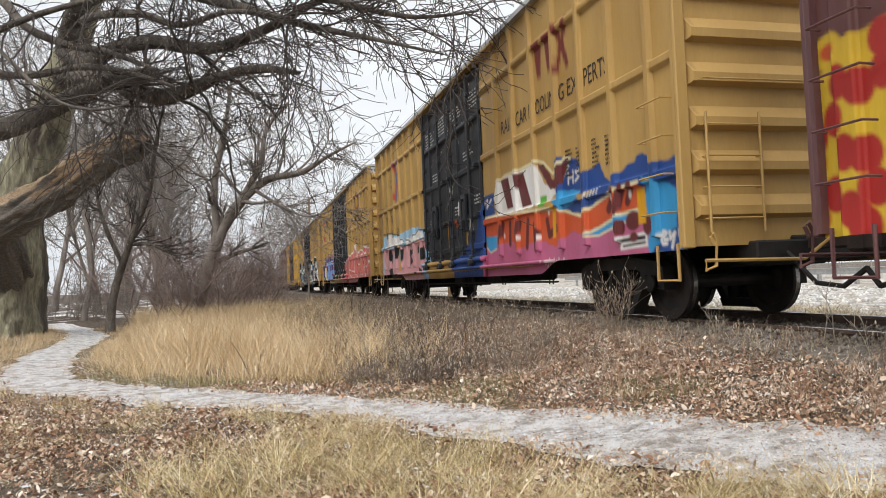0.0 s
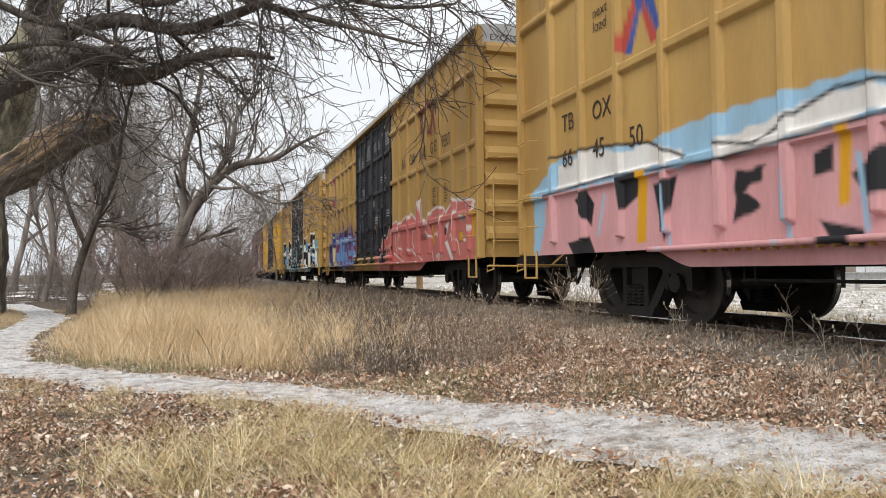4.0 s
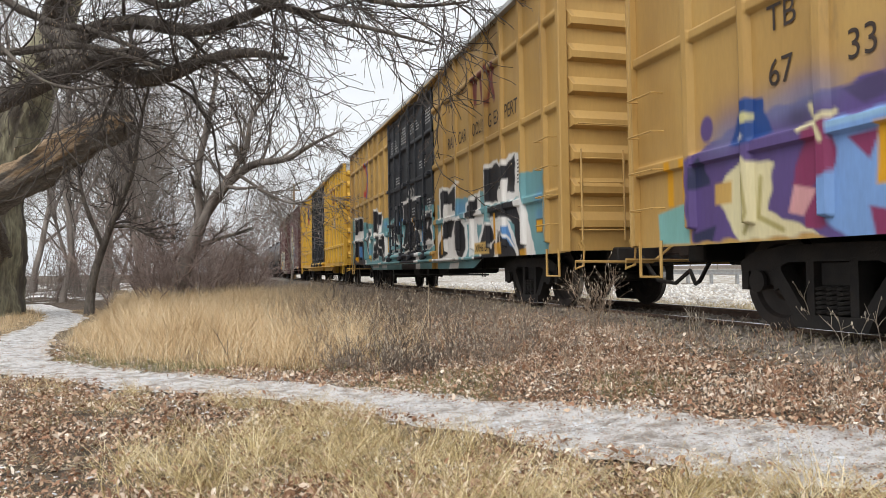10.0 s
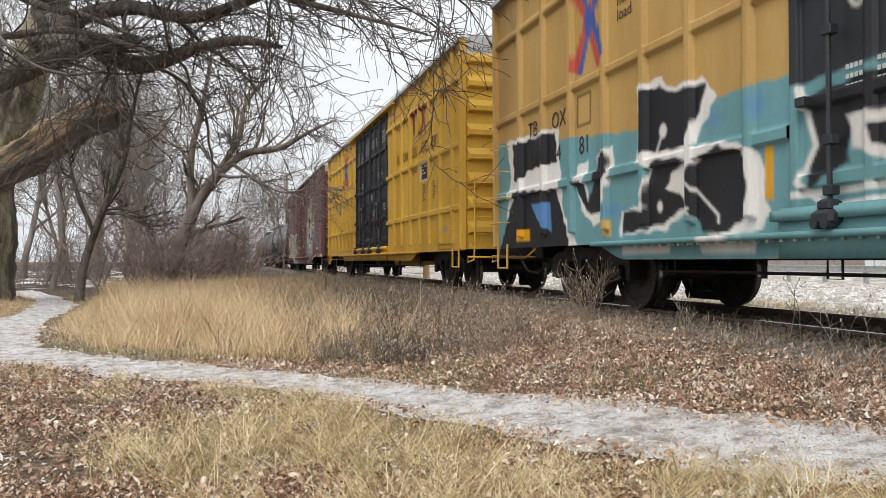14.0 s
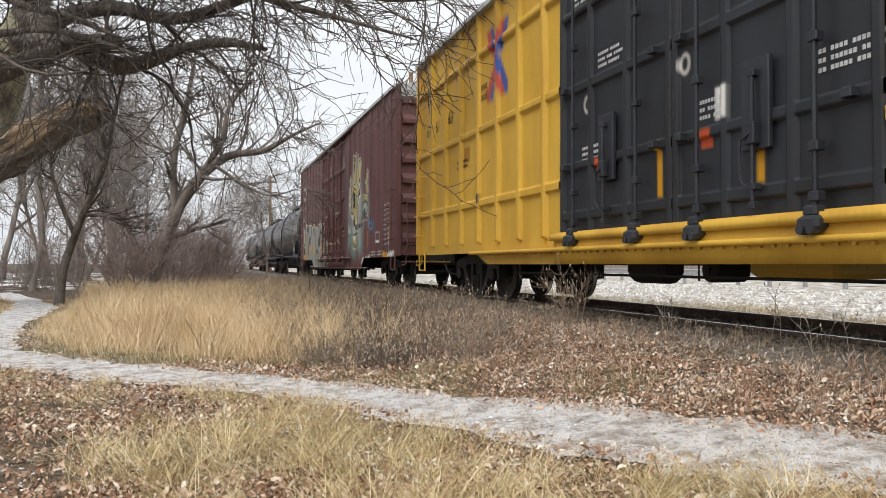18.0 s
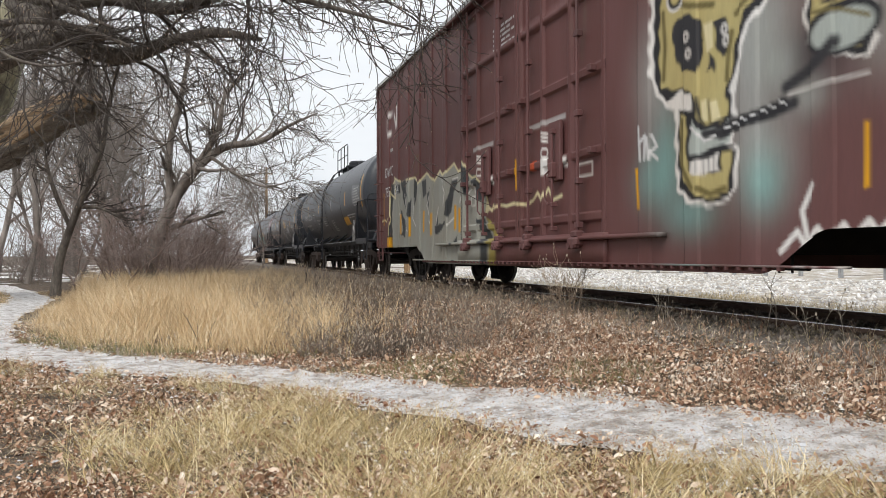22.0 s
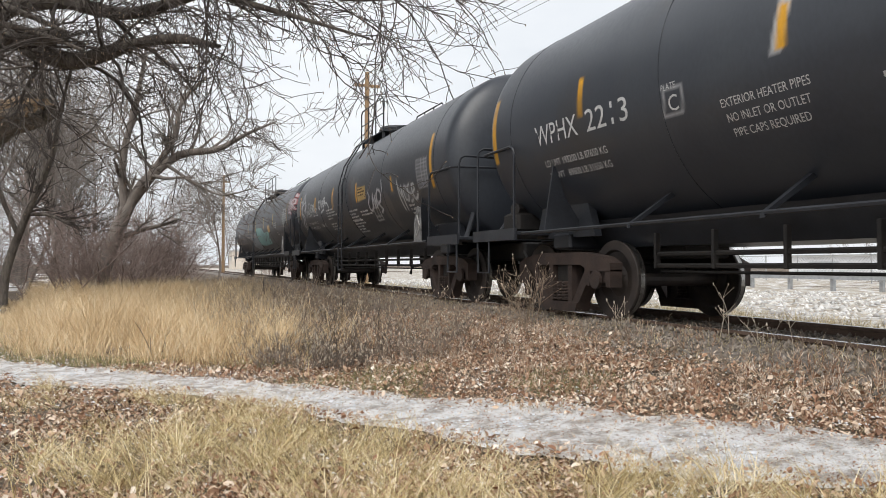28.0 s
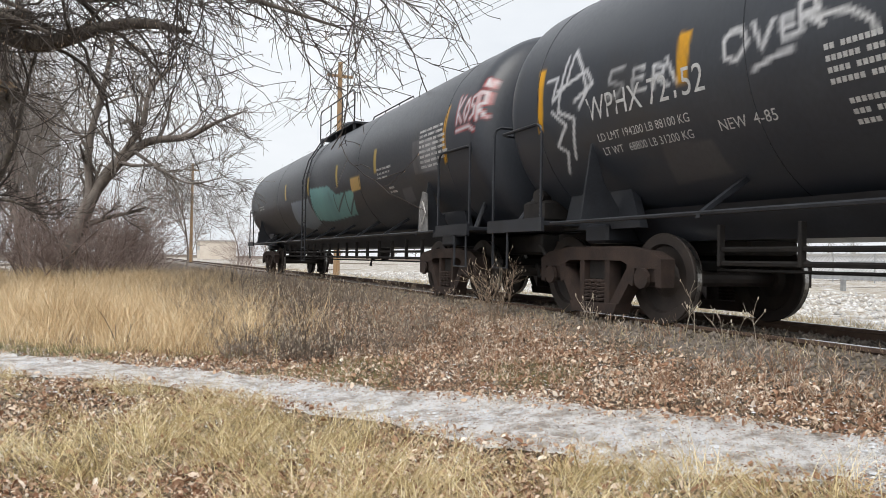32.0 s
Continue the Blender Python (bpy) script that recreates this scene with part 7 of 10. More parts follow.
    c.poly([(18.02, 1.39), (18.07, 1.39), (18.07, 2.23), (18.02, 2.23)], AMBER)


def art_maroon_door(c):
    """White stencil marks and a cream scribble on maroon doors."""
    c.poly([(12.15, 0.4), (12.15, 2.35), (12.04, 2.32), (11.83, 2.08), (11.63, 1.99), (11.41, 2.0), (11.15, 1.87), (10.87, 1.77), (10.95, 1.61), (10.82, 1.5), (11.04, 1.35), (10.6, 0.95), (10.3, 0.4)], GREYL)
    c.poly([(12.1, 2.3), (11.95, 2.24), (11.72, 1.9), (11.9, 1.66), (12.1, 1.9)], CHAR)
    c.poly([(11.72, 2.08), (11.41, 2.02), (10.90, 1.80), (10.98, 1.62), (11.2, 1.55), (11.42, 1.62), (11.5, 1.86)], CHAR)
    c.poly([(11.38, 1.27), (11.04, 1.02), (10.72, 0.4), (10.3, 0.4), (10.62, 0.9), (10.98, 1.24)], CHAR)
    c.poly([(10.96, 1.27), (10.62, 0.96), (10.31, 0.4), (9.85, 0.4), (10.2, 0.86), (10.5, 1.1)], OLIVE)
    c.poly([(10.93, 1.66), (10.82, 1.5), (10.80, 1.36), (10.98, 1.32), (10.94, 1.48)], CREAM)
    c.line([(12.15, 2.36), (12.04, 2.33), (11.83, 2.09), (11.63, 2.0), (11.41, 2.01), (11.15, 1.88), (10.87, 1.78)], 0.035, CREAM)
    c.line([(11.86, 1.72), (11.5, 1.86), (11.44, 1.7)], 0.03, WH)
    c.line([(11.66, 1.66), (11.46, 1.66), (11.46, 1.5), (11.64, 1.5), (11.66, 1.66)], 0.025, WH)
    c.line([(10.95, 1.34), (10.82, 1.42), (10.68, 1.36), (10.60, 1.45), (10.48, 1.40), (10.30, 1.43), (10.09, 1.40), (9.80, 1.42), (9.61, 1.40), (9.30, 1.37), (9.1, 1.42), (8.95, 1.52), (8.8, 1.38), (8.6, 1.55), (8.45, 1.38), (8.2, 1.42)], 0.05, CREAM)
    # long white print along the door rails
    for u0, u1 in ((11.58, 10.63), (9.3, 8.1)):
        c.poly([(u0, 2.44), (u1, 2.44), (u1, 2.51), (u0, 2.51)], WHD, 0.75)
    # notice marks, a paper and a reflective strip on each leaf
    for o in (0.0, -2.55):
        for k in range(3):
            c.line([(11.30 + o, 2.34 - k * 0.055), (11.18 + o, 2.31 - k * 0.055)], 0.03, WH)
            c.line([(11.10 + o, 2.31 - k * 0.055), (10.93 + o, 2.35 - k * 0.055)], 0.03, WH)
        c.disk(11.24 + o, 2.05, 0.075, 0.075, WH)
        c.disk(11.24 + o, 2.05, 0.045, 0.045, MAR)
        c.poly([(10.75 + o, 1.93), (10.55 + o, 1.92), (10.57 + o, 1.78), (10.73 + o, 1.8)], WH)
    c.poly([(8.77, 1.98), (8.56, 1.98), (8.56, 1.74), (8.77, 1.74)], WH)
    c.poly([(9.12, 1.98), (8.98, 1.98), (8.98, 1.84), (9.12, 1.84)], REDO)
    c.poly([(9.68, 2.08), (9.59, 2.07), (9.59, 1.61), (9.68, 1.61)], AMBER)
    c.line([(7.75, 1.78), (7.4, 1.78), (7.4, 1.62), (7.75, 1.62), (7.75, 1.78)], 0.025, WH)


def art_dots(c):
    """Yellow paint with round red dots below maroon."""
    c.poly([(17.98, 0.5), (17.98, 2.42), (18.18, 2.41), (18.34, 2.38), (18.71, 2.17), (18.98, 2.03), (19.2, 2.06), (19.2, 0.5)], YLW)
    c.disk(19.1, 1.81, 0.13, 0.15, REDD)
    c.disk(18.92, 1.94, 0.13, 0.15, REDD)
    c.disk(18.79, 1.65, 0.13, 0.15, REDD)
    c.disk(18.56, 1.77, 0.13, 0.15, REDD)
    c.disk(18.44, 1.48, 0.13, 0.15, REDD)
    c.disk(19.04, 1.34, 0.13, 0.15, REDD)
    c.disk(19.13, 1.13, 0.13, 0.15, REDD)
    c.disk(18.81, 0.98, 0.13, 0.15, REDD)
    c.disk(18.61, 1.17, 0.13, 0.15, REDD)
    c.disk(18.4, 1.03, 0.13, 0.15, REDD)
    c.disk(18.26, 1.44, 0.13, 0.15, REDD)
    c.disk(18.29, 1.97, 0.13, 0.15, REDD)
    c.disk(18.08, 2.04, 0.13, 0.15, REDD)
    c.disk(18.08, 2.29, 0.13, 0.15, REDD)
    c.disk(18.2, 1.18, 0.13, 0.15, REDD)
    c.disk(18.3, 0.89, 0.13, 0.15, REDD)
    c.disk(19.16, 1.55, 0.13, 0.15, REDD)
    c.disk(18.83, 1.45, 0.13, 0.15, REDD)
    c.disk(18.48, 2.04, 0.13, 0.15, REDD)
    c.disk(18.58, 2.32, 0.2, 0.15, YLW)
    c.disk(18.58, 2.32, 0.1, 0.07, REDO)
    c.disk(18.93, 1.9, 0.2, 0.1, YLW)


def art_tank_plain(c):
    """Yellow reflective strips and dark lines."""
    c.poly([(0.36, 3.09), (0.24, 3.08), (0.24, 2.1), (0.36, 2.09)], AMBER)
    c.poly([(2.94, 2.75), (2.83, 2.74), (2.88, 2.29), (3.01, 2.28)], AMBER)
    c.poly([(5.64, 2.75), (5.55, 2.74), (5.65, 2.29), (5.77, 2.29)], WHD)
    c.poly([(8.71, 2.77), (8.58, 2.75), (8.7, 2.33), (8.82, 2.33)], WHD)
    c.poly([(3.77, 1.91), (2.9, 1.93), (2.98, 1.63), (3.85, 1.61)], AMBER)
    c.poly([(1.74, 2.87), (0.53, 2.78), (0.52, 2.27), (1.67, 2.25)], GREY, 0.5)
    c.line([(2.04, 1.55), (1.67, 1.72), (1.64, 1.48), (2.22, 1.2), (2.04, 1.55)], 0.025, WHD)
    c.poly([(11.70, 2.82), (11.60, 2.80), (11.62, 2.36), (11.72, 2.37)], AMBER)
    c.poly([(8.71, 2.72), (8.62, 2.69), (8.66, 2.35), (8.76, 2.35)], AMBER)
    c.poly([(14.04, 3.03), (13.92, 3.02), (13.92, 2.1), (14.04, 2.09)], AMBER)
    c.line([(10.16, 2.35), (9.9, 2.33), (9.93, 2.08), (10.2, 2.08), (10.16, 2.35)], 0.02, WHD)


def art_tank_white(c):
    """White sprayed tags, patches of lighter grey and yellow strips."""
    c.line([(4.96, 2.34), (4.87, 2.22), (5.06, 2.07), (5.08, 1.93), (4.95, 1.87), (4.77, 1.96), (4.66, 2.17), (4.57, 2.25)], 0.05, WHS, soft=True)
    c.line([(4.72, 2), (4.59, 2.18), (4.57, 1.92), (4.45, 2.2), (4.44, 1.92), (4.32, 2.22), (4.32, 1.98)], 0.05, WHS, soft=True)
    c.line([(4.33, 2.17), (4.18, 2.32), (4, 2.28), (3.97, 2.19), (4.09, 2.05), (4.28, 2.02), (4.17, 1.9), (4.1, 1.86), (4.28, 1.79)], 0.05, WHS, soft=True)
    c.line([(3.81, 2.48), (3.81, 2.24), (3.93, 1.95), (3.78, 2.14), (3.64, 2.17), (3.63, 2.06), (3.72, 1.97), (3.84, 2.02), (3.64, 2.08)], 0.05, WHS, soft=True)
    c.line([(4.81, 1.94), (4.42, 1.93), (4.44, 1.62), (4.88, 1.61), (4.81, 1.94)], 0.035, WHD)
    c.line([(4.6, 1.92), (4.64, 1.62)], 0.025, WHD)
    c.line([(4.84, 1.72), (4.43, 1.72)], 0.03, WHD)
    c.disk(3.7, 1.8, 0.35, 0.45, PATCH)
    c.poly([(3.2, 2.52), (2.89, 2.42), (2.97, 2.1), (3.27, 2.1)], PATCH)
    c.poly([(3.16, 2.51), (3.06, 2.47), (3.05, 2.18), (3.15, 2.18)], AMBER)
    c.poly([(6.01, 2.64), (5.9, 2.64), (5.97, 2.18), (6.08, 2.18)], AMBER)
    c.poly([(5.88, 2.52), (5.14, 2.5), (5.17, 2.2), (5.91, 2.18)], AMBERP)
    fine_print(c, 5.82, 2.46, 0.5, 0.07, 3, INKC)
    c.poly([(8.61, 2.67), (8.53, 2.67), (8.61, 2.18), (8.69, 2.18)], AMBER)
    c.poly([(6.8, 2.59), (6.18, 2.83), (6.09, 2.26), (6.29, 2.21)], PATCH, 0.7)
    c.poly([(0.78, 3.02), (0.66, 3.01), (0.66, 2.03), (0.78, 2.02)], AMBER)
    # a table of small print in a white frame
    c.poly([(1.50, 2.62), (0.92, 2.60), (0.92, 2.07), (1.50, 2.09)], GREY, 0.25)
    for k in range(8):
        c.line([(1.50, 2.61 - k * 0.074), (0.92, 2.59 - k * 0.074)], 0.022, WHD, 0.8)
    for u in (1.50, 1.22, 1.05, 0.92):
        c.line([(u, 2.61), (u, 2.08)], 0.022, WHD, 0.8)
    # a sprayed tag on a pale patch
    c.disk(2.25, 2.06, 0.42, 0.20, GREY, 0.45)
    c.disk(1.75, 2.03, 0.30, 0.10, PATCH)
    for row in ([(2.74, 2.38), (2.72, 2.05), (2.68, 1.73)], [(2.74, 2.34), (2.58, 2.02), (2.50, 2.24), (2.54, 1.72)], [(2.30, 2.22), (2.42, 2.12), (2.40, 1.94), (2.26, 1.90), (2.16, 2.02), (2.20, 2.18), (2.30, 2.22)],
                [(2.02, 2.22), (2.14, 2.18), (2.14, 2.07), (2.00, 2.02), (2.00, 1.90), (2.14, 1.87)], [(1.92, 2.04), (1.76, 2.10), (1.76, 2.20), (1.88, 2.20), (1.93, 2.04), (1.86, 1.90), (1.72, 1.92), (1.62, 2.02)]):
        c.line(row, 0.045, WHS, 0.9)
    c.poly([(6.75, 2.75), (6.45, 2.9), (6.5, 2.1), (6.7, 2.05)], (0.07, 0.055, 0.05), 0.8)
    c.line([(13.23, 2.74), (13.01, 2.74), (13.11, 2.48), (12.82, 2.62), (12.71, 3), (12.53, 2.76), (12.41, 2.48), (12.59, 2.32)], 0.04, WHS, soft=True)
    c.line([(12.84, 2.95), (13, 2.34), (12.7, 2.22), (12.88, 1.77)], 0.04, WHS, soft=True)
    c.line([(13.01, 2.58), (12.43, 2.7), (12.31, 2.53), (12.66, 2.41)], 0.04, WHS, soft=True)
    c.line([(13.13, 2.36), (12.88, 2.17), (13.14, 1.96), (12.98, 1.86), (13.14, 1.61)], 0.04, WHS, soft=True)
    c.line([(11.77, 2.58), (11.98, 2.58), (12.02, 2.48), (11.8, 2.41), (11.9, 2.32), (12.07, 2.33)], 0.04, WHS, soft=True)
    c.line([(11.45, 2.51), (11.61, 2.53), (11.66, 2.32), (11.47, 2.3)], 0.04, WHS, soft=True)
    c.line([(11.64, 2.43), (11.48, 2.42)], 0.04, WHS, soft=True)
    c.line([(11.35, 2.28), (11.32, 2.49), (11.17, 2.46), (11.2, 2.39), (11.33, 2.39), (11.14, 2.27)], 0.04, WHS, soft=True)
    c.line([(11.14, 2.52), (11.03, 2.27), (10.89, 2.5)], 0.04, WHS, soft=True)
    c.line([(10.29, 2.56), (10.43, 2.5), (10.44, 2.35), (10.31, 2.3), (10.18, 2.42), (10.24, 2.54), (10.37, 2.54)], 0.04, WHS, soft=True)
    c.line([(10.12, 2.55), (10.04, 2.33), (9.92, 2.53)], 0.04, WHS, soft=True)
    c.line([(9.73, 2.51), (9.85, 2.51), (9.84, 2.35), (9.71, 2.36)], 0.04, WHS, soft=True)
    c.line([(9.85, 2.44), (9.73, 2.44)], 0.04, WHS, soft=True)
    c.line([(9.66, 2.36), (9.68, 2.58), (9.54, 2.59), (9.52, 2.49), (9.65, 2.48), (9.49, 2.37)], 0.04, WHS, soft=True)
    c.line([(9.58, 2.45), (9.27, 2.41), (9.11, 2.29), (9.09, 2.21)], 0.04, WHS, soft=True)
    c.line([(10.15, 2.19), (9.91, 2.25), (9.76, 2.26)], 0.04, WHS, soft=True)
    c.poly([(10.98, 2.71), (10.82, 2.69), (10.9, 2.25), (11.03, 2.25)], AMBER)
    c.poly([(8.54, 2.77), (8.44, 2.76), (8.47, 2.24), (8.56, 2.25)], AMBER)
    c.poly([(8.59, 2.53), (8.36, 2.64), (8.43, 2.14), (8.65, 2.17)], PATCH, 0.6)
    c.poly([(11.44, 1.75), (10.8, 1.69), (10.76, 1.31), (11.54, 1.26)], PATCH)
    c.poly([(13.47, 2.93), (13.33, 2.92), (13.33, 2.39), (13.38, 2.16), (13.48, 2.17), (13.42, 2.57)], AMBER)


def art_tank_teal(c):
    """Teal and pale blue sprayed shapes, tags and yellow strips."""
    tag = [[(0.22, 3.02), (0.21, 2.73)], [(0.10, 3.00), (0.21, 2.85), (0.09, 2.73)], [(-0.01, 2.94), (0.04, 2.82), (-0.01, 2.73), (-0.08, 2.83), (-0.04, 2.95), (-0.01, 2.94)],
           [(-0.21, 2.97), (-0.13, 2.95), (-0.13, 2.87), (-0.20, 2.85), (-0.20, 2.77), (-0.12, 2.73)], [(-0.25, 2.71), (-0.24, 2.99), (-0.33, 2.99), (-0.33, 2.88), (-0.25, 2.85), (-0.34, 2.73)],
           [(0.21, 2.65), (-0.11, 2.66), (-0.21, 2.61)], [(-0.28, 3.07), (-0.29, 3.14)], [(-0.33, 3.07), (-0.34, 3.14)]]
    for w, colour in ((0.085, REDD), (0.045, WHS)):
        for row in tag:
            c.line([(0.12 + (u - 0.21) * 1.35, 2.87 + (z - 2.87) * 1.45) for u, z in row], w, colour)
    c.poly([(11.98, 2.2), (9.83, 2.19), (9.59, 1.44), (10.88, 1.21), (12.17, 1.5)], GREYB)
    c.poly([(9.5, 2.42), (7.65, 2.35), (7.05, 2.09), (5.64, 2.11), (6.12, 1.52), (8.44, 1.44), (9.65, 1.54)], TEALL)
    c.line([(7.29, 2.11), (7.41, 1.68), (6.32, 2.1), (6.6, 1.55), (5.64, 1.99)], 0.05, INKC)
    c.poly([(0.55, 3.01), (0.48, 3.03), (0.52, 2.55), (0.53, 2.15), (0.63, 2.12), (0.63, 2.56)], AMBER)
    c.poly([(4.07, 2.79), (3.92, 2.77), (3.93, 2.31), (4.07, 2.31)], AMBERY)
    c.poly([(6.93, 2.78), (6.77, 2.76), (6.76, 2.27), (6.91, 2.27)], AMBERY)
    c.poly([(9.76, 2.75), (9.62, 2.74), (9.63, 2.27), (9.76, 2.28)], AMBERY)
    c.poly([(12.8, 2.81), (12.61, 2.8), (12.54, 2.32), (12.7, 2.33)], AMBERY)
    c.poly([(5.75, 2.36), (5.04, 2.36), (5.1, 2.07), (5.78, 2.06)], AMBERP)
    c.poly([(1.93, 2.64), (0.88, 2.58), (0.98, 2.06), (1.94, 2.08)], GREY, 0.55)
    c.poly([(2.79, 1.87), (2.3, 1.89), (2.37, 1.61), (2.9, 1.56)], GREY, 0.3)


# ---- lettering and marks ----
def logo_cross(c, u=15.85, z=3.75):
    """A plain crossed mark in red and blue."""
    red, blue = (0.50, 0.075, 0.05), (0.05, 0.10, 0.36)
    for side, p, q in ((1, red, blue), (-1, blue, red)):
        c.poly([(u + side * 0.52, z - 0.52), (u + side * 0.34, z - 0.62), (u, z - 0.02), (u + side * 0.10, z + 0.06)], p)
        c.poly([(u + side * 0.34, z - 0.62), (u + side * 0.20, z - 0.66), (u - side * 0.06, z - 0.06), (u, z - 0.02)], q)
        c.poly([(u - side * 0.50, z + 0.54), (u - side * 0.34, z + 0.62), (u, z + 0.04), (u - side * 0.08, z - 0.04)], q)
        c.poly([(u - side * 0.34, z + 0.62), (u - side * 0.20, z + 0.66), (u + side * 0.06, z + 0.08), (u, z + 0.04)], p)
    c.disk(u, z, 0.12, 0.2, blue)


def logo_bars(c, u=3.85, z=3.72):
    """A plain mark of two wedges and a cross in dull red."""
    m = (0.20, 0.035, 0.03)
    for k in range(2):
        c.poly([(u - 0.42 * k + 0.16, z + 0.62), (u - 0.42 * k - 0.16, z + 0.62), (u - 0.42 * k - 0.07, z), (u - 0.42 * k + 0.07, z)], m)
    c.line([(u - 0.72, z), (u - 1.05, z + 0.6)], 0.13, m)
    c.line([(u - 1.05, z), (u - 0.72, z + 0.6)], 0.13, m)


def clean_marks(c):
    """Stencil blocks, reflective strips and stickers on a clean side."""
    logo_bars(c)
    for u in (2.05, 5.35):
        c.poly([(u, 0.92), (u + 0.09, 0.92), (u + 0.09, 1.45), (u, 1.45)], AMBER)
    c.poly([(3.15, 2.52), (2.55, 2.52), (2.55, 2.94), (3.15, 2.94)], WH)
    c.poly([(3.13, 2.55), (2.57, 2.55), (2.57, 2.91), (3.13, 2.91)], BK)
    fine_print(c, 3.08, 2.85, 0.3, 0.08, 3, WH)
    c.poly([(1.75, 0.86), (0.75, 0.86), (0.75, 0.98), (1.75, 0.98)], BK)
    c.poly([(1.72, 0.88), (0.78, 0.88), (0.78, 0.96), (1.72, 0.96)], AMBER)
    c.poly([(4.35, 1.30), (4.15, 1.30), (4.15, 1.45), (4.35, 1.45)], WH)
    c.poly([(1.35, 1.25), (1.05, 1.25), (1.05, 1.35), (1.35, 1.35)], GREY)
    stencils(c)


def stencils(c):
    for u, z in ((2.98, 2.42), (2.62, 2.40), (2.12, 2.42), (1.74, 2.40)):
        fine_print(c, u, z, 0.12, 0.06, 7, (0.10, 0.06, 0.03))


def clean_end(c):
    logo_cross(c, 14.2, 4.0)
    for u in (12.35, 16.9):
        c.poly([(u, 0.92), (u + 0.09, 0.92), (u + 0.09, 1.45), (u, 1.45)], AMBER)
    c.poly([(15.02, 1.70), (14.93, 1.70), (14.93, 1.86), (15.02, 1.86)], BK)
    c.poly([(15.8, 2.5), (15.5, 2.5), (15.5, 2.78), (15.8, 2.78)], (0.42, 0.2, 0.02))
    fine_print(c, 16.2, 2.55, 0.4, 0.1, 2, (0.12, 0.07, 0.03))


def frame_mark(c, u, z):
    c.line([(u, z), (u - 0.36, z), (u - 0.36, z + 0.4), (u, z + 0.4), (u, z)], 0.035, (0.14, 0.08, 0.03))


def with_marks(art, logo, *more):
    def run(c):
        logo(c)
        for m in more:
            m(c)
        art(c)
    return run


def door_print(c):
    """Small white notices and stickers on the doors."""
    for u, z, w, rows in ((7.6, 4.45, 0.9, 5), (9.1, 4.4, 0.9, 4), (10.4, 4.45, 0.8, 6), (11.5, 4.3, 0.8, 5), (8.2, 3.3, 0.6, 3), (7.5, 2.3, 0.5, 3), (9.0, 2.2, 0.5, 3), (10.9, 3.2, 0.5, 3), (11.3, 2.1, 0.4, 4)):
        fine_print(c, u, z, w, 0.075, rows, (0.4, 0.41, 0.42))
    c.poly([(8.75, 2.0), (8.55, 2.0), (8.55, 2.3), (8.75, 2.3)], WH)
    c.poly([(8.95, 1.75), (8.78, 1.75), (8.78, 1.93), (8.95, 1.93)], REDO)
    c.poly([(10.75, 2.0), (10.55, 2.0), (10.55, 2.3), (10.75, 2.3)], WH)
    c.poly([(10.95, 1.75), (10.78, 1.75), (10.78, 1.93), (10.95, 1.93)], REDO)
    for u in (8.1, 9.6):
        c.poly([(u, 1.35), (u + 0.09, 1.35), (u + 0.09, 1.95), (u, 1.95)], AMBER)
    for u in (9.2, 11.2):
        c.disk(u, 2.65, 0.08, 0.11, WH)
        c.disk(u, 2.65, 0.05, 0.075, (0.016, 0.018, 0.021))


def door_blue(c):
    door_print(c)
    c.poly([(6.8, 0.85), (6.8, 2.1), (7.3, 1.9), (7.6, 1.4), (8.6, 1.1), (9.2, 0.85)], BLUE)
    c.poly([(11.95, 0.85), (11.95, 1.5), (11.5, 1.25), (11.3, 0.85)], PALEB)
    for k in range(5):
        c.line([(7.75 + k * 0.09, 1.85), (7.70 + k * 0.09, 1.55 + 0.1 * (k % 2))], 0.03, WH)


def door_salmon(c):
    door_print(c)
    c.poly([(6.8, 0.85), (6.8, 1.75), (7.0, 1.6), (7.2, 1.9), (7.5, 1.5), (7.9, 1.7), (8.3, 1.2), (8.6, 0.85)], SALM)
    c.line([(6.8, 1.75), (7.0, 1.6), (7.2, 1.9), (7.5, 1.5), (7.9, 1.7), (8.3, 1.2)], 0.05, WH)
    for k in range(6):
        c.line([(7.0 + k * 0.25, 0.9), (7.1 + k * 0.25, 1.35 - 0.05 * k)], 0.04, WH)


def door_teal(c):
    door_print(c)
    art_black_white_door(c)


def cn_marks(c):
    # a plain looped white band
    c.line([(17.2, 3.72), (17.5, 3.68), (17.7, 3.78), (17.7, 4.05), (17.5, 4.15), (17.2, 4.12), (17.0, 4.1), (16.8, 3.75), (16.65, 3.75), (16.65, 4.3)], 0.08, WH)
    fine_print(c, 17.65, 3.25, 0.75, 0.16, 1, WH)
    frame_mark(c, 15.15, 2.4)


def cn_stencils(c):
    for k in range(9):
        fine_print(c, 1.42, 2.2 - k * 0.13, 0.36, 0.09, 1, WH)
        fine_print(c, 0.90, 2.22 - k * 0.13, 0.22, 0.09, 1, WH)
    fine_print(c, 2.9, 0.98, 1.6, 0.08, 2, WH)


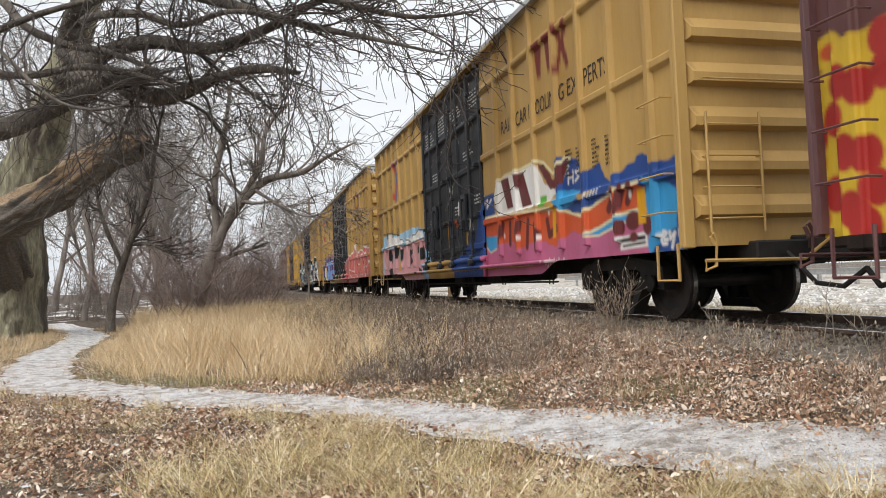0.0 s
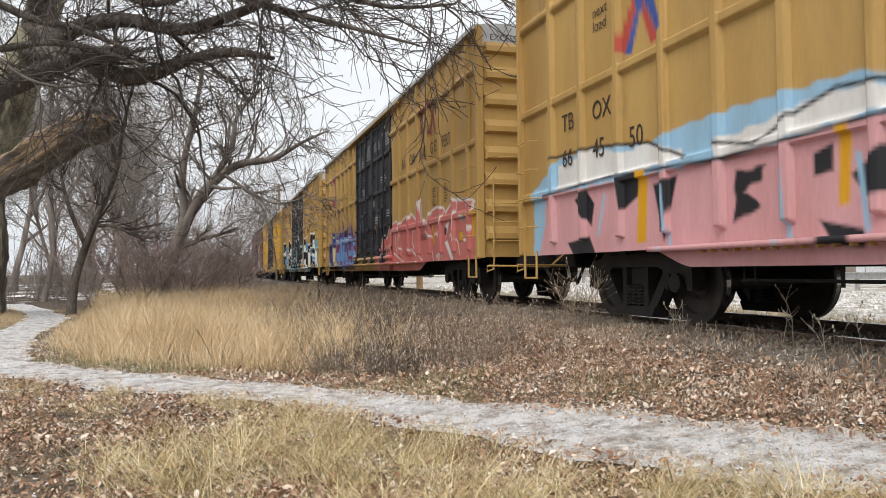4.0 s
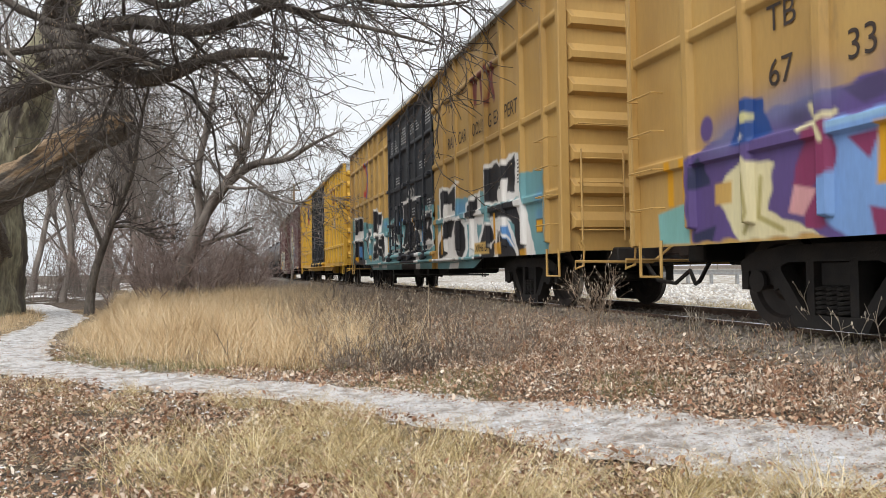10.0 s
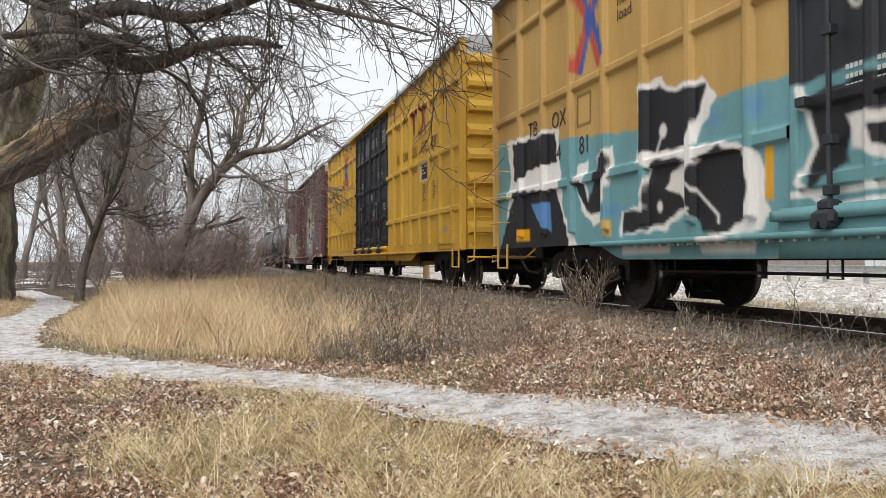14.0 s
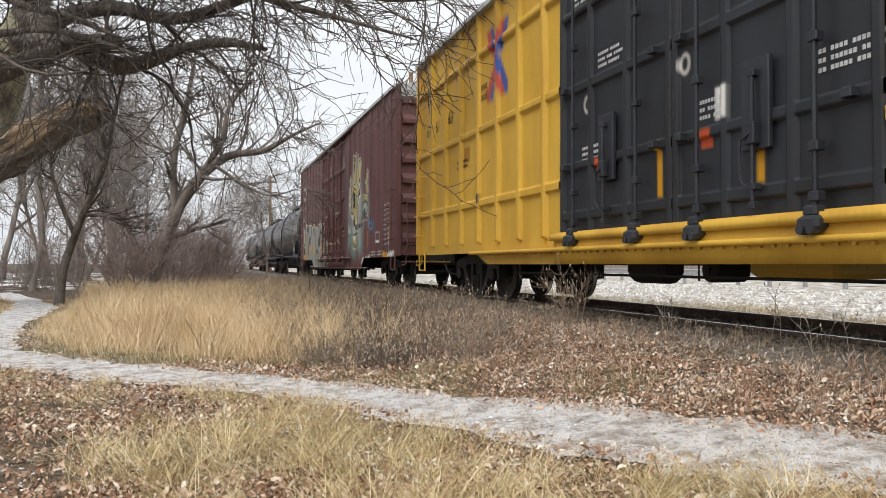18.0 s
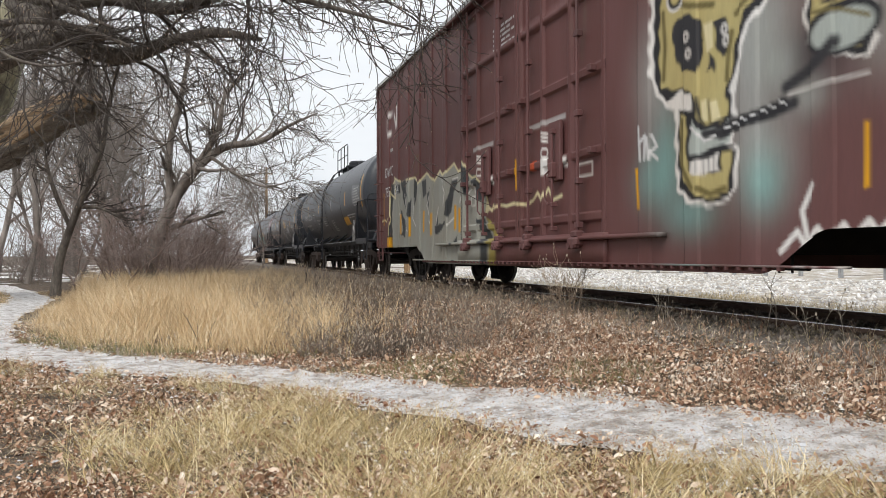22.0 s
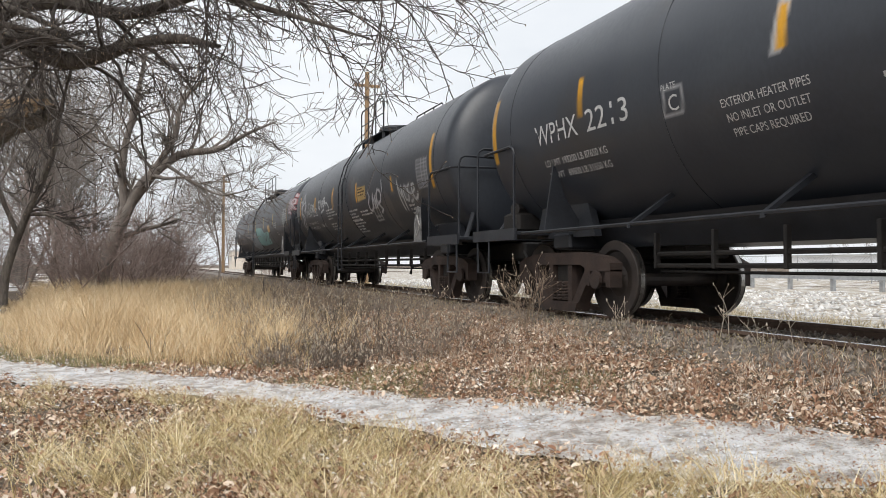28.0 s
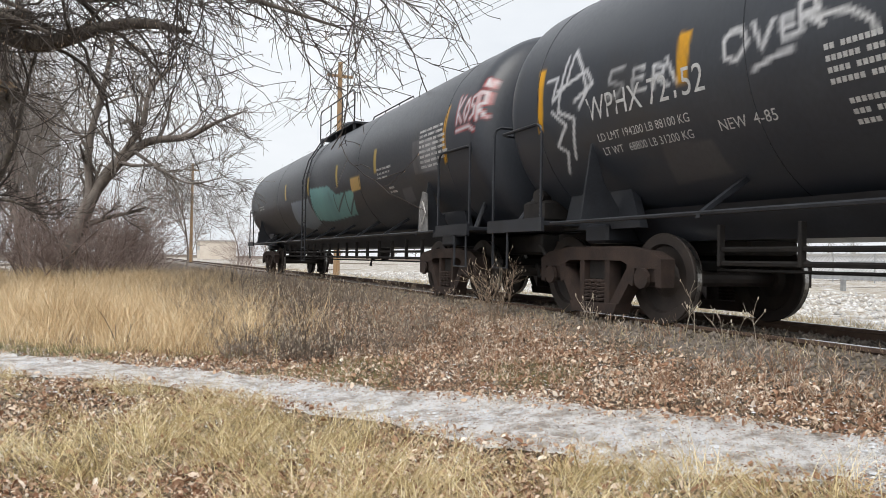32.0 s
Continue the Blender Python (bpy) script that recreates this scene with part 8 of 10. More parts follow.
RIBS = [0.57, 1.48, 2.36, 3.21, 4.12, 5.03, 5.93, 12.36, 13.24, 14.10, 14.98, 15.90, 16.80, 17.68]
BANDS = [1.70, 2.98, 4.30]
BOTTOM = box_side_bottom(18.75, 3.4, 4.2, 0.635, 0.83)
DOOR_INK = (0.027, 0.030, 0.036)
SLOGAN = [("RAIL", 0.36, 5.70, 3.2, M_INK, -0.56), ("CAR P", 0.36, 4.95, 3.2, M_INK, -0.74), ("OOLIN", 0.36, 4.04, 3.2, M_INK, -0.74), ("G EX", 0.36, 3.13, 3.2, M_INK, -0.66), ("PERTS", 0.36, 2.28, 3.2, M_INK, -0.72)]


def number(a, b, *groups, z=2.6, big=0.34):
    w = [("TB", big, a, z, M_INK, 0.9), ("OX", big, b, z, M_INK, 0.9)]
    for k, g in enumerate(groups):
        w.append((g, big, a - k * (a - b), z - 0.48, M_INK, 0.9))
    return w


def note(u, z):
    return [("next", 0.2, u, z + 0.18, M_INK, 1.0), ("load", 0.2, u, z, M_INK, 1.0)]


def standard_car(label, lead, mat, base, art_lead, art_door, art_trail, words, brake_wheel=False, sill=None):
    return boxcar("boxcar", label, lead, 18.75, mat, base, art_lead, art_door, art_trail, DOOR_INK, RIBS, BANDS, (6.88, 11.88), BOTTOM, 2.4, words=words, brake_wheel=brake_wheel, sill=sill)


standard_car("tan boxcar with black doors and bright blue and red paint", 6.96, M_TAN, TAN, with_marks(art_blue_red, logo_bars, stencils), door_blue, with_marks(art_pink_white, lambda c: logo_cross(c, 15.43)), SLOGAN + number(17.4, 16.55, "66", "45", "50", z=2.5) + note(16.5, 3.6))
standard_car("tan boxcar with black doors and salmon and purple spray paint", 27.67, M_TAN, TAN, with_marks(art_salmon, logo_bars, stencils), door_salmon, with_marks(art_purple_blue, lambda c: logo_cross(c, 16.35), lambda c: frame_mark(c, 13.85, 2.4)), SLOGAN + [("XRH61B", 0.2, 4.0, 1.32, M_INK, 0.9)] + number(16.52, 15.66, "67", "33", "16", z=2.66) + note(14.75, 3.6), True)
standard_car("tan boxcar with teal, white and black spray paint", 48.37, M_TAN, TAN, with_marks(art_black_white, logo_bars, stencils), door_teal, with_marks(art_black_white_end, lambda c: logo_cross(c, 15.43), lambda c: frame_mark(c, 15.75, 2.42)), SLOGAN + [("XRH61B", 0.2, 3.95, 0.95, M_INK, 0.9)] + number(17.4, 16.55, "64", "24", "81", z=2.52) + note(14.7, 3.52), sill=M_TEALP)
standard_car("clean bright yellow boxcar with black doors", 69.07, M_YELLOW, YEL, clean_marks, door_print, clean_end, SLOGAN + [("XJH61A", 0.17, 3.97, 2.78, M_INK, 0.9), ("TB", 0.34, 18.1, 3.84, M_INK, 0.9), ("OX", 0.34, 17.5, 3.84, M_INK, 0.9), ("67", 0.34, 18.18, 3.36, M_INK, 0.9), ("61", 0.34, 17.57, 3.36, M_INK, 0.9), ("63", 0.34, 16.75, 3.39, M_INK, 0.9)] + note(14.98, 3.47), True)
MRIBS = [0.6, 1.4, 2.2, 3.0, 3.8, 4.6, 5.4, 6.2, 13.0, 13.9, 14.8, 15.7, 16.6, 17.5, 18.4]
boxcar("boxcar", "maroon boxcar with grey and skull-shaped spray paint", 89.8, 18.72, M_MAROON, MAR, with_marks(art_skull, cn_stencils), with_marks(art_maroon_door, lambda c: fine_print(c, 7.6, 4.3, 0.9, 0.08, 5, WHD), lambda c: fine_print(c, 10.6, 4.3, 0.9, 0.08, 5, WHD)), with_marks(art_grey, cn_marks), MAR, MRIBS, [], (7.0, 12.1), box_side_bottom(18.72, 3.7, 4.5, 0.46, 0.82), 2.5, eave=5.12, post_w=0.2, post_h=0.025, door_label="maroon double door with locking bars",
       words=[("DWC", 0.36, 17.8, 2.6, M_WHITE, 0.9, 0.074), ("795", 0.36, 17.78, 2.1, M_WHITE, 0.9, 0.074), ("154", 0.36, 16.95, 2.1, M_WHITE, 0.9, 0.074)])
boxcar("boxcar", "maroon boxcar with red dots on yellow spray paint", 6.96 - 20.7, 18.75, M_MAROON, MAR, None, None, art_dots, MAR, MRIBS, [], (6.9, 11.9), BOTTOM, 2.4, post_w=0.2, door_label="maroon double door with locking bars")


def tank_marks(c, *blocks):
    for u, z, w, rows in blocks:
        fine_print(c, u, z, w, 0.085, rows, (0.42, 0.42, 0.42))


def tank_1(c):
    art_tank_plain(c)
    tank_marks(c, (7.9, 1.95, 0.6, 3), (6.2, 1.9, 0.5, 6), (2.9, 1.95, 0.7, 2), (2.3, 1.95, 0.5, 2), (1.5, 2.72, 0.8, 7))


def tank_2(c):
    art_tank_white(c)
    tank_marks(c, (9.5, 2.2, 0.9, 4), (9.4, 1.78, 0.8, 3), (6.95, 2.0, 0.7, 4), (6.9, 1.72, 0.7, 5), (5.95, 1.92, 0.9, 2), (2.36, 1.80, 0.4, 3))


def tank_3(c):
    art_tank_teal(c)
    tank_marks(c, (17.4, 2.35, 1.0, 2), (3.9, 2.35, 0.8, 3), (1.6, 2.75, 1.0, 8), (3.4, 1.95, 0.4, 2))


tank_car("tank_car", "clean black tank car with white lettering", 117.75, 14.0, 5.85, tank_1,
         [("WPHX", 0.36, 12.76, 2.17, M_WHITE, -1.0), ("2213", 0.36, 11.58, 2.17, M_WHITE, -0.82), ("LD LMT 193200 LB 87650 KG", 0.125, 12.68, 1.88, M_WHITE, 0.9), ("LT WT   69800 LB 31650 KG", 0.125, 12.66, 1.71, M_WHITE, 0.9),
          ("PLATE", 0.09, 10.2, 2.33, M_WHITE, 0.9), ("C", 0.22, 10.12, 2.12, M_WHITE, 1.0), ("EXTERIOR HEATER PIPES", 0.11, 9.45, 2.02, M_WHITE, 0.8), ("NO INLET OR OUTLET", 0.11, 9.42, 1.88, M_WHITE, 0.8), ("PIPE CAPS REQUIRED", 0.11, 9.40, 1.74, M_WHITE, 0.8)])
tank_car("tank_car", "black tank car with white spray-painted tags", 133.7, 14.0, 5.85, tank_2,
         [("WPHX 72152", 0.36, 12.45, 2.14, M_WHITE, 0.85), ("LD LMT 194200 LB 88100 KG", 0.125, 12.36, 1.90, M_WHITE, 0.9), ("LT WT   68800 LB 31200 KG", 0.125, 12.34, 1.74, M_WHITE, 0.9), ("NEW  4-85", 0.15, 10.66, 1.75, M_WHITE, 0.9)])
tank_car("tank_car", "long black tank car with teal spray paint", 151.9, 19.0, 8.1, tank_3, [], lead=0.85)

# ---- trees and shrubs ----
def unit(v):
    return v / np.maximum(np.linalg.norm(v, axis=-1, keepdims=True), 1e-9)


def tubes(lines_, radii, sides):
    """Tapered tubes round many lines at once: lines (n, k, 3), radii (n, k)."""
    n, k, _ = lines_.shape
    d = np.empty_like(lines_)
    d[:, 1:-1] = lines_[:, 2:] - lines_[:, :-2]
    d[:, 0], d[:, -1] = lines_[:, 1] - lines_[:, 0], lines_[:, -1] - lines_[:, -2]
    d = unit(d)
    whole = unit(lines_[:, -1:] - lines_[:, :1])
    ref = np.where(np.abs(whole[..., 2:3]) > 0.75, np.array([1.0, 0.3, 0]), np.array([0, 0.1, 1.0]))
    ref = np.broadcast_to(ref, d.shape)
    a = unit(np.cross(d, ref))
    b = np.cross(d, a)
    th = np.arange(sides) * 2 * np.pi / sides
    ring = a[:, :, None] * np.cos(th)[:, None] + b[:, :, None] * np.sin(th)[:, None]
    v = lines_[:, :, None] + ring * radii[:, :, None, None]
    i = np.arange(n)[:, None, None] * k * sides
    j = np.arange(k - 1)[:, None] * sides
    s = np.arange(sides)
    q = np.stack([i + j + s, i + j + (s + 1) % sides, i + j + sides + (s + 1) % sides, i + j + sides + s], -1)
    return v.reshape(-1, 3), q.reshape(-1, 4)


def sprout(rng, parents, prad, count, length, spread, k, curl=0.25, lift=0.0, t0=0.15, t1=1.0, thin=0.6, tip=0.25, toward=None):
    """Child branches: count for each parent line, as lines (n, k, 3) with radii (n, k)."""
    n, m, _ = parents.shape
    idx = np.repeat(np.arange(n), count)
    t = rng.uniform(t0, t1, len(idx)) * (m - 1)
    i = np.minimum(t.astype(int), m - 2)
    f = (t - i)[:, None]
    p = parents[idx, i] * (1 - f) + parents[idx, i + 1] * f
    r = prad[idx, i] * (1 - f[:, 0]) + prad[idx, i + 1] * f[:, 0]
    d = unit(parents[idx, i + 1] - parents[idx, i])
    side = unit(np.cross(d, unit(rng.normal(size=d.shape))))
    a = np.radians(rng.uniform(*spread, len(idx)))[:, None]
    d = unit(d * np.cos(a) + side * np.sin(a) + np.array([0, 0, lift * 0.5]))
    if toward is not None:
        d = unit(d + np.array(toward))
    ln = rng.uniform(*length, len(idx))
    out = np.empty((len(idx), k, 3))
    out[:, 0] = p
    for s in range(1, k):
        d = unit(d + rng.normal(size=d.shape) * curl + np.array([0, 0, lift]))
        out[:, s] = out[:, s - 1] + d * (ln / (k - 1))[:, None]
    rad = np.maximum(r * thin, 0.0028)[:, None] * np.linspace(1, tip, k)[None]
    return out, np.maximum(rad, 0.0016)


def stack(meshes):
    vs, fs, off = [], [], 0
    for v, f in meshes:
        vs.append(v)
        fs.append(f + off)
        off += len(v)
    return np.concatenate(vs), np.concatenate(fs)


def limb_line(rows, k=14):
    """A limb's axis and radii from a few knots (x, y, z, radius), evened out."""
    pts = curve_through([r[:3] for r in rows], 6)
    rad = np.interp(np.linspace(0, len(rows) - 1, len(pts)), np.arange(len(rows)), [r[3] for r in rows])
    pts = np.array([tuple(p) for p in pts])
    s = np.linspace(0, len(pts) - 1, k)
    i = np.minimum(s.astype(int), len(pts) - 2)
    f = (s - i)[:, None]
    return pts[i] * (1 - f) + pts[i + 1] * f, np.interp(s, np.arange(len(pts)), rad)


def rough_tube(rows, k, sides, seed, knobs=0.12, furrow=0.0):
    """A limb with an uneven, furrowed surface."""
    line, rad = limb_line(rows, k)
    v, f = tubes(line[None], rad[None], sides)
    axis = np.repeat(line, sides, 0)
    out = v - axis
    w = np.array([noise.noise(Vector(p) * 1.7 + Vector((seed, 0, 0))) + 0.6 * noise.noise(Vector(p) * 5.0 + Vector((0, seed, 0))) + 0.45 * noise.noise(Vector((p[0] * 14, p[1] * 14, p[2] * 3))) for p in v])
    a, s = np.tile(np.arange(sides) * 2 * np.pi / sides, k), np.repeat(np.linspace(0, 1, k) * np.linalg.norm(line[-1] - line[0]), sides)
    w = w + furrow * np.array([noise.noise((3.2 * math.cos(p), 3.2 * math.sin(p), q * 0.9 + seed)) + 0.7 * noise.noise((7 * math.cos(p), 7 * math.sin(p), q * 2.0 + seed)) for p, q in zip(a, s)])
    v = axis + out * (1 + knobs * w)[:, None]
    tip = np.concatenate([v, line[-1:]])
    c = len(v)
    fan = np.array([[(k - 1) * sides + j, (k - 1) * sides + (j + 1) % sides, c, c] for j in range(sides)])
    return tip, np.concatenate([f, fan])[:, :4]


GROW = 1.32


def away(rows):
    """The same limb farther off and larger by GROW, as seen from the path."""
    return [(x * GROW, y * GROW, 1.05 + (z - 1.05) * GROW, r * GROW) for x, y, z, r in rows]


def leaning_tree():
    rng = np.random.RandomState(11)
    tree = thing("tree", "large leaning bare tree with mossy bark and a broken limb", "tree")
    trunk = [(-6.3, 21.95, -0.25, 1.15), (-6.2, 21.9, 0.2, 0.98), (-6.1, 21.9, 0.9, 0.84), (-5.95, 21.8, 1.8, 0.74), (-5.92, 21.7, 3.07, 0.70), (-5.46, 21.4, 4.31, 0.62), (-4.87, 21.0, 5.58, 0.52),
             (-4.29, 20.4, 6.77, 0.43), (-3.82, 19.8, 7.76, 0.34), (-3.37, 19.2, 8.7, 0.26), (-2.94, 18.6, 9.57, 0.18)]
    v, f = rough_tube(trunk, 90, 72, 3.0, 0.1, 1.1)
    part("trunk", array_mesh("trunk", v, f, M_MOSS, True), None, tree, "thick furrowed trunk with green moss")
    limbs = [
        [(-4.5, 13.54, 3.7, 0.19), (-3.86, 13.19, 3.71, 0.17), (-3.21, 12.91, 3.89, 0.155), (-2.48, 12.58, 4.19, 0.14), (-1.92, 12.22, 4.34, 0.125), (-1.29, 11.88, 4.35, 0.11), (-1.24, 11.85, 4.35, 0.06)],
        [(-3.3, 15.2, 5.2, 0.17), (-2.19, 13.35, 4.64, 0.15), (-1.63, 12.5, 4.24, 0.14), (-1.18, 12.17, 4.08, 0.13), (-0.78, 11.88, 4.12, 0.105), (-0.3, 11.46, 4.23, 0.08), (0.28, 11.04, 4.25, 0.07), (0.83, 10.74, 4.12, 0.03)],
        [(-3.2, 15.2, 5.7, 0.2), (-2.68, 14.36, 5.23, 0.15), (-2.1, 13.71, 5.29, 0.135), (-1.4, 12.88, 5.18, 0.12), (-0.79, 12.28, 4.92, 0.1), (-0.3, 11.82, 4.8, 0.09), (0.53, 10.93, 4.89, 0.065), (0.95, 10.44, 5.0, 0.05), (1.5, 9.9, 5.07, 0.03)],
        [(-3.3, 15.4, 5.6, 0.16), (-2.71, 13.87, 6.07, 0.15), (-1.81, 12.76, 5.99, 0.13), (-0.85, 11.72, 5.59, 0.1), (-0.02, 11.06, 5.17, 0.075), (0.97, 10.34, 4.68, 0.05), (1.83, 9.8, 4.34, 0.03), (2.6, 9.3, 4.02, 0.012)],
        [(-3.0, 15.0, 6.2, 0.16), (-1.98, 12.3, 6.25, 0.14), (-0.66, 11.31, 5.83, 0.1), (0.53, 10.55, 5.34, 0.075), (1.41, 9.99, 4.9, 0.05), (2.25, 9.52, 4.58, 0.03), (3.0, 8.97, 4.5, 0.012)],
        [(-2.5, 14.11, 7.7, 0.15), (-0.82, 11.65, 6.75, 0.11), (0.54, 10.28, 5.95, 0.07), (1.79, 9.35, 5.24, 0.04), (2.75, 8.76, 4.7, 0.012)],
        [(-4.42, 16.38, 2.1, 0.25), (-5.24, 15.89, 4.03, 0.2), (-5.63, 14.95, 5.17, 0.16), (-5.59, 13.99, 6.43, 0.1)],
        [(-2.75, 14.64, 6.9, 0.12), (-3.2, 13.0, 7.4, 0.1), (-2.8, 11.2, 7.2, 0.06), (-1.6, 9.9, 6.6, 0.03)],
        [(-4.5, 13.54, 3.7, 0.1), (-4.2, 12.2, 4.6, 0.09), (-3.1, 11.0, 5.2, 0.07), (-1.7, 10.2, 5.2, 0.05), (-0.4, 9.8, 4.8, 0.02)],
    ]
    limbs = [away(rows) for rows in limbs]
    # thinner limbs that cross before the trunk and above the path's bend
    limbs += [
        [(-5.27, 17.0, 7.54, 0.10), (-4.61, 16.5, 7.04, 0.09), (-4.07, 16.0, 6.37, 0.08), (-3.27, 15.6, 5.93, 0.075), (-2.49, 15.2, 5.69, 0.06), (-1.51, 14.6, 5.2, 0.03)],
        [(-5.39, 17.0, 5.75, 0.085), (-4.08, 16.0, 5.4, 0.075), (-3.04, 15.4, 5.43, 0.065), (-2.16, 15.0, 5.27, 0.05), (-1.2, 14.4, 4.84, 0.025)],
        [(-3.83, 19.6, 7.7, 0.12), (-3.0, 17.0, 7.01, 0.09), (-1.9, 15.5, 6.57, 0.075), (-1.1, 14.8, 6.14, 0.065), (-0.14, 14.0, 6.17, 0.05), (0.85, 13.4, 5.88, 0.03)],
        [(-5.07, 16.0, 6.03, 0.07), (-3.74, 15.5, 6.46, 0.06), (-2.54, 15.0, 6.65, 0.05), (-1.36, 14.4, 6.65, 0.025)],
        [(-4.35, 14.0, 5.71, 0.035), (-3.17, 13.4, 4.42, 0.032), (-2.44, 13.2, 4.1, 0.026), (-1.8, 13.0, 4.16, 0.012)],
    ]
    axes = []
    for i, rows in enumerate(limbs):
        v, f = rough_tube(rows, 34, 12, 7.0 + i, 0.12)
        part("limb", array_mesh("limb", v, f, M_BARK, True), None, tree, "dark bare limb")
        axes.append(limb_line(rows, 12))
    L0 = np.array([a[0] for a in axes])
    R0 = np.array([a[1] for a in axes])
    b1a, r1a = sprout(rng, L0[1:6], R0[1:6], 10, (1.4, 3.6), (20, 60), 11, 0.2, -0.05, 0.25, 1.0, 0.26, 0.3)
    b1b, r1b = sprout(rng, L0[[0, 6, 7, 8]], R0[[0, 6, 7, 8]], 12, (1.0, 2.6), (25, 60), 11, 0.2, 0.02, 0.35, 1.0, 0.2, 0.3)
    b1c, r1c = sprout(rng, L0[9:], R0[9:], 5, (0.9, 2.4), (25, 65), 11, 0.2, 0.0, 0.1, 1.0, 0.3, 0.3)
    b1, r1 = np.concatenate([b1a, b1b, b1c]), np.clip(np.concatenate([r1a, r1b, r1c]), 0.011, 0.038)
    b2, r2 = sprout(rng, b1, r1, 5, (0.7, 1.8), (20, 60), 9, 0.15, -0.035, 0.15, 1.0, 0.5, 0.4)
    r2 = np.clip(r2, 0.0085, 0.016)
    b3, r3 = sprout(rng, b2, r2, 5, (0.25, 0.85), (25, 60), 7, 0.16, 0.0, 0.15, 1.0, 0.6, 0.6)
    r3 = np.maximum(r3, 0.0066)
    # fine sprays along the limbs' ends that hang over the path
    e1, q1 = sprout(rng, L0[2:6], R0[2:6], 8, (1.2, 2.6), (10, 40), 9, 0.2, -0.03, 0.5, 1.0, 0.4, 0.3)
    q1 = np.maximum(q1, 0.008)
    e2, q2 = sprout(rng, e1, q1, 8, (0.3, 0.95), (25, 60), 7, 0.15, 0.0, 0.1, 1.0, 0.6, 0.5)
    q2 = np.maximum(q2, 0.0066)
    bw = part("branchwork", array_mesh("branchwork", *stack([tubes(b1, r1, 5)]), M_TWIG), None, tree, "tangled dark branches")
    tagged(bw, kind="stuff")
    tw = part("twig_spray", array_mesh("twig_spray", *stack([tubes(e1, q1, 4), tubes(b2, r2, 3), tubes(b3, r3, 3), tubes(e2, q2, 3)]), M_TWIG), None, tree, "fine drooping leafless twigs")
    tagged(tw, kind="stuff")
    # buds and hanging seeds at the twig ends
    tips = np.concatenate([b3[:, -1], e2[:, -1], e2[:, 3]])
    tips = tips[rng.permutation(len(tips))[:3500]]
    n = len(tips)
    ln = rng.uniform(0.02, 0.05, n)
    sd = np.stack([tips, tips + np.stack([rng.normal(0, 0.006, n), rng.normal(0, 0.006, n), -ln], 1)], 1)
    sd = np.stack([sd[:, 0], sd.mean(1), sd[:, 1]], 1)
    rr = np.tile([0.003, 0.009, 0.002], (n, 1))
    s = part("seed_keys", array_mesh("seed_keys", *tubes(sd, rr, 3), M_WEED), None, tree, "small dry hanging seeds")
    tagged(s, kind="stuff")
    # the broken limb: bark below, torn bare wood above and at the end
    br = [(-4.5, 16.2, 1.5, 0.40), (-4.39, 14.92, 2.26, 0.35), (-3.71, 14.45, 2.61, 0.33), (-2.98, 14.06, 3.01, 0.31), (-2.26, 13.62, 3.39, 0.28), (-1.8, 13.35, 3.49, 0.25), (-1.68, 13.27, 3.48, 0.21), (-1.63, 13.24, 3.47, 0.09)]
    br = away(br)
    v, f = rough_tube(br, 110, 72, 31.0, 0.16, 1.6)
    me = array_mesh("broken_limb", v, f, M_TORN, True)
    line, rad = limb_line(br, 70)
    along = np.repeat(np.linspace(0, 1, 110), 72)
    turn = np.tile(np.arange(72) * 2 * np.pi / 72, 110)
    axis = np.repeat(limb_line(br, 110)[0], 72, 0)
    out = unit(v[:-1] - axis)
    bare = 0.9 * out[:, 2] - 0.3 * out[:, 1] + np.array([1.0 * noise.noise((2.6 * math.cos(a), 2.6 * math.sin(a), s * 5.0)) + 0.6 * noise.noise((8 * math.cos(a), 8 * math.sin(a), s * 13.0)) for a, s in zip(turn, along)])
    bare = np.clip((bare - 0.36 + np.where((along > 0.3) & (along < 0.9), 0.25, -0.35)) / 0.22, 0, 1)[:, None]
    strip = np.array([0.5 + 0.5 * noise.noise((9 * math.cos(a), 9 * math.sin(a), s * 4.0)) for a, s in zip(turn, along)])[:, None]
    bark = np.array([0.13, 0.115, 0.10]) + strip * np.array([0.22, 0.20, 0.175])
    wood = np.array([0.34, 0.235, 0.145]) + strip * np.array([0.34, 0.27, 0.19])
    col = np.ones((len(v), 4), dtype=np.float32)
    col[:-1, :3] = bark * (1 - bare) + wood * bare
    at = me.color_attributes.new("paint", "FLOAT_COLOR", "POINT")
    at.data.foreach_set("color", col.ravel())
    part("broken_limb", me, None, tree, "thick broken limb with bark peeling off bare wood")
    for k in range(12):
        i = int(rng.uniform(20, 52))
        a0 = rng.uniform(0.0, 1.4)
        pts, rr = [], []
        for s in range(9):
            j = min(i + s, 66)
            pts.append(line[j] + rad[j] * (1.0 + 0.03 * s) * np.array([0.30 * math.cos(a0), -0.95 * math.cos(a0), 0.95 * math.sin(a0)]))
            rr.append(0.045 * math.sin(math.pi * (s + 0.4) / 9.2))
        w, g = tubes(np.array(pts)[None], np.array(rr)[None], 6)
        part("torn_bark", array_mesh("torn_bark", w, g, M_BARK, True), None, tree, "lifted strip of bark")
    b = Build()
    end = line[-3]
    for k in range(18):
        a = 2 * math.pi * k / 18
        rr = rad[-4] * rng.uniform(0.4, 0.95)
        q = end + np.array([0.25 * math.cos(a), -0.5 * math.cos(a), 0.85 * math.sin(a)]) * rr
        b.tube([tuple(q), tuple(q + np.array([0.13, -0.07, 0.02]) * rng.uniform(0.3, 1.6))], [0.07, 0.02], 5)
    part("splintered_end", b, M_BARK, tree, "splintered broken end")


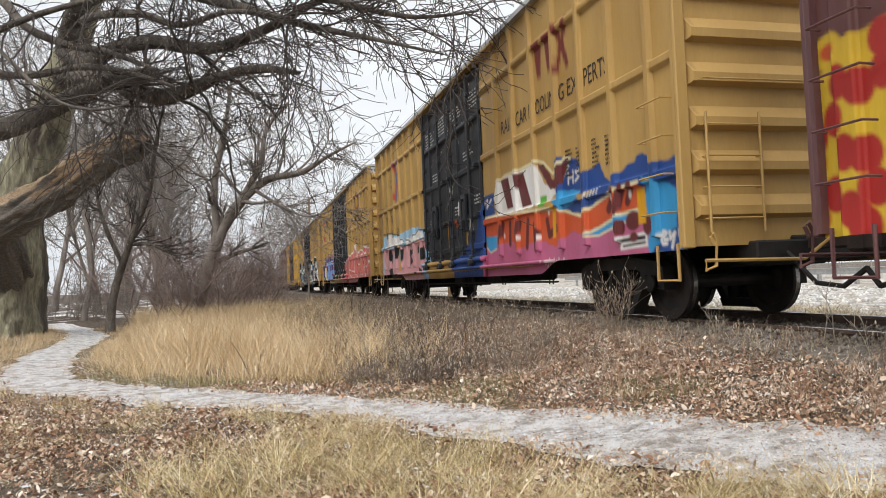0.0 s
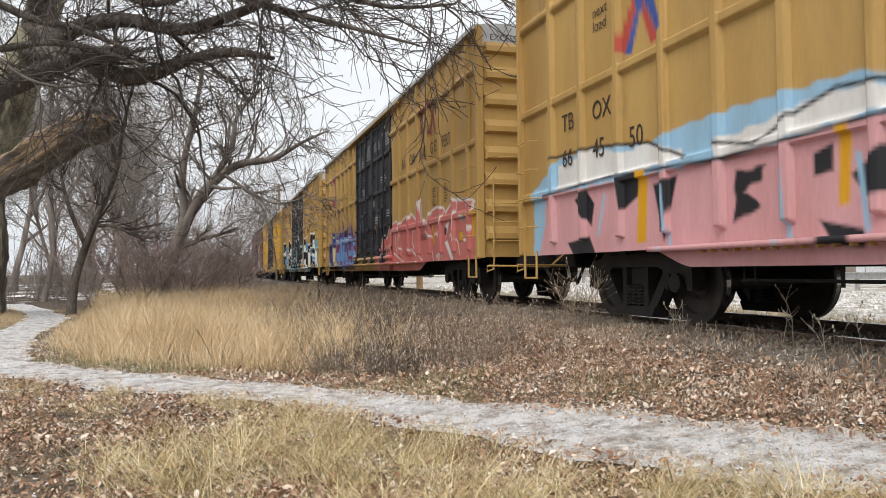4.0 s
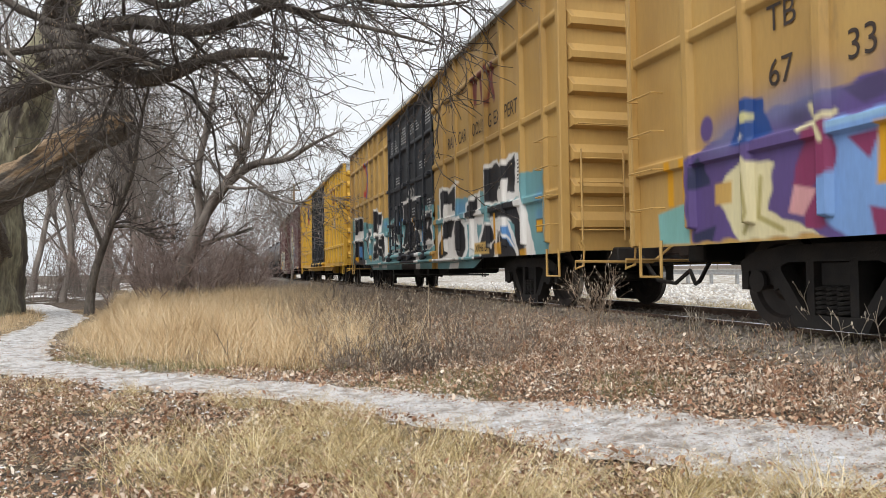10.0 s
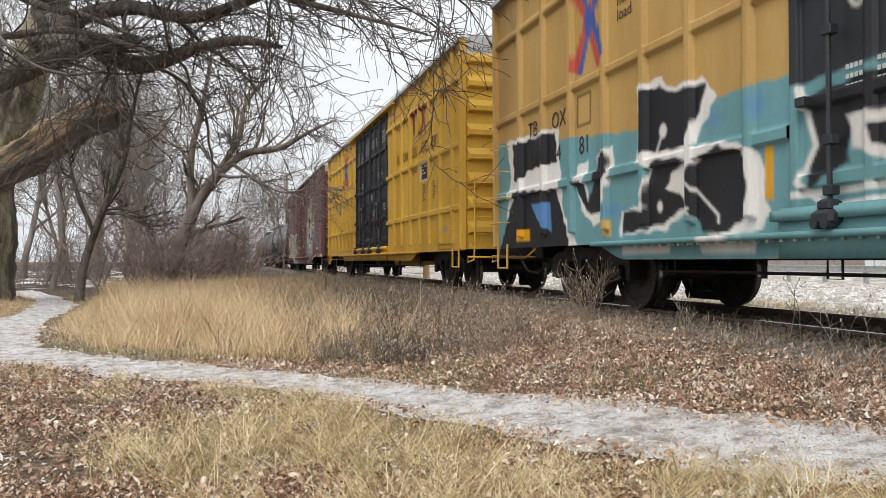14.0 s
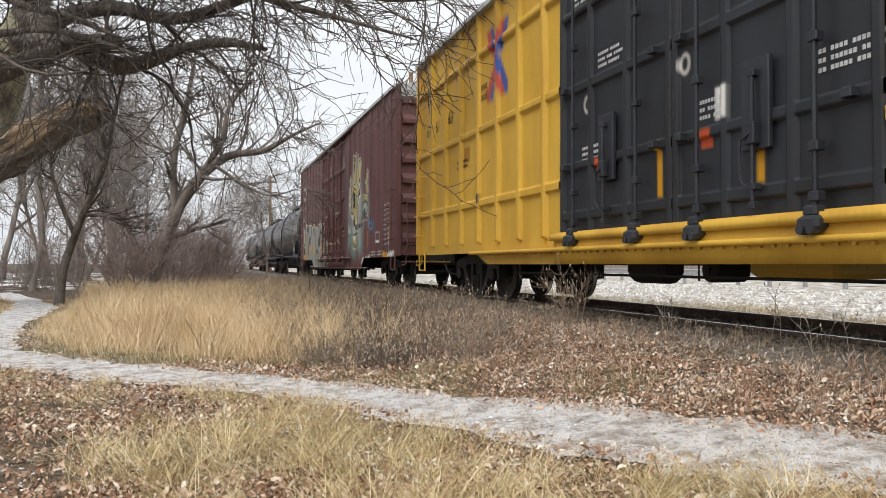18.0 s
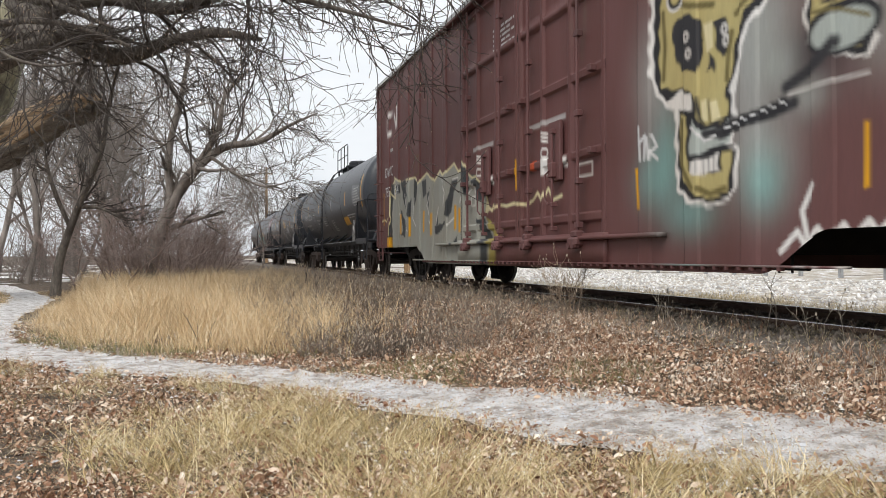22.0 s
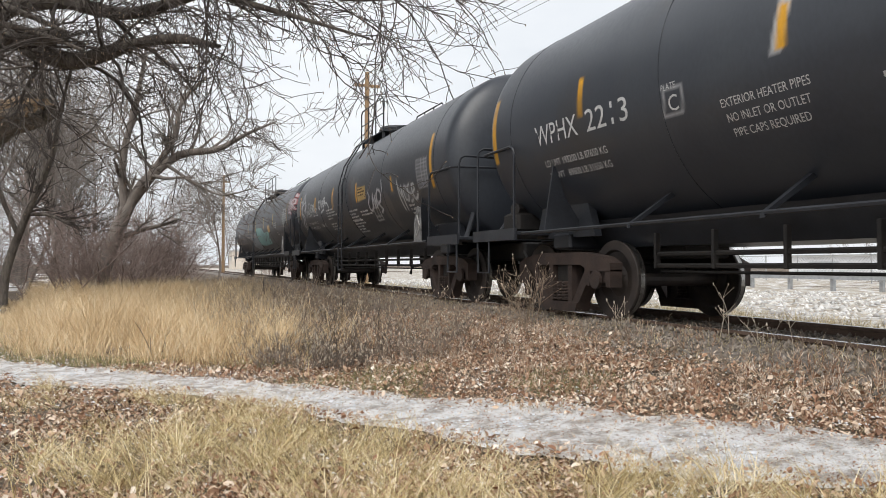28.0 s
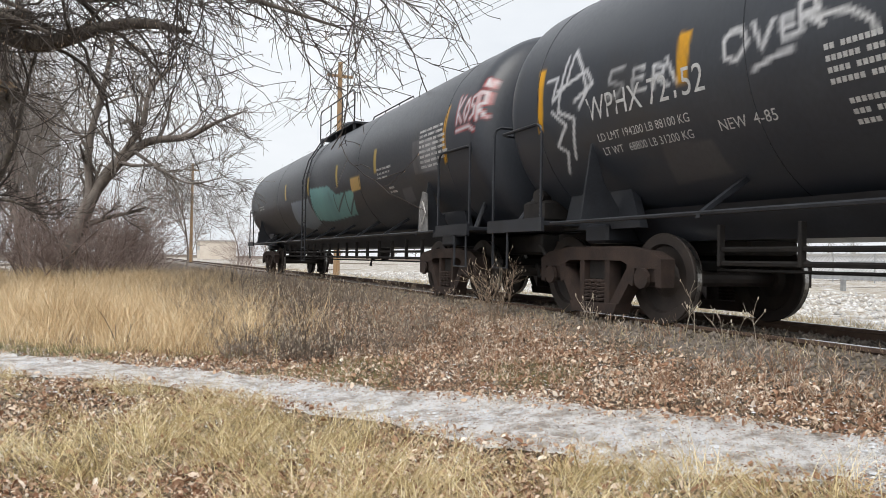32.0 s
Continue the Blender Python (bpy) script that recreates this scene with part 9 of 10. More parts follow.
def back_tree():
    """The slanting tree behind the thicket, whose limb reaches towards the train."""
    rng = np.random.RandomState(23)
    tree = thing("tree", "slanting bare tree rising out of a thicket", "tree")
    rows = [[(-1.9, 27.2, -0.1, 0.3), (-1.4, 27.1, 1.6, 0.25), (-0.94, 26.93, 2.8, 0.22), (-0.63, 26.89, 3.38, 0.2), (-0.04, 26.32, 4.11, 0.17), (0.82, 25.73, 4.71, 0.14), (1.83, 25.15, 4.82, 0.1), (2.73, 24.49, 5.29, 0.06), (3.58, 23.8, 5.64, 0.02)],
            [(-0.2, 26.4, 4.0, 0.12), (0.55, 25.66, 5.19, 0.1), (0.77, 25.45, 6.31, 0.07), (1.5, 24.72, 7.12, 0.03)],
            [(-0.94, 26.93, 2.8, 0.14), (-1.0, 26.6, 4.6, 0.12), (-0.6, 26.2, 6.4, 0.09), (-0.3, 25.8, 8.2, 0.04)],
            [(0.3, 26.0, 4.4, 0.07), (1.2, 25.2, 3.7, 0.05), (2.0, 24.6, 3.3, 0.035), (2.9, 24.2, 3.5, 0.015)]]
    axes = []
    for i, r in enumerate(rows):
        v, f = rough_tube(r, 24, 9, 40.0 + i)
        part("trunk" if i == 0 else "limb", array_mesh("limb", v, f, M_FARBARK, True), None, tree)
        axes.append(limb_line(r, 10))
    L0, R0 = np.array([a[0] for a in axes]), np.array([a[1] for a in axes])
    b1, r1 = sprout(rng, L0, R0, 18, (0.8, 2.4), (25, 65), 6, 0.2, 0.03, 0.15, 1.0, 0.45, 0.3)
    b2, r2 = sprout(rng, b1, r1, 6, (0.5, 1.3), (20, 60), 5, 0.2, -0.02, 0.1, 1.0, 0.6, 0.35)
    b3, r3 = sprout(rng, b2, r2, 3, (0.3, 0.7), (15, 60), 4, 0.2, -0.03, 0.1, 1.0, 0.7, 0.5)
    tagged(part("branchwork", array_mesh("branchwork", *tubes(b1, r1, 4), M_FARBARK), None, tree), kind="stuff")
    tagged(part("twig_spray", array_mesh("twig_spray", *stack([tubes(b2, np.maximum(r2, 0.009), 3), tubes(b3, np.maximum(r3, 0.008), 3)]), M_FARBARK), None, tree), kind="stuff")


def sapling():
    rng = np.random.RandomState(5)
    tree = thing("sapling", "young bare leaning tree in tall dry grass", "tree")
    rows = [[(-3.55, 21.2, -0.1, 0.15), (-3.47, 21.22, 0.83, 0.108), (-3.21, 21.15, 1.72, 0.094), (-2.81, 20.94, 2.76, 0.08), (-2.4, 20.68, 3.78, 0.07), (-2.21, 20.35, 4.77, 0.05), (-1.93, 19.94, 5.87, 0.02)],
            [(-2.97, 21.05, 2.31, 0.05), (-2.5, 20.95, 2.3, 0.04), (-2.11, 20.87, 2.13, 0.03), (-1.53, 20.72, 1.96, 0.012)],
            [(-3.2, 21.15, 1.8, 0.06), (-3.6, 21.0, 2.9, 0.05), (-3.8, 20.8, 4.2, 0.03), (-3.7, 20.6, 5.2, 0.012)]]
    axes = []
    for i, r in enumerate(rows):
        v, f = rough_tube(r, 24, 10, 60.0 + i, 0.08)
        part("trunk" if i == 0 else "limb", array_mesh("limb", v, f, M_BARK, True), None, tree)
        axes.append(limb_line(r, 10))
    L0, R0 = np.array([a[0] for a in axes]), np.array([a[1] for a in axes])
    b1, r1 = sprout(rng, L0, R0, 10, (0.5, 1.5), (25, 65), 6, 0.2, 0.04, 0.3, 1.0, 0.45, 0.3)
    b2, r2 = sprout(rng, b1, r1, 6, (0.3, 0.8), (20, 60), 5, 0.2, 0.0, 0.1, 1.0, 0.6, 0.35)
    b3, r3 = sprout(rng, b2, r2, 5, (0.2, 0.5), (15, 60), 4, 0.2, 0.0, 0.1, 1.0, 0.7, 0.5)
    tagged(part("crown", array_mesh("crown", *stack([tubes(b1, r1, 4), tubes(b2, r2, 3), tubes(b3, np.maximum(r3, 0.003), 3)]), M_TWIG), None, tree), kind="stuff")


def wood_tree(seed, height, lean, mat, label, slender=1.0, forks=5):
    """A bare forest tree: trunk, limbs, and a crown of branches and twigs."""
    rng = np.random.RandomState(seed)
    tree = thing("tree", label, "tree", group="bare winter wood")
    k = 12
    trunk = np.zeros((1, k, 3))
    d = np.array([lean[0], lean[1], 1.0])
    for i in range(1, k):
        d = d + rng.normal(size=3) * np.array([0.12, 0.12, 0.0])
        trunk[0, i] = trunk[0, i - 1] + d / np.linalg.norm(d) * height / (k - 1)
    r0 = height * 0.0105 * slender
    tr = (r0 * np.linspace(1.15, 0.15, k) ** 0.9)[None]
    tr[0, 0] *= 1.35
    trunk[0, 0, 2] = -0.15
    part("trunk", array_mesh("trunk", *tubes(trunk, tr, 9), mat, True), None, tree, "grey bare trunk")
    b0, q0 = sprout(rng, trunk, tr, forks, (height * 0.35, height * 0.6), (18, 45), 9, 0.13, 0.08, 0.18, 0.6, 0.6, 0.2)
    al, ar = np.concatenate([trunk[:, 2:11], b0]), np.concatenate([tr[:, 2:11], q0])
    b1, q1 = sprout(rng, al, ar, 8, (height * 0.12, height * 0.3), (25, 60), 6, 0.16, 0.05, 0.12, 1.0, 0.5, 0.25)
    b2, q2 = sprout(rng, b1, q1, 4, (height * 0.06, height * 0.15), (20, 60), 5, 0.2, 0.0, 0.1, 1.0, 0.55, 0.3)
    b3, q3 = sprout(rng, b2, q2, 2, (height * 0.03, height * 0.08), (15, 60), 3, 0.2, 0.0, 0.1, 1.0, 0.65, 0.5)
    for i in range(len(b0)):
        part("limb", array_mesh("limb", *tubes(b0[i:i + 1], q0[i:i + 1], 6), mat), None, tree)
    tagged(part("crown", array_mesh("crown", *stack([tubes(b1, q1, 4), tubes(b2, np.maximum(q2, 0.009), 3), tubes(b3, np.maximum(q3, 0.008), 3)]), mat), None, tree, "leafless crown of fine twigs"), kind="stuff")
    return tree


def shrub(seed, height, width, mat, label, stems=17, name="shrub"):
    rng = np.random.RandomState(seed)
    ob = thing(name, label, "shrub", group="thicket by the wood")
    base = np.zeros((stems, 7, 3))
    d = unit(np.stack([rng.normal(0, 0.5, stems), rng.normal(0, 0.5, stems), np.ones(stems)], 1))
    base[:, 0] = np.stack([rng.normal(0, width * 0.16, stems), rng.normal(0, width * 0.16, stems), np.full(stems, -0.05)], 1)
    ln = rng.uniform(0.6, 1.0, stems) * height * 1.15
    for s in range(1, 7):
        d = unit(d + rng.normal(size=d.shape) * 0.14 + np.array([0, 0, -0.015]))
        base[:, s] = base[:, s - 1] + d * (ln / 6)[:, None]
    br = rng.uniform(0.012, 0.03, stems)[:, None] * np.linspace(1, 0.25, 7)[None]
    b1, q1 = sprout(rng, base, br, 6, (height * 0.2, height * 0.5), (25, 65), 6, 0.2, 0.02, 0.15, 1.0, 0.6, 0.3)
    b2, q2 = sprout(rng, b1, q1, 4, (height * 0.08, height * 0.22), (20, 60), 4, 0.22, 0.0, 0.1, 1.0, 0.7, 0.5)
    tagged(part("stem_base", array_mesh("stem_base", *tubes(base, br, 5), mat), None, ob), kind="stuff")
    tagged(part("twig_spray", array_mesh("twig_spray", *stack([tubes(b1, np.maximum(q1, 0.008), 3), tubes(b2, np.maximum(q2, 0.0065), 3)]), mat), None, ob), kind="stuff")
    return ob


M_WOODFLOOR = surf("snowy_leaf_floor", (0.34, 0.27, 0.20), (0.50, 0.44, 0.37), 0.95, 1.2, 0.6, fine=20, dirt=(0.86, 0.86, 0.87), dirt_at=0.40)


def woods():
    rng = random.Random(8)
    kinds = [wood_tree(100 + i, h, ln, M_FARBARK, "tall bare grey forest tree", sl, fk) for i, (h, ln, sl, fk) in enumerate(
        [(13, (0.1, 0), 1.0, 5), (15, (-0.08, 0.05), 0.9, 4), (11, (0.25, 0), 0.8, 6), (16, (0.02, 0), 1.1, 5), (9, (-0.2, 0.1), 0.7, 5), (12, (0.15, -0.1), 0.75, 7)])]
    spots = []
    for i in range(28):
        for _ in range(40):
            y = rng.uniform(31, 66)
            edge = 0.4 - 0.02 * (y - 27) if y < 60 else -0.3
            x = edge - 2.6 - abs(rng.gauss(0, 1)) * 9
            if x > -34 and all(math.hypot(x - a, y - b) > 1.9 for a, b in spots):
                break
        spots.append((x, y))
    spots += [(-11.5, 28.5), (-14.5, 31), (-8.8, 32.5)]
    first = set()
    for i, (x, y) in enumerate(spots):
        k = kinds[i % len(kinds)]
        m = pose(x, y, ground_z(x, y), 0, 0, rng.uniform(0, 360))
        if i < len(kinds):
            k.matrix_basis = m
            continue
        k.scale = [rng.uniform(0.72, 1.15)] * 3
        copy_thing(k, m)
        k.scale = (1, 1, 1)
    xs, ys = np.arange(-40, -1.4, 0.6), np.arange(29, 90, 0.8)
    vs = [(x + (0.8 * noise.noise((y * 0.3, 1, 7)) if x > -3 else 0), y, ground_z(x, y) - 0.01 + 0.10 * noise.noise((x * 0.8, y * 0.8, 3)) - 0.25 * max(0.0, 1 - (y - 29) / 3)) for x in xs for y in ys]
    floor = new("woodland_floor", array_mesh("woodland_floor", vs, grid_faces(len(xs), len(ys))[:, ::-1], M_WOODFLOOR, True))
    tagged(floor, "woodland floor of dry leaves under thin snow", "woodland floor", kind="structure")
    # thin grey undergrowth along the edge of the wood
    r2 = np.random.RandomState(51)
    n = 260
    y = r2.uniform(27.5, 48, n)
    x = -4.2 - 0.06 * (y - 24) - np.abs(r2.normal(0, 1, n)) * 7
    h = r2.uniform(0.5, 1.9, n)
    st = np.zeros((n, 5, 3))
    st[:, 0] = np.stack([x, y, np.full(n, -0.05)], 1)
    d = unit(np.stack([r2.normal(0, 0.3, n), r2.normal(0, 0.3, n), np.ones(n)], 1))
    for q in range(1, 5):
        d = unit(d + r2.normal(size=d.shape) * 0.16)
        st[:, q] = st[:, q - 1] + d * (h / 4)[:, None]
    sr = np.full((n, 5), 0.009) * np.linspace(1, 0.5, 5)
    b1, q1 = sprout(r2, st, sr, 6, (0.2, 0.8), (25, 65), 4, 0.2, 0.04, 0.2, 1.0, 0.7, 0.6)
    b2, q2 = sprout(r2, b1, q1, 3, (0.1, 0.4), (25, 65), 3, 0.2, 0.02, 0.2, 1.0, 0.7, 0.6)
    tagged(new("undergrowth", array_mesh("undergrowth", *stack([tubes(st, sr, 3), tubes(b1, np.maximum(q1, 0.005), 3), tubes(b2, np.maximum(q2, 0.004), 3)]), M_FARBARK)), "thin grey leafless undergrowth at the edge of the wood", "undergrowth", kind="stuff")
    for x, y, ang, ln in ((-9.5, 27.5, 20, 3.2), (-11.5, 26.6, -35, 2.4), (-8.0, 29.0, 60, 2.6), (-12.5, 29.5, 10, 4.0)):
        c, sn = math.cos(radians(ang)) * ln / 2, math.sin(radians(ang)) * ln / 2
        v, f = rough_tube([(-c, -sn, 0.12, 0.13), (0, 0, 0.17, 0.12), (c, sn, 0.28, 0.08)], 14, 9, x, 0.15)
        log = part("fallen_log", array_mesh("fallen_log", v, f, M_FARBARK, True), None, None, at=pose(x, y, ground_z(x, y)))
        tagged(log, "grey fallen log lying at the edge of the wood", "log", "fallen logs")
    bushes = [shrub(200 + i, h, w, M_REDTWIG, "dense reddish-brown leafless shrub") for i, (h, w) in enumerate([(3.4, 3.0), (2.8, 2.6), (3.8, 3.2)])]
    spots = [(-2.6, 25.5), (-1.1, 25.8), (-0.2, 29.0), (-1.9, 28.4), (0.1, 33.5), (-0.6, 31.5), (-1.2, 36.0), (0.4, 38.0), (-2.8, 33), (0.0, 43.0), (0.3, 49), (8.9, 60), (10.2, 66), (3.2, 70), (1.2, 58), (-1.6, 27.0), (-2.4, 31.2), (-6.8, 34.5), (0.5, 30.6)]
    for i, (x, y) in enumerate(spots):
        k = bushes[i % 3]
        m = pose(x, y, ground_z(x, y), 0, 0, rng.uniform(0, 360))
        if i < 3:
            k.matrix_basis = m
        else:
            k.scale = [rng.uniform(0.75, 1.05)] * 3
            copy_thing(k, m)
            k.scale = (1, 1, 1)
    # a few trees past the end of the train
    far = wood_tree(131, 9, (0.05, 0), M_FARBARK, "slender many-stemmed bare tree past the track", 0.6, 8)
    far.matrix_basis = pose(3.9, 50, 0)
    for x, y in ((6.0, 75), (13.5, 70), (12.0, 84), (3.5, 95), (16, 58), (9, 105), (2.0, 80)):
        far.scale = [rng.uniform(0.7, 1.1)] * 3
        copy_thing(far, pose(x, y, 0, 0, 0, rng.uniform(0, 360)))
        far.scale = (1, 1, 1)


leaning_tree()
back_tree()
sapling()
woods()

# ---- grass, leaves, weeds and snow on the ground ----
def z_at(x, y):
    soil = np.array([ground_z(a, b) for a, b in zip(x, y)])
    bed = 0.175 + np.interp(x - TRACK_X, [p[0] for p in BED], [p[1] for p in BED])
    return np.where(np.abs(x - TRACK_X) < 2.1, np.maximum(soil, bed), soil)


def gap_at(x, y):
    return np.min(np.hypot(WAY_XY[None, :, 0] - x[:, None], WAY_XY[None, :, 1] - y[:, None]), 1)


def clumpy(x, y, seed, scale):
    return np.array([noise.noise((a * scale, b * scale, seed)) for a, b in zip(x, y)])


def in_view(rng, n, near, far, lo=-22.0, hi=60.0, power=1.0):
    """Places in front of the camera, thick close by and thinner far off."""
    r = near + (far - near) * rng.uniform(0, 1, n) ** power
    a = np.radians(rng.uniform(lo, hi, n))
    return r * np.sin(a), r * np.cos(a)


def blades(name, label, mat, x, y, length, width, lean, rng, segs=3, category="grass", droop=0.5, az=None):
    n = len(x)
    z = z_at(x, y) - 0.01
    az = rng.uniform(0, 2 * np.pi, n) if az is None else az
    out = np.stack([np.cos(az), np.sin(az)], 1)
    tilt = np.radians(lean)
    pts = np.empty((n, segs + 1, 3))
    pts[:, 0] = np.stack([x, y, z], 1)
    for s in range(1, segs + 1):
        a = np.minimum(tilt + droop * (s - 1) / segs, 1.62)
        step = length / segs
        pts[:, s, :2] = pts[:, s - 1, :2] + out * (np.sin(a) * step)[:, None]
        pts[:, s, 2] = pts[:, s - 1, 2] + np.cos(a) * step
    pts[:, 1:, 2] = np.maximum(pts[:, 1:, 2], z[:, None] + 0.012)
    wa = rng.uniform(0, 2 * np.pi, n)
    side = np.stack([np.cos(wa), np.sin(wa), np.zeros(n)], 1)
    w = width[:, None] * np.linspace(1.0, 0.12, segs + 1)[None] ** 0.8
    v = np.stack([pts - side[:, None] * w[..., None] / 2, pts + side[:, None] * w[..., None] / 2], 2).reshape(-1, 3)
    i = np.arange(n)[:, None] * 2 * (segs + 1)
    j = np.arange(segs)[None] * 2
    f = np.stack([i + j, i + j + 1, i + j + 3, i + j + 2], -1).reshape(-1, 4)
    return tagged(new(name, array_mesh(name, v, f, mat)), label, category, kind="stuff")


def leaves(name, label, mat, x, y, size, rng, up=0.0, flat=0.35):
    n = len(x)
    z = z_at(x, y) + rng.uniform(0.004, 0.045, n) + up
    az = rng.uniform(0, 2 * np.pi, n)
    d = np.stack([np.cos(az), np.sin(az), rng.normal(0, flat, n)], 1)
    d = unit(d)
    s = unit(np.cross(d, np.stack([rng.normal(0, flat, n), rng.normal(0, flat, n), np.ones(n)], 1)))
    u = np.cross(s, d)
    c = np.stack([x, y, z], 1)
    curl = rng.uniform(-0.7, 0.9, n)[:, None]
    S = size[:, None]
    w = rng.uniform(0.10, 0.34, n)[:, None]
    base, tip = c - d * S * 0.5 + u * S * curl * 0.3, c + d * S * 0.5 + u * S * curl * 0.4
    l1, l2 = c - d * S * 0.18 - s * S * w + u * S * curl * 0.6, c + d * S * 0.2 - s * S * w * 0.8 + u * S * curl * 0.7
    r1, r2 = c - d * S * 0.18 + s * S * w + u * S * curl * 0.5, c + d * S * 0.2 + s * S * w * 0.8 + u * S * curl * 0.6
    v = np.stack([base, l1, l2, tip, r2, r1], 1).reshape(-1, 3)
    i = np.arange(n)[:, None] * 6
    f = (i[:, None] + np.array([[0, 1, 2, 3], [0, 3, 4, 5]])[None]).reshape(-1, 4)
    return tagged(new(name, array_mesh(name, v, f, mat)), label, "fallen leaves", kind="stuff")


def weeds(name, label, mat, x, y, height, rng, twigs=5, seeds=None, spread=(20, 55), thick=0.0022, category="weeds"):
    n = len(x)
    z = z_at(x, y)
    k = 5
    p = np.empty((n, k, 3))
    p[:, 0] = np.stack([x, y, z - 0.01], 1)
    d = unit(np.stack([rng.normal(0, 0.22, n), rng.normal(0, 0.22, n), np.ones(n)], 1))
    for s in range(1, k):
        d = unit(d + rng.normal(size=d.shape) * 0.14)
        p[:, s] = p[:, s - 1] + d * (height / (k - 1))[:, None]
    r = np.full((n, k), thick) * np.linspace(1.2, 0.6, k)[None]
    b, q = sprout(rng, p, r, twigs, (float(height.mean()) * 0.18, float(height.mean()) * 0.5), spread, 4, 0.18, 0.06, 0.25, 1.0, 0.8, 0.6)
    ms = [tubes(p, r, 3), tubes(b, np.maximum(q, thick * 0.5), 3)]
    ob = tagged(new(name, array_mesh(name, *stack(ms), mat)), label, category, kind="stuff")
    if seeds:
        tips = np.concatenate([b[:, -1], p[:, -1]])
        tips = tips[rng.permutation(len(tips))[:int(len(tips) * seeds)]]
        m = len(tips)
        h = rng.uniform(0.008, 0.02, m)
        ln = np.stack([tips - np.array([0, 0, 1.0]) * h[:, None], tips, tips + np.array([0, 0, 1.0]) * h[:, None]], 1)
        rr = np.stack([h * 0.3, h * 0.55, h * 0.15], 1)
        part("seed_cluster", array_mesh("seed_cluster", *tubes(ln, rr, 4), M_SEED), None, ob, "small pale dry seed heads")
        tagged(ob.children[-1], kind="stuff")
    return ob


def ground_cover():
    rng = np.random.RandomState(77)
    # fallen leaves everywhere but on the trodden middle of the path
    x, y = in_view(rng, 262000, 1.6, 13.0, power=1.15)
    g = gap_at(x, y)
    keep = (x < 4.7) & ((x < 3.7) | (y > 7.5) | (rng.uniform(0, 1, len(x)) < np.clip((4.5 - x) / 0.8, 0.15, 1))) & (g > 0.22 + 0.4 * rng.uniform(0, 1, len(x)) ** 1.2) & ((y > np.interp(x, WAY_XY[::-1, 0], WAY_XY[::-1, 1])) | (clumpy(x, y, 3.0, 0.8) > -0.1) | (rng.uniform(0, 1, len(x)) < 0.35)) & ((x > 0.9) | (y < 8.2) | (rng.uniform(0, 1, len(x)) < 0.15))
    x, y = x[keep], y[keep]
    leaves("fallen_leaves", "brown and tan dry oak leaves strewn on the ground", M_LEAF, x, y, np.clip(0.018 * np.exp(rng.normal(0, 0.5, len(x))), 0.006, 0.055) * (1 + 0.02 * np.hypot(x, y)), rng, flat=0.9)
    # a few on the path
    x, y = in_view(rng, 110000, 2.0, 14.0)
    g = gap_at(x, y)
    k = (g < 0.45) & (rng.uniform(0, 1, len(x)) < 0.2 + 1.8 * g)
    leaves("path_leaves", "scattered dry leaves on the snowy path", M_LEAF, x[k], y[k], rng.uniform(0.006, 0.022, k.sum()), rng, flat=0.5)
    # grit and crumbled leaf on the trodden path
    x, y = in_view(rng, 110000, 2.0, 13.0, power=1.15)
    k = gap_at(x, y) < 0.55
    leaves("path_grit", "dark grit and crumbled leaf on the path", M_LEAF, x[k], y[k], rng.uniform(0.003, 0.011, k.sum()), rng, flat=0.8)
    # broken straw and stalks lying in the litter
    x, y = in_view(rng, 60000, 1.5, 11.0, power=1.15)
    k = (x < 4.5) & ((gap_at(x, y) > 0.3) | (rng.uniform(0, 1, len(x)) < 0.2)) & ((x > 0.5) | (y < 8.6))
    x, y = x[k], y[k]
    n = len(x)
    blades("broken_straw", "broken straw and stalks lying in the leaf litter", M_STRAW, x, y, rng.uniform(0.03, 0.16, n), rng.uniform(0.0015, 0.0042, n), rng.uniform(62, 90, n), rng, 2, droop=0.2)
    # short golden grass along both edges of the path at the bend
    x, y = rng.uniform(-5.5, 0.5, 60000), rng.uniform(7.6, 24, 60000)
    g = gap_at(x, y)
    k = (g > 0.38 + 0.12 * clumpy(x, y, 7.0, 2.0)) & (g < 1.25)
    x, y = x[k], y[k]
    n = len(x)
    blades("path_edge_grass", "short golden dry grass along the path", M_TALL, x, y, rng.uniform(0.04, 0.16, n) * np.clip(g[k] + 0.2, 0.5, 1.2), rng.uniform(0.003, 0.007, n), rng.uniform(10, 75, n), rng, 2)
    # straw tussocks on the near side of the path, thick in some patches and thin in others
    cx, cy = in_view(rng, 3600, 1.6, 9.5, power=1.05)
    side = np.array([b < np.interp(a, WAY_XY[::-1, 0], WAY_XY[::-1, 1]) for a, b in zip(cx, cy)])
    keep = side & (gap_at(cx, cy) > 0.42) & (0.6 * clumpy(cx, cy, 1.0, 0.6) + 0.35 * clumpy(cx, cy, 8.0, 1.6) + 0.34 * np.exp(-((cx - 0.75) / 0.8) ** 2) - 0.16 * np.exp(-((cx + 0.9) / 0.8) ** 2) > rng.uniform(-0.12, 0.34, len(cx)))
    cx, cy = cx[keep], cy[keep]
    m = len(cx)
    count = rng.randint(20, 75, m)
    idx = np.repeat(np.arange(m), count)
    n = len(idx)
    x, y = cx[idx] + rng.normal(0, 0.05, n), cy[idx] + rng.normal(0, 0.05, n)
    comb = rng.uniform(0, 2 * np.pi, m)
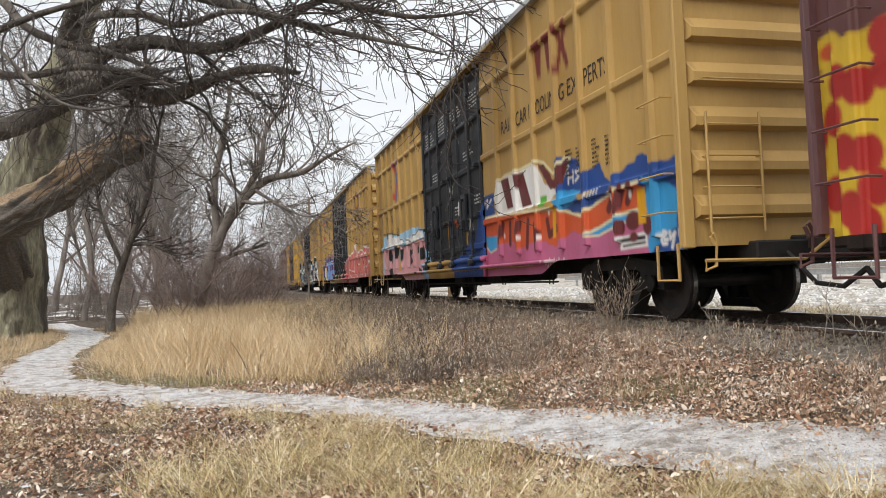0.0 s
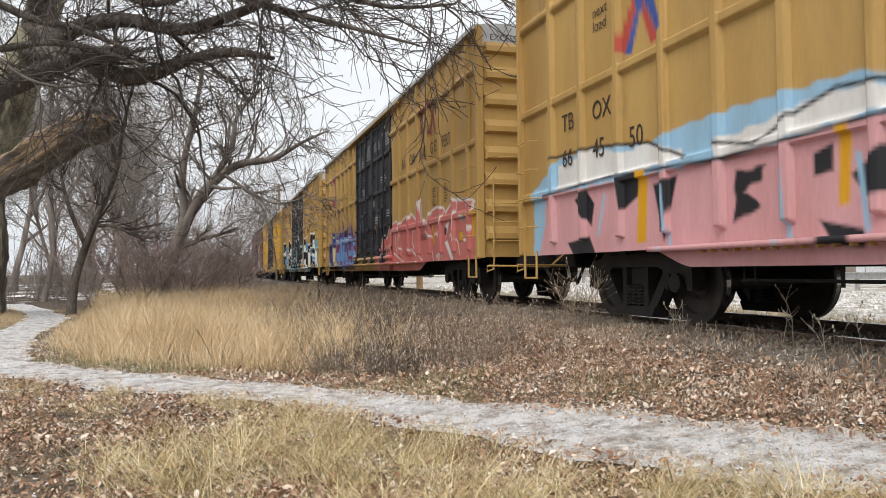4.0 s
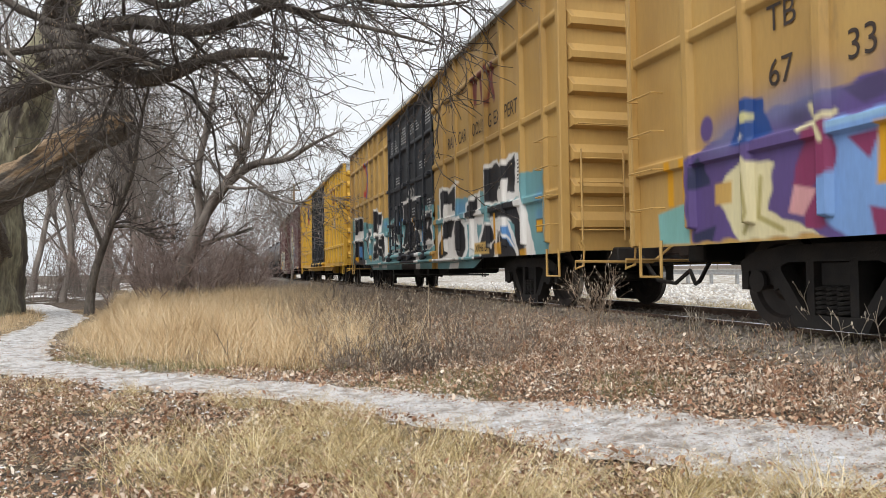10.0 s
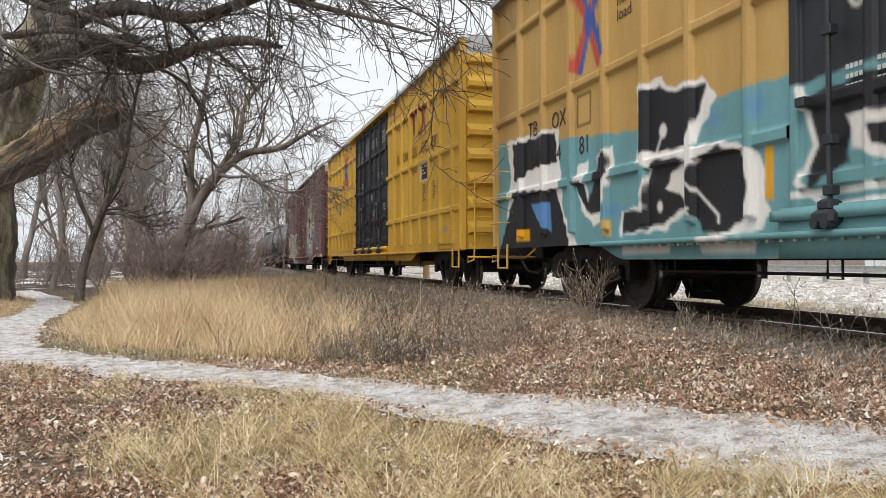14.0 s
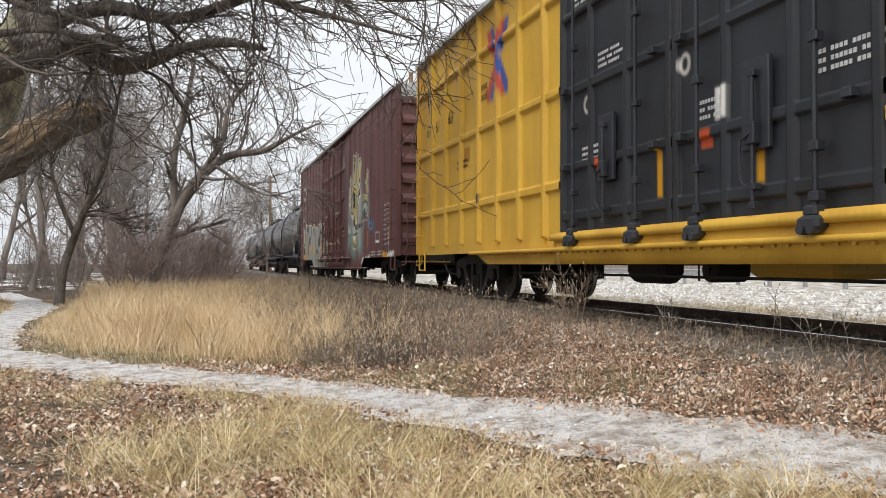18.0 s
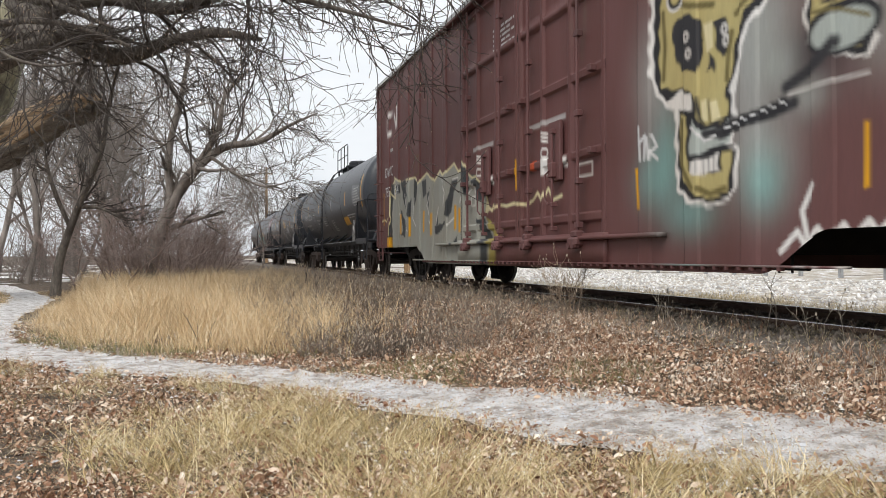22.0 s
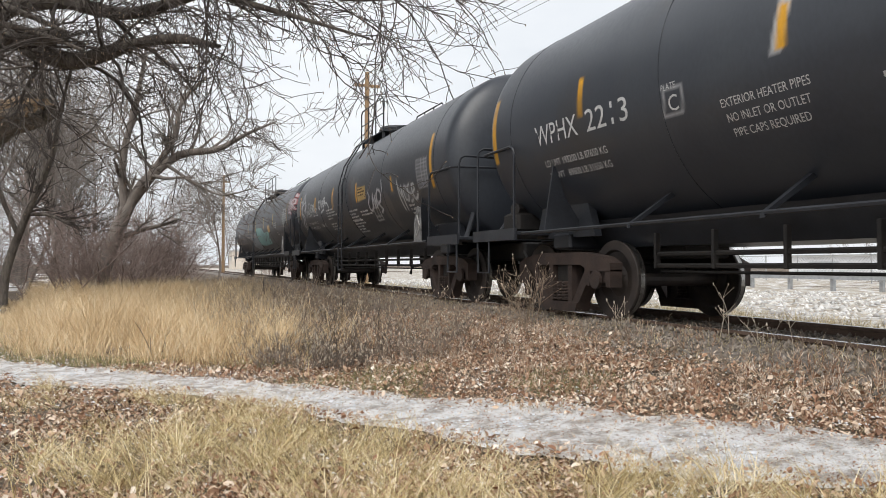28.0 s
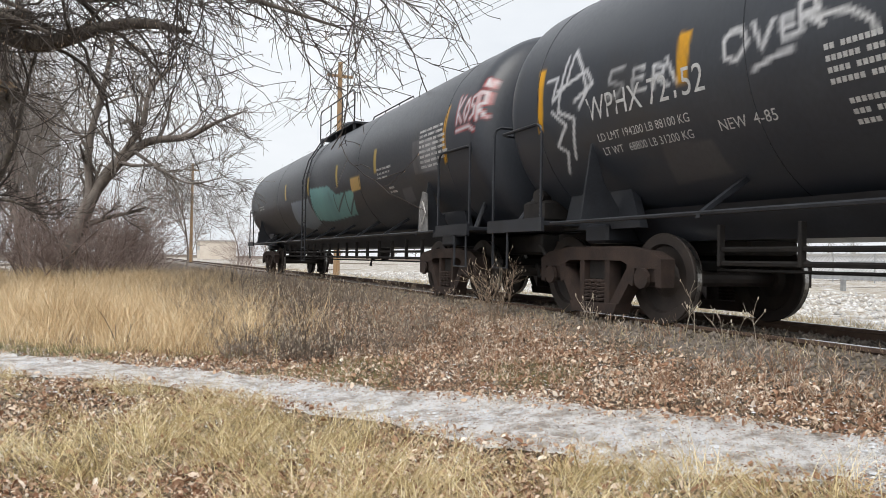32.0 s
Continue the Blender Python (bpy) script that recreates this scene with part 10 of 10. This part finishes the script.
    blades("straw_grass", "matted pale straw grass in tussocks", M_STRAW, x, y, rng.uniform(0.08, 0.30, n) * rng.uniform(0.7, 1.2, m)[idx], rng.uniform(0.0025, 0.0055, n), rng.uniform(20, 88, n), rng, 3, droop=0.75, az=comb[idx] + rng.normal(0, 0.9, n))
    # tall golden grass beyond the bend of the path
    cx = rng.uniform(-4.0, 4.2, 8600)
    cy = 8.0 + 22 * rng.uniform(0, 1, 8600) ** 1.4
    idx = np.repeat(np.arange(8600), rng.randint(5, 26, 8600))
    fan = rng.normal(0, 1, (len(idx), 2)) * rng.uniform(0.03, 0.11, 8600)[idx][:, None]
    x, y = cx[idx] + fan[:, 0], cy[idx] + fan[:, 1]
    tall = rng.normal(0, 0.1, 8600)[idx]
    inner = np.interp(y, [8.0, 9.2, 12, 15, 20, 30], [0.3, -1.35, -2.3, -2.75, -3.0, -4.0])
    outer = np.interp(y, [8.0, 9.0, 12, 16, 22, 30], [1.1, 1.25, 1.35, 1.5, 1.8, 2.4]) + 0.35 * clumpy(x, y, 4.0, 0.5)
    keep = (x > inner + 0.15 * clumpy(x, y, 2.0, 1.5)) & (rng.uniform(0, 1, len(x)) < np.clip(1.0 - (x - outer + 0.9) / 2.7, 0.03, 1) ** 2.0) & (clumpy(x, y, 9.0, 1.1) + rng.uniform(-0.3, 0.6, len(x)) > -0.25) & (gap_at(x, y) > 0.6 + 0.3 * (x > -1.2) + 0.25 * clumpy(x, y, 6.0, 1.4))
    x, y, fan, tall = x[keep], y[keep], fan[keep], tall[keep]
    n = len(x)
    edge = np.clip((gap_at(x, y) - 0.4) / 1.3, 0.3, 1)
    blades("tall_grass", "tall golden dry grass", M_TALL, x, y, (0.46 + 0.26 * clumpy(x, y, 21.0, 0.9) + tall + rng.normal(0, 0.12, n)).clip(0.08, 0.95) * edge, rng.uniform(0.0026, 0.0075, n), np.hypot(fan[:, 0], fan[:, 1]) * 160 + np.abs(rng.normal(0, 9, n)), rng, 3, droop=0.7, az=np.arctan2(fan[:, 1], fan[:, 0]) + rng.normal(0, 0.5, n))
    # golden grass on the outer side of the bend and by the wood
    x = rng.uniform(-16, -2.6, 44000)
    y = 11 + 17 * rng.uniform(0, 1, 44000)
    way_x = np.interp(y, WAY_XY[:, 1], WAY_XY[:, 0])
    keep = (x < way_x - 0.45 + 0.2 * clumpy(x, y, 3.0, 1.0)) & (clumpy(x, y, 5.0, 0.5) > -0.3)
    x, y = x[keep], y[keep]
    n = len(x)
    blades("short_dry_grass", "short golden dry grass by the wood", M_TALL, x, y, rng.uniform(0.06, 0.26, n) * (1 + 0.5 * clumpy(x, y, 33.0, 0.7)), rng.uniform(0.004, 0.008, n), rng.uniform(5, 60, n), rng, 2)
    # greenish tufts along the far edge of the path
    x, y = in_view(rng, 60000, 4.5, 11.5, lo=-16, hi=35)
    g = gap_at(x, y)
    keep = (g > 0.36) & (g < 1.4) & (y > np.interp(x, WAY_XY[::-1, 0], WAY_XY[::-1, 1])) & (clumpy(x, y, 11.0, 0.8) > 0.0)
    x, y = x[keep], y[keep]
    n = len(x)
    blades("green_tufts", "low faded green grass tufts", M_GREEN, x, y, rng.uniform(0.04, 0.13, n), rng.uniform(0.003, 0.006, n), rng.uniform(10, 70, n), rng, 2)
    # brown brush between the grass and the track
    x, y = in_view(rng, 9500, 5.2, 36.0, lo=0.0, hi=44.0, power=1.35)
    keep = (x > 0.7 + 0.4 * clumpy(x, y, 4.0, 0.5)) & (x < 4.5) & (gap_at(x, y) > 1.0) & (rng.uniform(0, 1, len(x)) < np.clip(0.05 + (y - 7.0) / 8, 0.05, 1))
    x, y = x[keep], y[keep]
    weeds("brush", "thick dead brown weeds beside the track", M_WEED, x, y, rng.uniform(0.12, 0.5, len(x)) * np.clip((y - 2) / 9, 0.4, 1), rng, 6, 0.2)
    # taller dark brush where the golden grass gives way to the slope
    x, y = in_view(rng, 9500, 7.2, 34.0, lo=-2.0, hi=27.0, power=1.3)
    mid = np.interp(y, [7, 9, 12, 16, 24, 34], [1.5, 1.75, 2.1, 2.5, 3.0, 3.4])
    keep = (x > 0.75 + 0.4 * clumpy(x, y, 4.0, 0.5)) & (x < 4.4) & (gap_at(x, y) > 0.95) & (rng.uniform(0, 1, len(x)) < 0.55 * np.exp(-((x - mid) / 1.3) ** 2) + 0.05) & (clumpy(x, y, 16.0, 0.9) + rng.uniform(-0.4, 0.5, len(x)) > -0.1)
    x, y = x[keep], y[keep]
    weeds("dark_brush", "dense dark grey-brown dead brush on the slope", M_BRUSH, x, y, rng.uniform(0.16, 0.56, len(x)) * np.clip((y - 3) / 8, 0.5, 1), rng, 8, 0.3, spread=(25, 75), thick=0.0030)
    # low russet stalks in the leaf litter
    x, y = in_view(rng, 2600, 3.4, 11.0, lo=14, hi=58)
    keep = (x > 2.2) & (x < 4.9) & (gap_at(x, y) > 0.7) & (clumpy(x, y, 12.0, 0.7) > -0.15)
    x, y = x[keep], y[keep]
    weeds("low_weeds", "low russet weeds in the leaf litter", M_LEAF, x, y, rng.uniform(0.05, 0.2, len(x)), rng, 5, None, thick=0.0014)
    # dead weeds and straw that creep up the shoulder to the rail
    x, y = rng.uniform(4.15, 5.22, 850), 1.6 + 17 * rng.uniform(0, 1, 850) ** 1.3
    keep = clumpy(x, y, 21.0, 1.3) + rng.uniform(-0.5, 0.5, len(x)) > 0.0
    x, y = x[keep], y[keep]
    weeds("shoulder_weeds", "low dead brown weeds on the ballast shoulder", M_WEED, x, y, rng.uniform(0.05, 0.19, len(x)), rng, 7, None, thick=0.0014)
    x, y = rng.uniform(4.1, 5.25, 9000), 1.5 + 17 * rng.uniform(0, 1, 9000) ** 1.3
    n = len(x)
    blades("shoulder_straw", "short broken straw lying on the ballast shoulder", M_STRAW, x, y, rng.uniform(0.03, 0.13, n), rng.uniform(0.0015, 0.004, n), rng.uniform(35, 88, n), rng, 2, droop=0.3)
    # pale grass between and beside the rails
    x, y = rng.uniform(4.6, 5.25, 1300), 1.5 + 22 * rng.uniform(0, 1, 1300) ** 1.3
    n = len(x)
    blades("trackside_grass", "thin pale grass beside the rail", M_STRAW, x, y, rng.uniform(0.06, 0.2, n), rng.uniform(0.002, 0.004, n), rng.uniform(5, 50, n), rng, 3)
    x, y = rng.uniform(7.6, 12.5, 36000), 2 + 45 * rng.uniform(0, 1, 36000) ** 1.2
    k = clumpy(x, y, 2.5, 0.35) + (9.6 - x) * 0.16 > 0.0
    x, y = x[k], y[k]
    n = len(x)
    blades("far_verge_grass", "pale dry grass along the far side of the track", M_STRAW, x, y, rng.uniform(0.1, 0.34, n), rng.uniform(0.005, 0.009, n), rng.uniform(5, 45, n), rng, 2)
    # crumbs of snow caught in the litter
    x, y = in_view(rng, 85000, 2.0, 14.0, power=1.1)
    g = gap_at(x, y)
    k = (x < 4.6) & (rng.uniform(0, 1, len(x)) < np.clip(0.75 - 0.5 * g, 0.07, 1)) & (clumpy(x, y, 14.0, 1.2) > -0.1)
    x, y = x[k], y[k]
    n = len(x)
    s = np.clip(0.0042 * np.exp(rng.normal(0, 0.75, n)), 0.0018, 0.024) * np.where(gap_at(x, y) > 0.5, 1.25, 1.0)
    z = z_at(x, y) + 0.016
    th = np.arange(6) * np.pi / 3
    rad = s[:, None] * rng.uniform(0.3, 1.5, (n, 6))
    ring = np.stack([x[:, None] + rad * np.cos(th), y[:, None] + rad * np.sin(th), np.repeat((z - 0.006)[:, None], 6, 1)], -1)
    topv = np.stack([x, y, z + s * 0.12], 1)[:, None]
    v = np.concatenate([ring, topv], 1).reshape(-1, 3)
    i = np.arange(n)[:, None, None] * 7
    f = (i + np.array([[a, (a + 1) % 6, 6] for a in range(6)])[None]).reshape(-1, 3)
    tagged(new("snow_crumbs", array_mesh("snow_crumbs", v, f, M_SNOW, True)), "small crumbs of snow in the leaf litter", "snow", kind="stuff")
    # crushed stone on the shoulder by the rail
    x, y = 3.9 + 3.3 * rng.uniform(0, 1, 14000) ** 0.8, 1.5 + 16 * rng.uniform(0, 1, 14000) ** 1.4
    n = len(x)
    s = rng.uniform(0.015, 0.035, n)
    z = z_at(x, y) + s * 0.3
    octa = np.array([[1, 0, 0], [0, 1, 0], [-1, 0, 0], [0, -1, 0], [0, 0, 1], [0, 0, -1]])
    v = (np.stack([x, y, z], 1)[:, None] + octa[None] * s[:, None, None] * rng.uniform(0.5, 1.2, (n, 6, 1))).reshape(-1, 3)
    i = np.arange(n)[:, None, None] * 6
    f = (i + np.array([[0, 1, 4], [1, 2, 4], [2, 3, 4], [3, 0, 4], [1, 0, 5], [2, 1, 5], [3, 2, 5], [0, 3, 5]])[None]).reshape(-1, 3)
    tagged(new("ballast_stones", array_mesh("ballast_stones", v, f, M_STONE)), "loose grey ballast stones by the rails", "stones", kind="stuff")


def rubble():
    """Low broken stone over the yard beyond the track."""
    rng = np.random.RandomState(19)
    n = 16000
    x, y = 9.2 + 16 * rng.uniform(0, 1, n) ** 1.3, 1 + 50 * rng.uniform(0, 1, n) ** 1.1
    s = rng.uniform(0.03, 0.13, n)
    z = z_at(x, y) + s * 0.2
    octa = np.array([[1, 0, 0], [0, 1, 0], [-1, 0, 0], [0, -1, 0], [0, 0, 0.7], [0, 0, -0.7]])
    v = (np.stack([x, y, z], 1)[:, None] + octa[None] * s[:, None, None] * rng.uniform(0.5, 1.3, (n, 6, 1))).reshape(-1, 3)
    i = np.arange(n)[:, None, None] * 6
    f = (i + np.array([[0, 1, 4], [1, 2, 4], [2, 3, 4], [3, 0, 4], [1, 0, 5], [2, 1, 5], [3, 2, 5], [0, 3, 5]])[None]).reshape(-1, 3)
    tagged(new("rubble", array_mesh("rubble", v, f, M_RUBBLE)), "pale broken stone dusted with snow", "stones", kind="stuff")


def single_plant(name, label, x, y, stems, height, lean, twigs, seeds, mat, seed, thick=0.004):
    rng = np.random.RandomState(seed)
    xs, ys = x + rng.normal(0, 0.06, stems), y + rng.normal(0, 0.06, stems)
    ob = weeds(name, label, mat, xs, ys, rng.uniform(0.6, 1.0, stems) * height, rng, twigs, seeds, thick=thick, category="plant")
    ob["kind"] = ""
    del ob["kind"]
    return ob


M_SNOW = surf("thin_snow", (0.80, 0.82, 0.86), (0.70, 0.72, 0.76), 0.7, 6, 0.3)
M_RUBBLE = surf("snowy_rubble", (0.40, 0.37, 0.33), (0.72, 0.72, 0.73), 0.9, 6, 0.4, island=True, vary=0.3)
ground_cover()
rubble()
single_plant("burr_plant", "dry burr plant with round seed heads near the rail", 4.45, 8.4, 14, 0.85, 0.3, 9, 0.8, M_WEED, 3)
single_plant("tall_weed", "tall pale dead weed stalk beside the rail", 5.0, 5.55, 2, 0.62, 0.1, 5, 0.9, M_SEED, 6, 0.005)
single_plant("tall_weed", "thin dead weed stalks beside the rail", 4.85, 4.7, 4, 0.4, 0.2, 4, 0.5, M_SEED, 8, 0.003)
single_plant("tall_weed", "thin dead weed stalks beside the rail", 4.8, 6.9, 5, 0.4, 0.2, 4, 0.5, M_SEED, 9, 0.003)
single_plant("dead_stalk", "pale dead stalk at the edge of the path", 1.25, 6.9, 2, 0.42, 0.2, 2, None, M_STRAW, 10, 0.003)
single_plant("dead_stalk", "dark dead stalk standing in the grass", 0.05, 8.6, 2, 0.5, 0.1, 2, None, M_TWIG, 12, 0.004)
single_plant("dead_stalk", "pale dead stalk in the near grass", -0.55, 3.6, 2, 0.2, 0.2, 3, None, M_STRAW, 14, 0.003)
single_plant("dead_stalk", "dark thin stalks in tall brush", 2.0, 14.5, 3, 1.0, 0.1, 5, None, M_TWIG, 15, 0.006)
single_plant("dead_stalk", "dark thin stalks in tall brush", 2.7, 11.0, 2, 0.7, 0.1, 4, None, M_TWIG, 16, 0.004)

# ---- the far side of the track ----
M_FARBEIGE = surf("far_beige_wall", (0.62, 0.55, 0.48), (0.68, 0.62, 0.55), 0.8, 0.5, 0.0)
M_FARGLASS = surf("far_pale_glass", (0.36, 0.38, 0.40), (0.44, 0.46, 0.48), 0.3, 2, 0.0)


def utility_pole(x, y, h, label):
    pole = thing("utility_pole", label, "utility pole", at=pose(x, y, 0), group="pole line")
    part("pole", Build().tube([(0, 0, -0.3), (0, 0, h * 0.5), (0, 0, h)], [0.17, 0.14, 0.11], 12), M_POLE, pole, "weathered brown timber pole")
    part("crossarm", Build().box(-0.65, 0.65, -0.06, 0.06, h - 0.75, h - 0.62, c=0.01), M_POLE, pole)
    for dx in (-0.6, -0.25, 0.25, 0.6):
        part("insulator", Build().tube([(dx, 0, h - 0.62), (dx, 0, h - 0.5), (dx, 0, h - 0.44)], [0.03, 0.055, 0.02], 8), M_GALV, pole)
    for s in (-1, 1):
        part("brace", Build().tube([(s * 0.5, 0, h - 0.7), (0, 0, h - 1.5)], 0.02, 4), M_GALV, pole)
    return pole


POLES = [((9.8, 35.5), 10.7), ((14.2, -9.0), 10.7), ((6.5, 78.0), 10.2)]
for (px, py), ph in POLES:
    utility_pole(px, py, ph, "brown timber utility pole behind the track")
for a, b in ((0, 1), (0, 2)):
    (x0, y0), h0 = POLES[a]
    (x1, y1), h1 = POLES[b]
    for dx in (-0.6, -0.25, 0.25, 0.6):
        pts = []
        for k in range(17):
            t = k / 16
            pts.append((x0 + dx + (x1 - x0) * t, y0 + (y1 - y0) * t, h0 - 0.44 + (h1 - h0) * t - 1.1 * 4 * t * (1 - t) * 0.6))
        w = part("overhead_wire", Build().tube(pts, 0.009, 4, caps=False), M_IRON, None)
        tagged(w, "thin dark overhead power wire", "wire", "pole line")


def guard_rail():
    g = thing("guard_rail", "low galvanised guard rail along the yard", "guard rail", at=pose(27, 0, 0))
    part("beam", Build().prism([(-0.04, 0.5), (0, 0.52), (0.04, 0.58), (0, 0.64), (0.04, 0.70), (0, 0.76), (-0.04, 0.78), (-0.02, 0.64)], 4, 60), M_GALV, g)
    post = Build().box(-0.08, 0.08, -0.08, 0.08, -0.05, 0.74, c=0.01).mesh("post", M_GALV)
    for k in range(24):
        part("post", post, None, g, at=pose(0.12, 5 + k * 2.3, 0))


def chain_fence():
    f = thing("chain_link_fence", "grey chain-link fence across the yard", "fence", at=pose(44, 0, 0))
    post = Build().tube([(0, 0, -0.1), (0, 0, 1.9)], 0.04, 8).mesh("post", M_GALV)
    net = Build()
    for k in range(13):
        for s in (0, 1):
            p0, p1 = (k * 0.25, 0.1), (k * 0.25 + 1.7 * (1 if s else -1), 1.8)
            lo, hi = sorted((p0, p1))
            a = np.array(p0)
            b = np.array(p1)
            t0, t1 = 0.0, 1.0
            d = b - a
            if d[0] > 0:
                t1 = min(t1, (3.0 - a[0]) / d[0])
            else:
                t1 = min(t1, a[0] / -d[0])
            if t1 > 0.02:
                q = a + d * t1
                net.tube([(0, a[0], a[1]), (0, q[0], q[1])], 0.012, 3)
    net = net.mesh("net", M_GALV)
    for k in range(18):
        part("post", post, None, f, at=pose(0, 2 + k * 3.0, 0))
        if k % 5 != 3:
            part("net", net, None, f, at=pose(0, 2 + k * 3.0, 0))
    part("top_rail", Build().tube([(0, 2, 1.85), (0, 53, 1.85)], 0.03, 6), M_GALV, f)


def far_building(x, y, w, d, h, label, mat, bays):
    b = thing("building", label, "building", at=pose(x, y, 0))
    part("wall", Build().box(-w / 2, w / 2, -d / 2, d / 2, -0.2, h), mat, b)
    part("roof", Build().box(-w / 2 - 0.3, w / 2 + 0.3, -d / 2 - 0.3, d / 2 + 0.3, h, h + 0.35), M_FARGREY, b)
    for k in range(bays):
        yy = -d / 2 + (k + 0.5) * d / bays
        part("window", Build().box(-w / 2 - 0.06, -w / 2 + 0.05, yy - d / bays * 0.2, yy + d / bays * 0.2, h * 0.5, h * 0.72), M_FARGLASS, b)


def far_woods():
    """A strip of distant woods all round the horizon."""
    rng = np.random.RandomState(3)
    n = 95
    a = rng.uniform(-1.2, 2.6, n)
    r = rng.uniform(170, 280, n)
    x, y = r * np.sin(a), r * np.cos(a)
    k = ~((np.abs(x - 6) < 9))
    x, y = x[k], y[k]
    n = len(x)
    h = rng.uniform(6, 13, n)
    p = np.zeros((n, 5, 3))
    d = unit(np.stack([rng.normal(0, 0.1, n), rng.normal(0, 0.1, n), np.ones(n)], 1))
    p[:, 0] = np.stack([x, y, np.full(n, -0.5)], 1)
    for s in range(1, 5):
        p[:, s] = p[:, s - 1] + d * (h / 4)[:, None]
    r0 = (h * 0.014)[:, None] * np.linspace(1, 0.2, 5)[None]
    b1, q1 = sprout(rng, p, r0, 16, (2.0, 4.5), (20, 60), 4, 0.15, 0.05, 0.2, 1.0, 0.5, 0.4)
    b2, q2 = sprout(rng, b1, q1, 5, (0.8, 2.0), (20, 60), 3, 0.15, 0.02, 0.1, 1.0, 0.7, 0.5)
    tagged(new("far_woods", array_mesh("far_woods", *stack([tubes(p, r0, 4), tubes(b1, q1, 3), tubes(b2, np.maximum(q2, 0.02), 3)]), M_FARBARK)), "distant bare grey woods along the horizon", "woods", kind="stuff")


guard_rail()
chain_fence()
far_building(23, 200, 9, 8, 4.5, "pale beige building far past the track", M_FARBEIGE, 3)
far_building(105, 60, 10, 70, 2.6, "long low white building far across the yard", M_FARWHITE, 5)
far_woods()

# ---- movement of the train ----
def run_at(t):
    """How far the train has run after t seconds, from a gently rising speed."""
    s = RUN[0] + RUN[1] * t + RUN[2] * t ** 2 + RUN[3] * t ** 3 + RUN[4] * t ** 4 + RUN[5] * t ** 5
    # small surges as the slack runs in and out
    return s + sum(k * math.exp(-((t - at) / w) ** 2) for at, w, k in ((1.6, 0.8, -0.08), (7.1, 0.8, -0.24), (23.2, 0.9, 0.2), (30.1, 0.8, -0.22)))


def motions():
    for car, y in CARS:
        walk(car, [(k * 0.5, pose(TRACK_X, y - run_at(k * 0.5), RAIL_Z)) for k in range(65)])
    steps = [k * 0.1 for k in range(321)]
    for w, y in WHEELS:
        walk(w, [(t, pose(0, y, WHEEL_R, math.degrees(run_at(t) / WHEEL_R))) for t in steps])


motions()
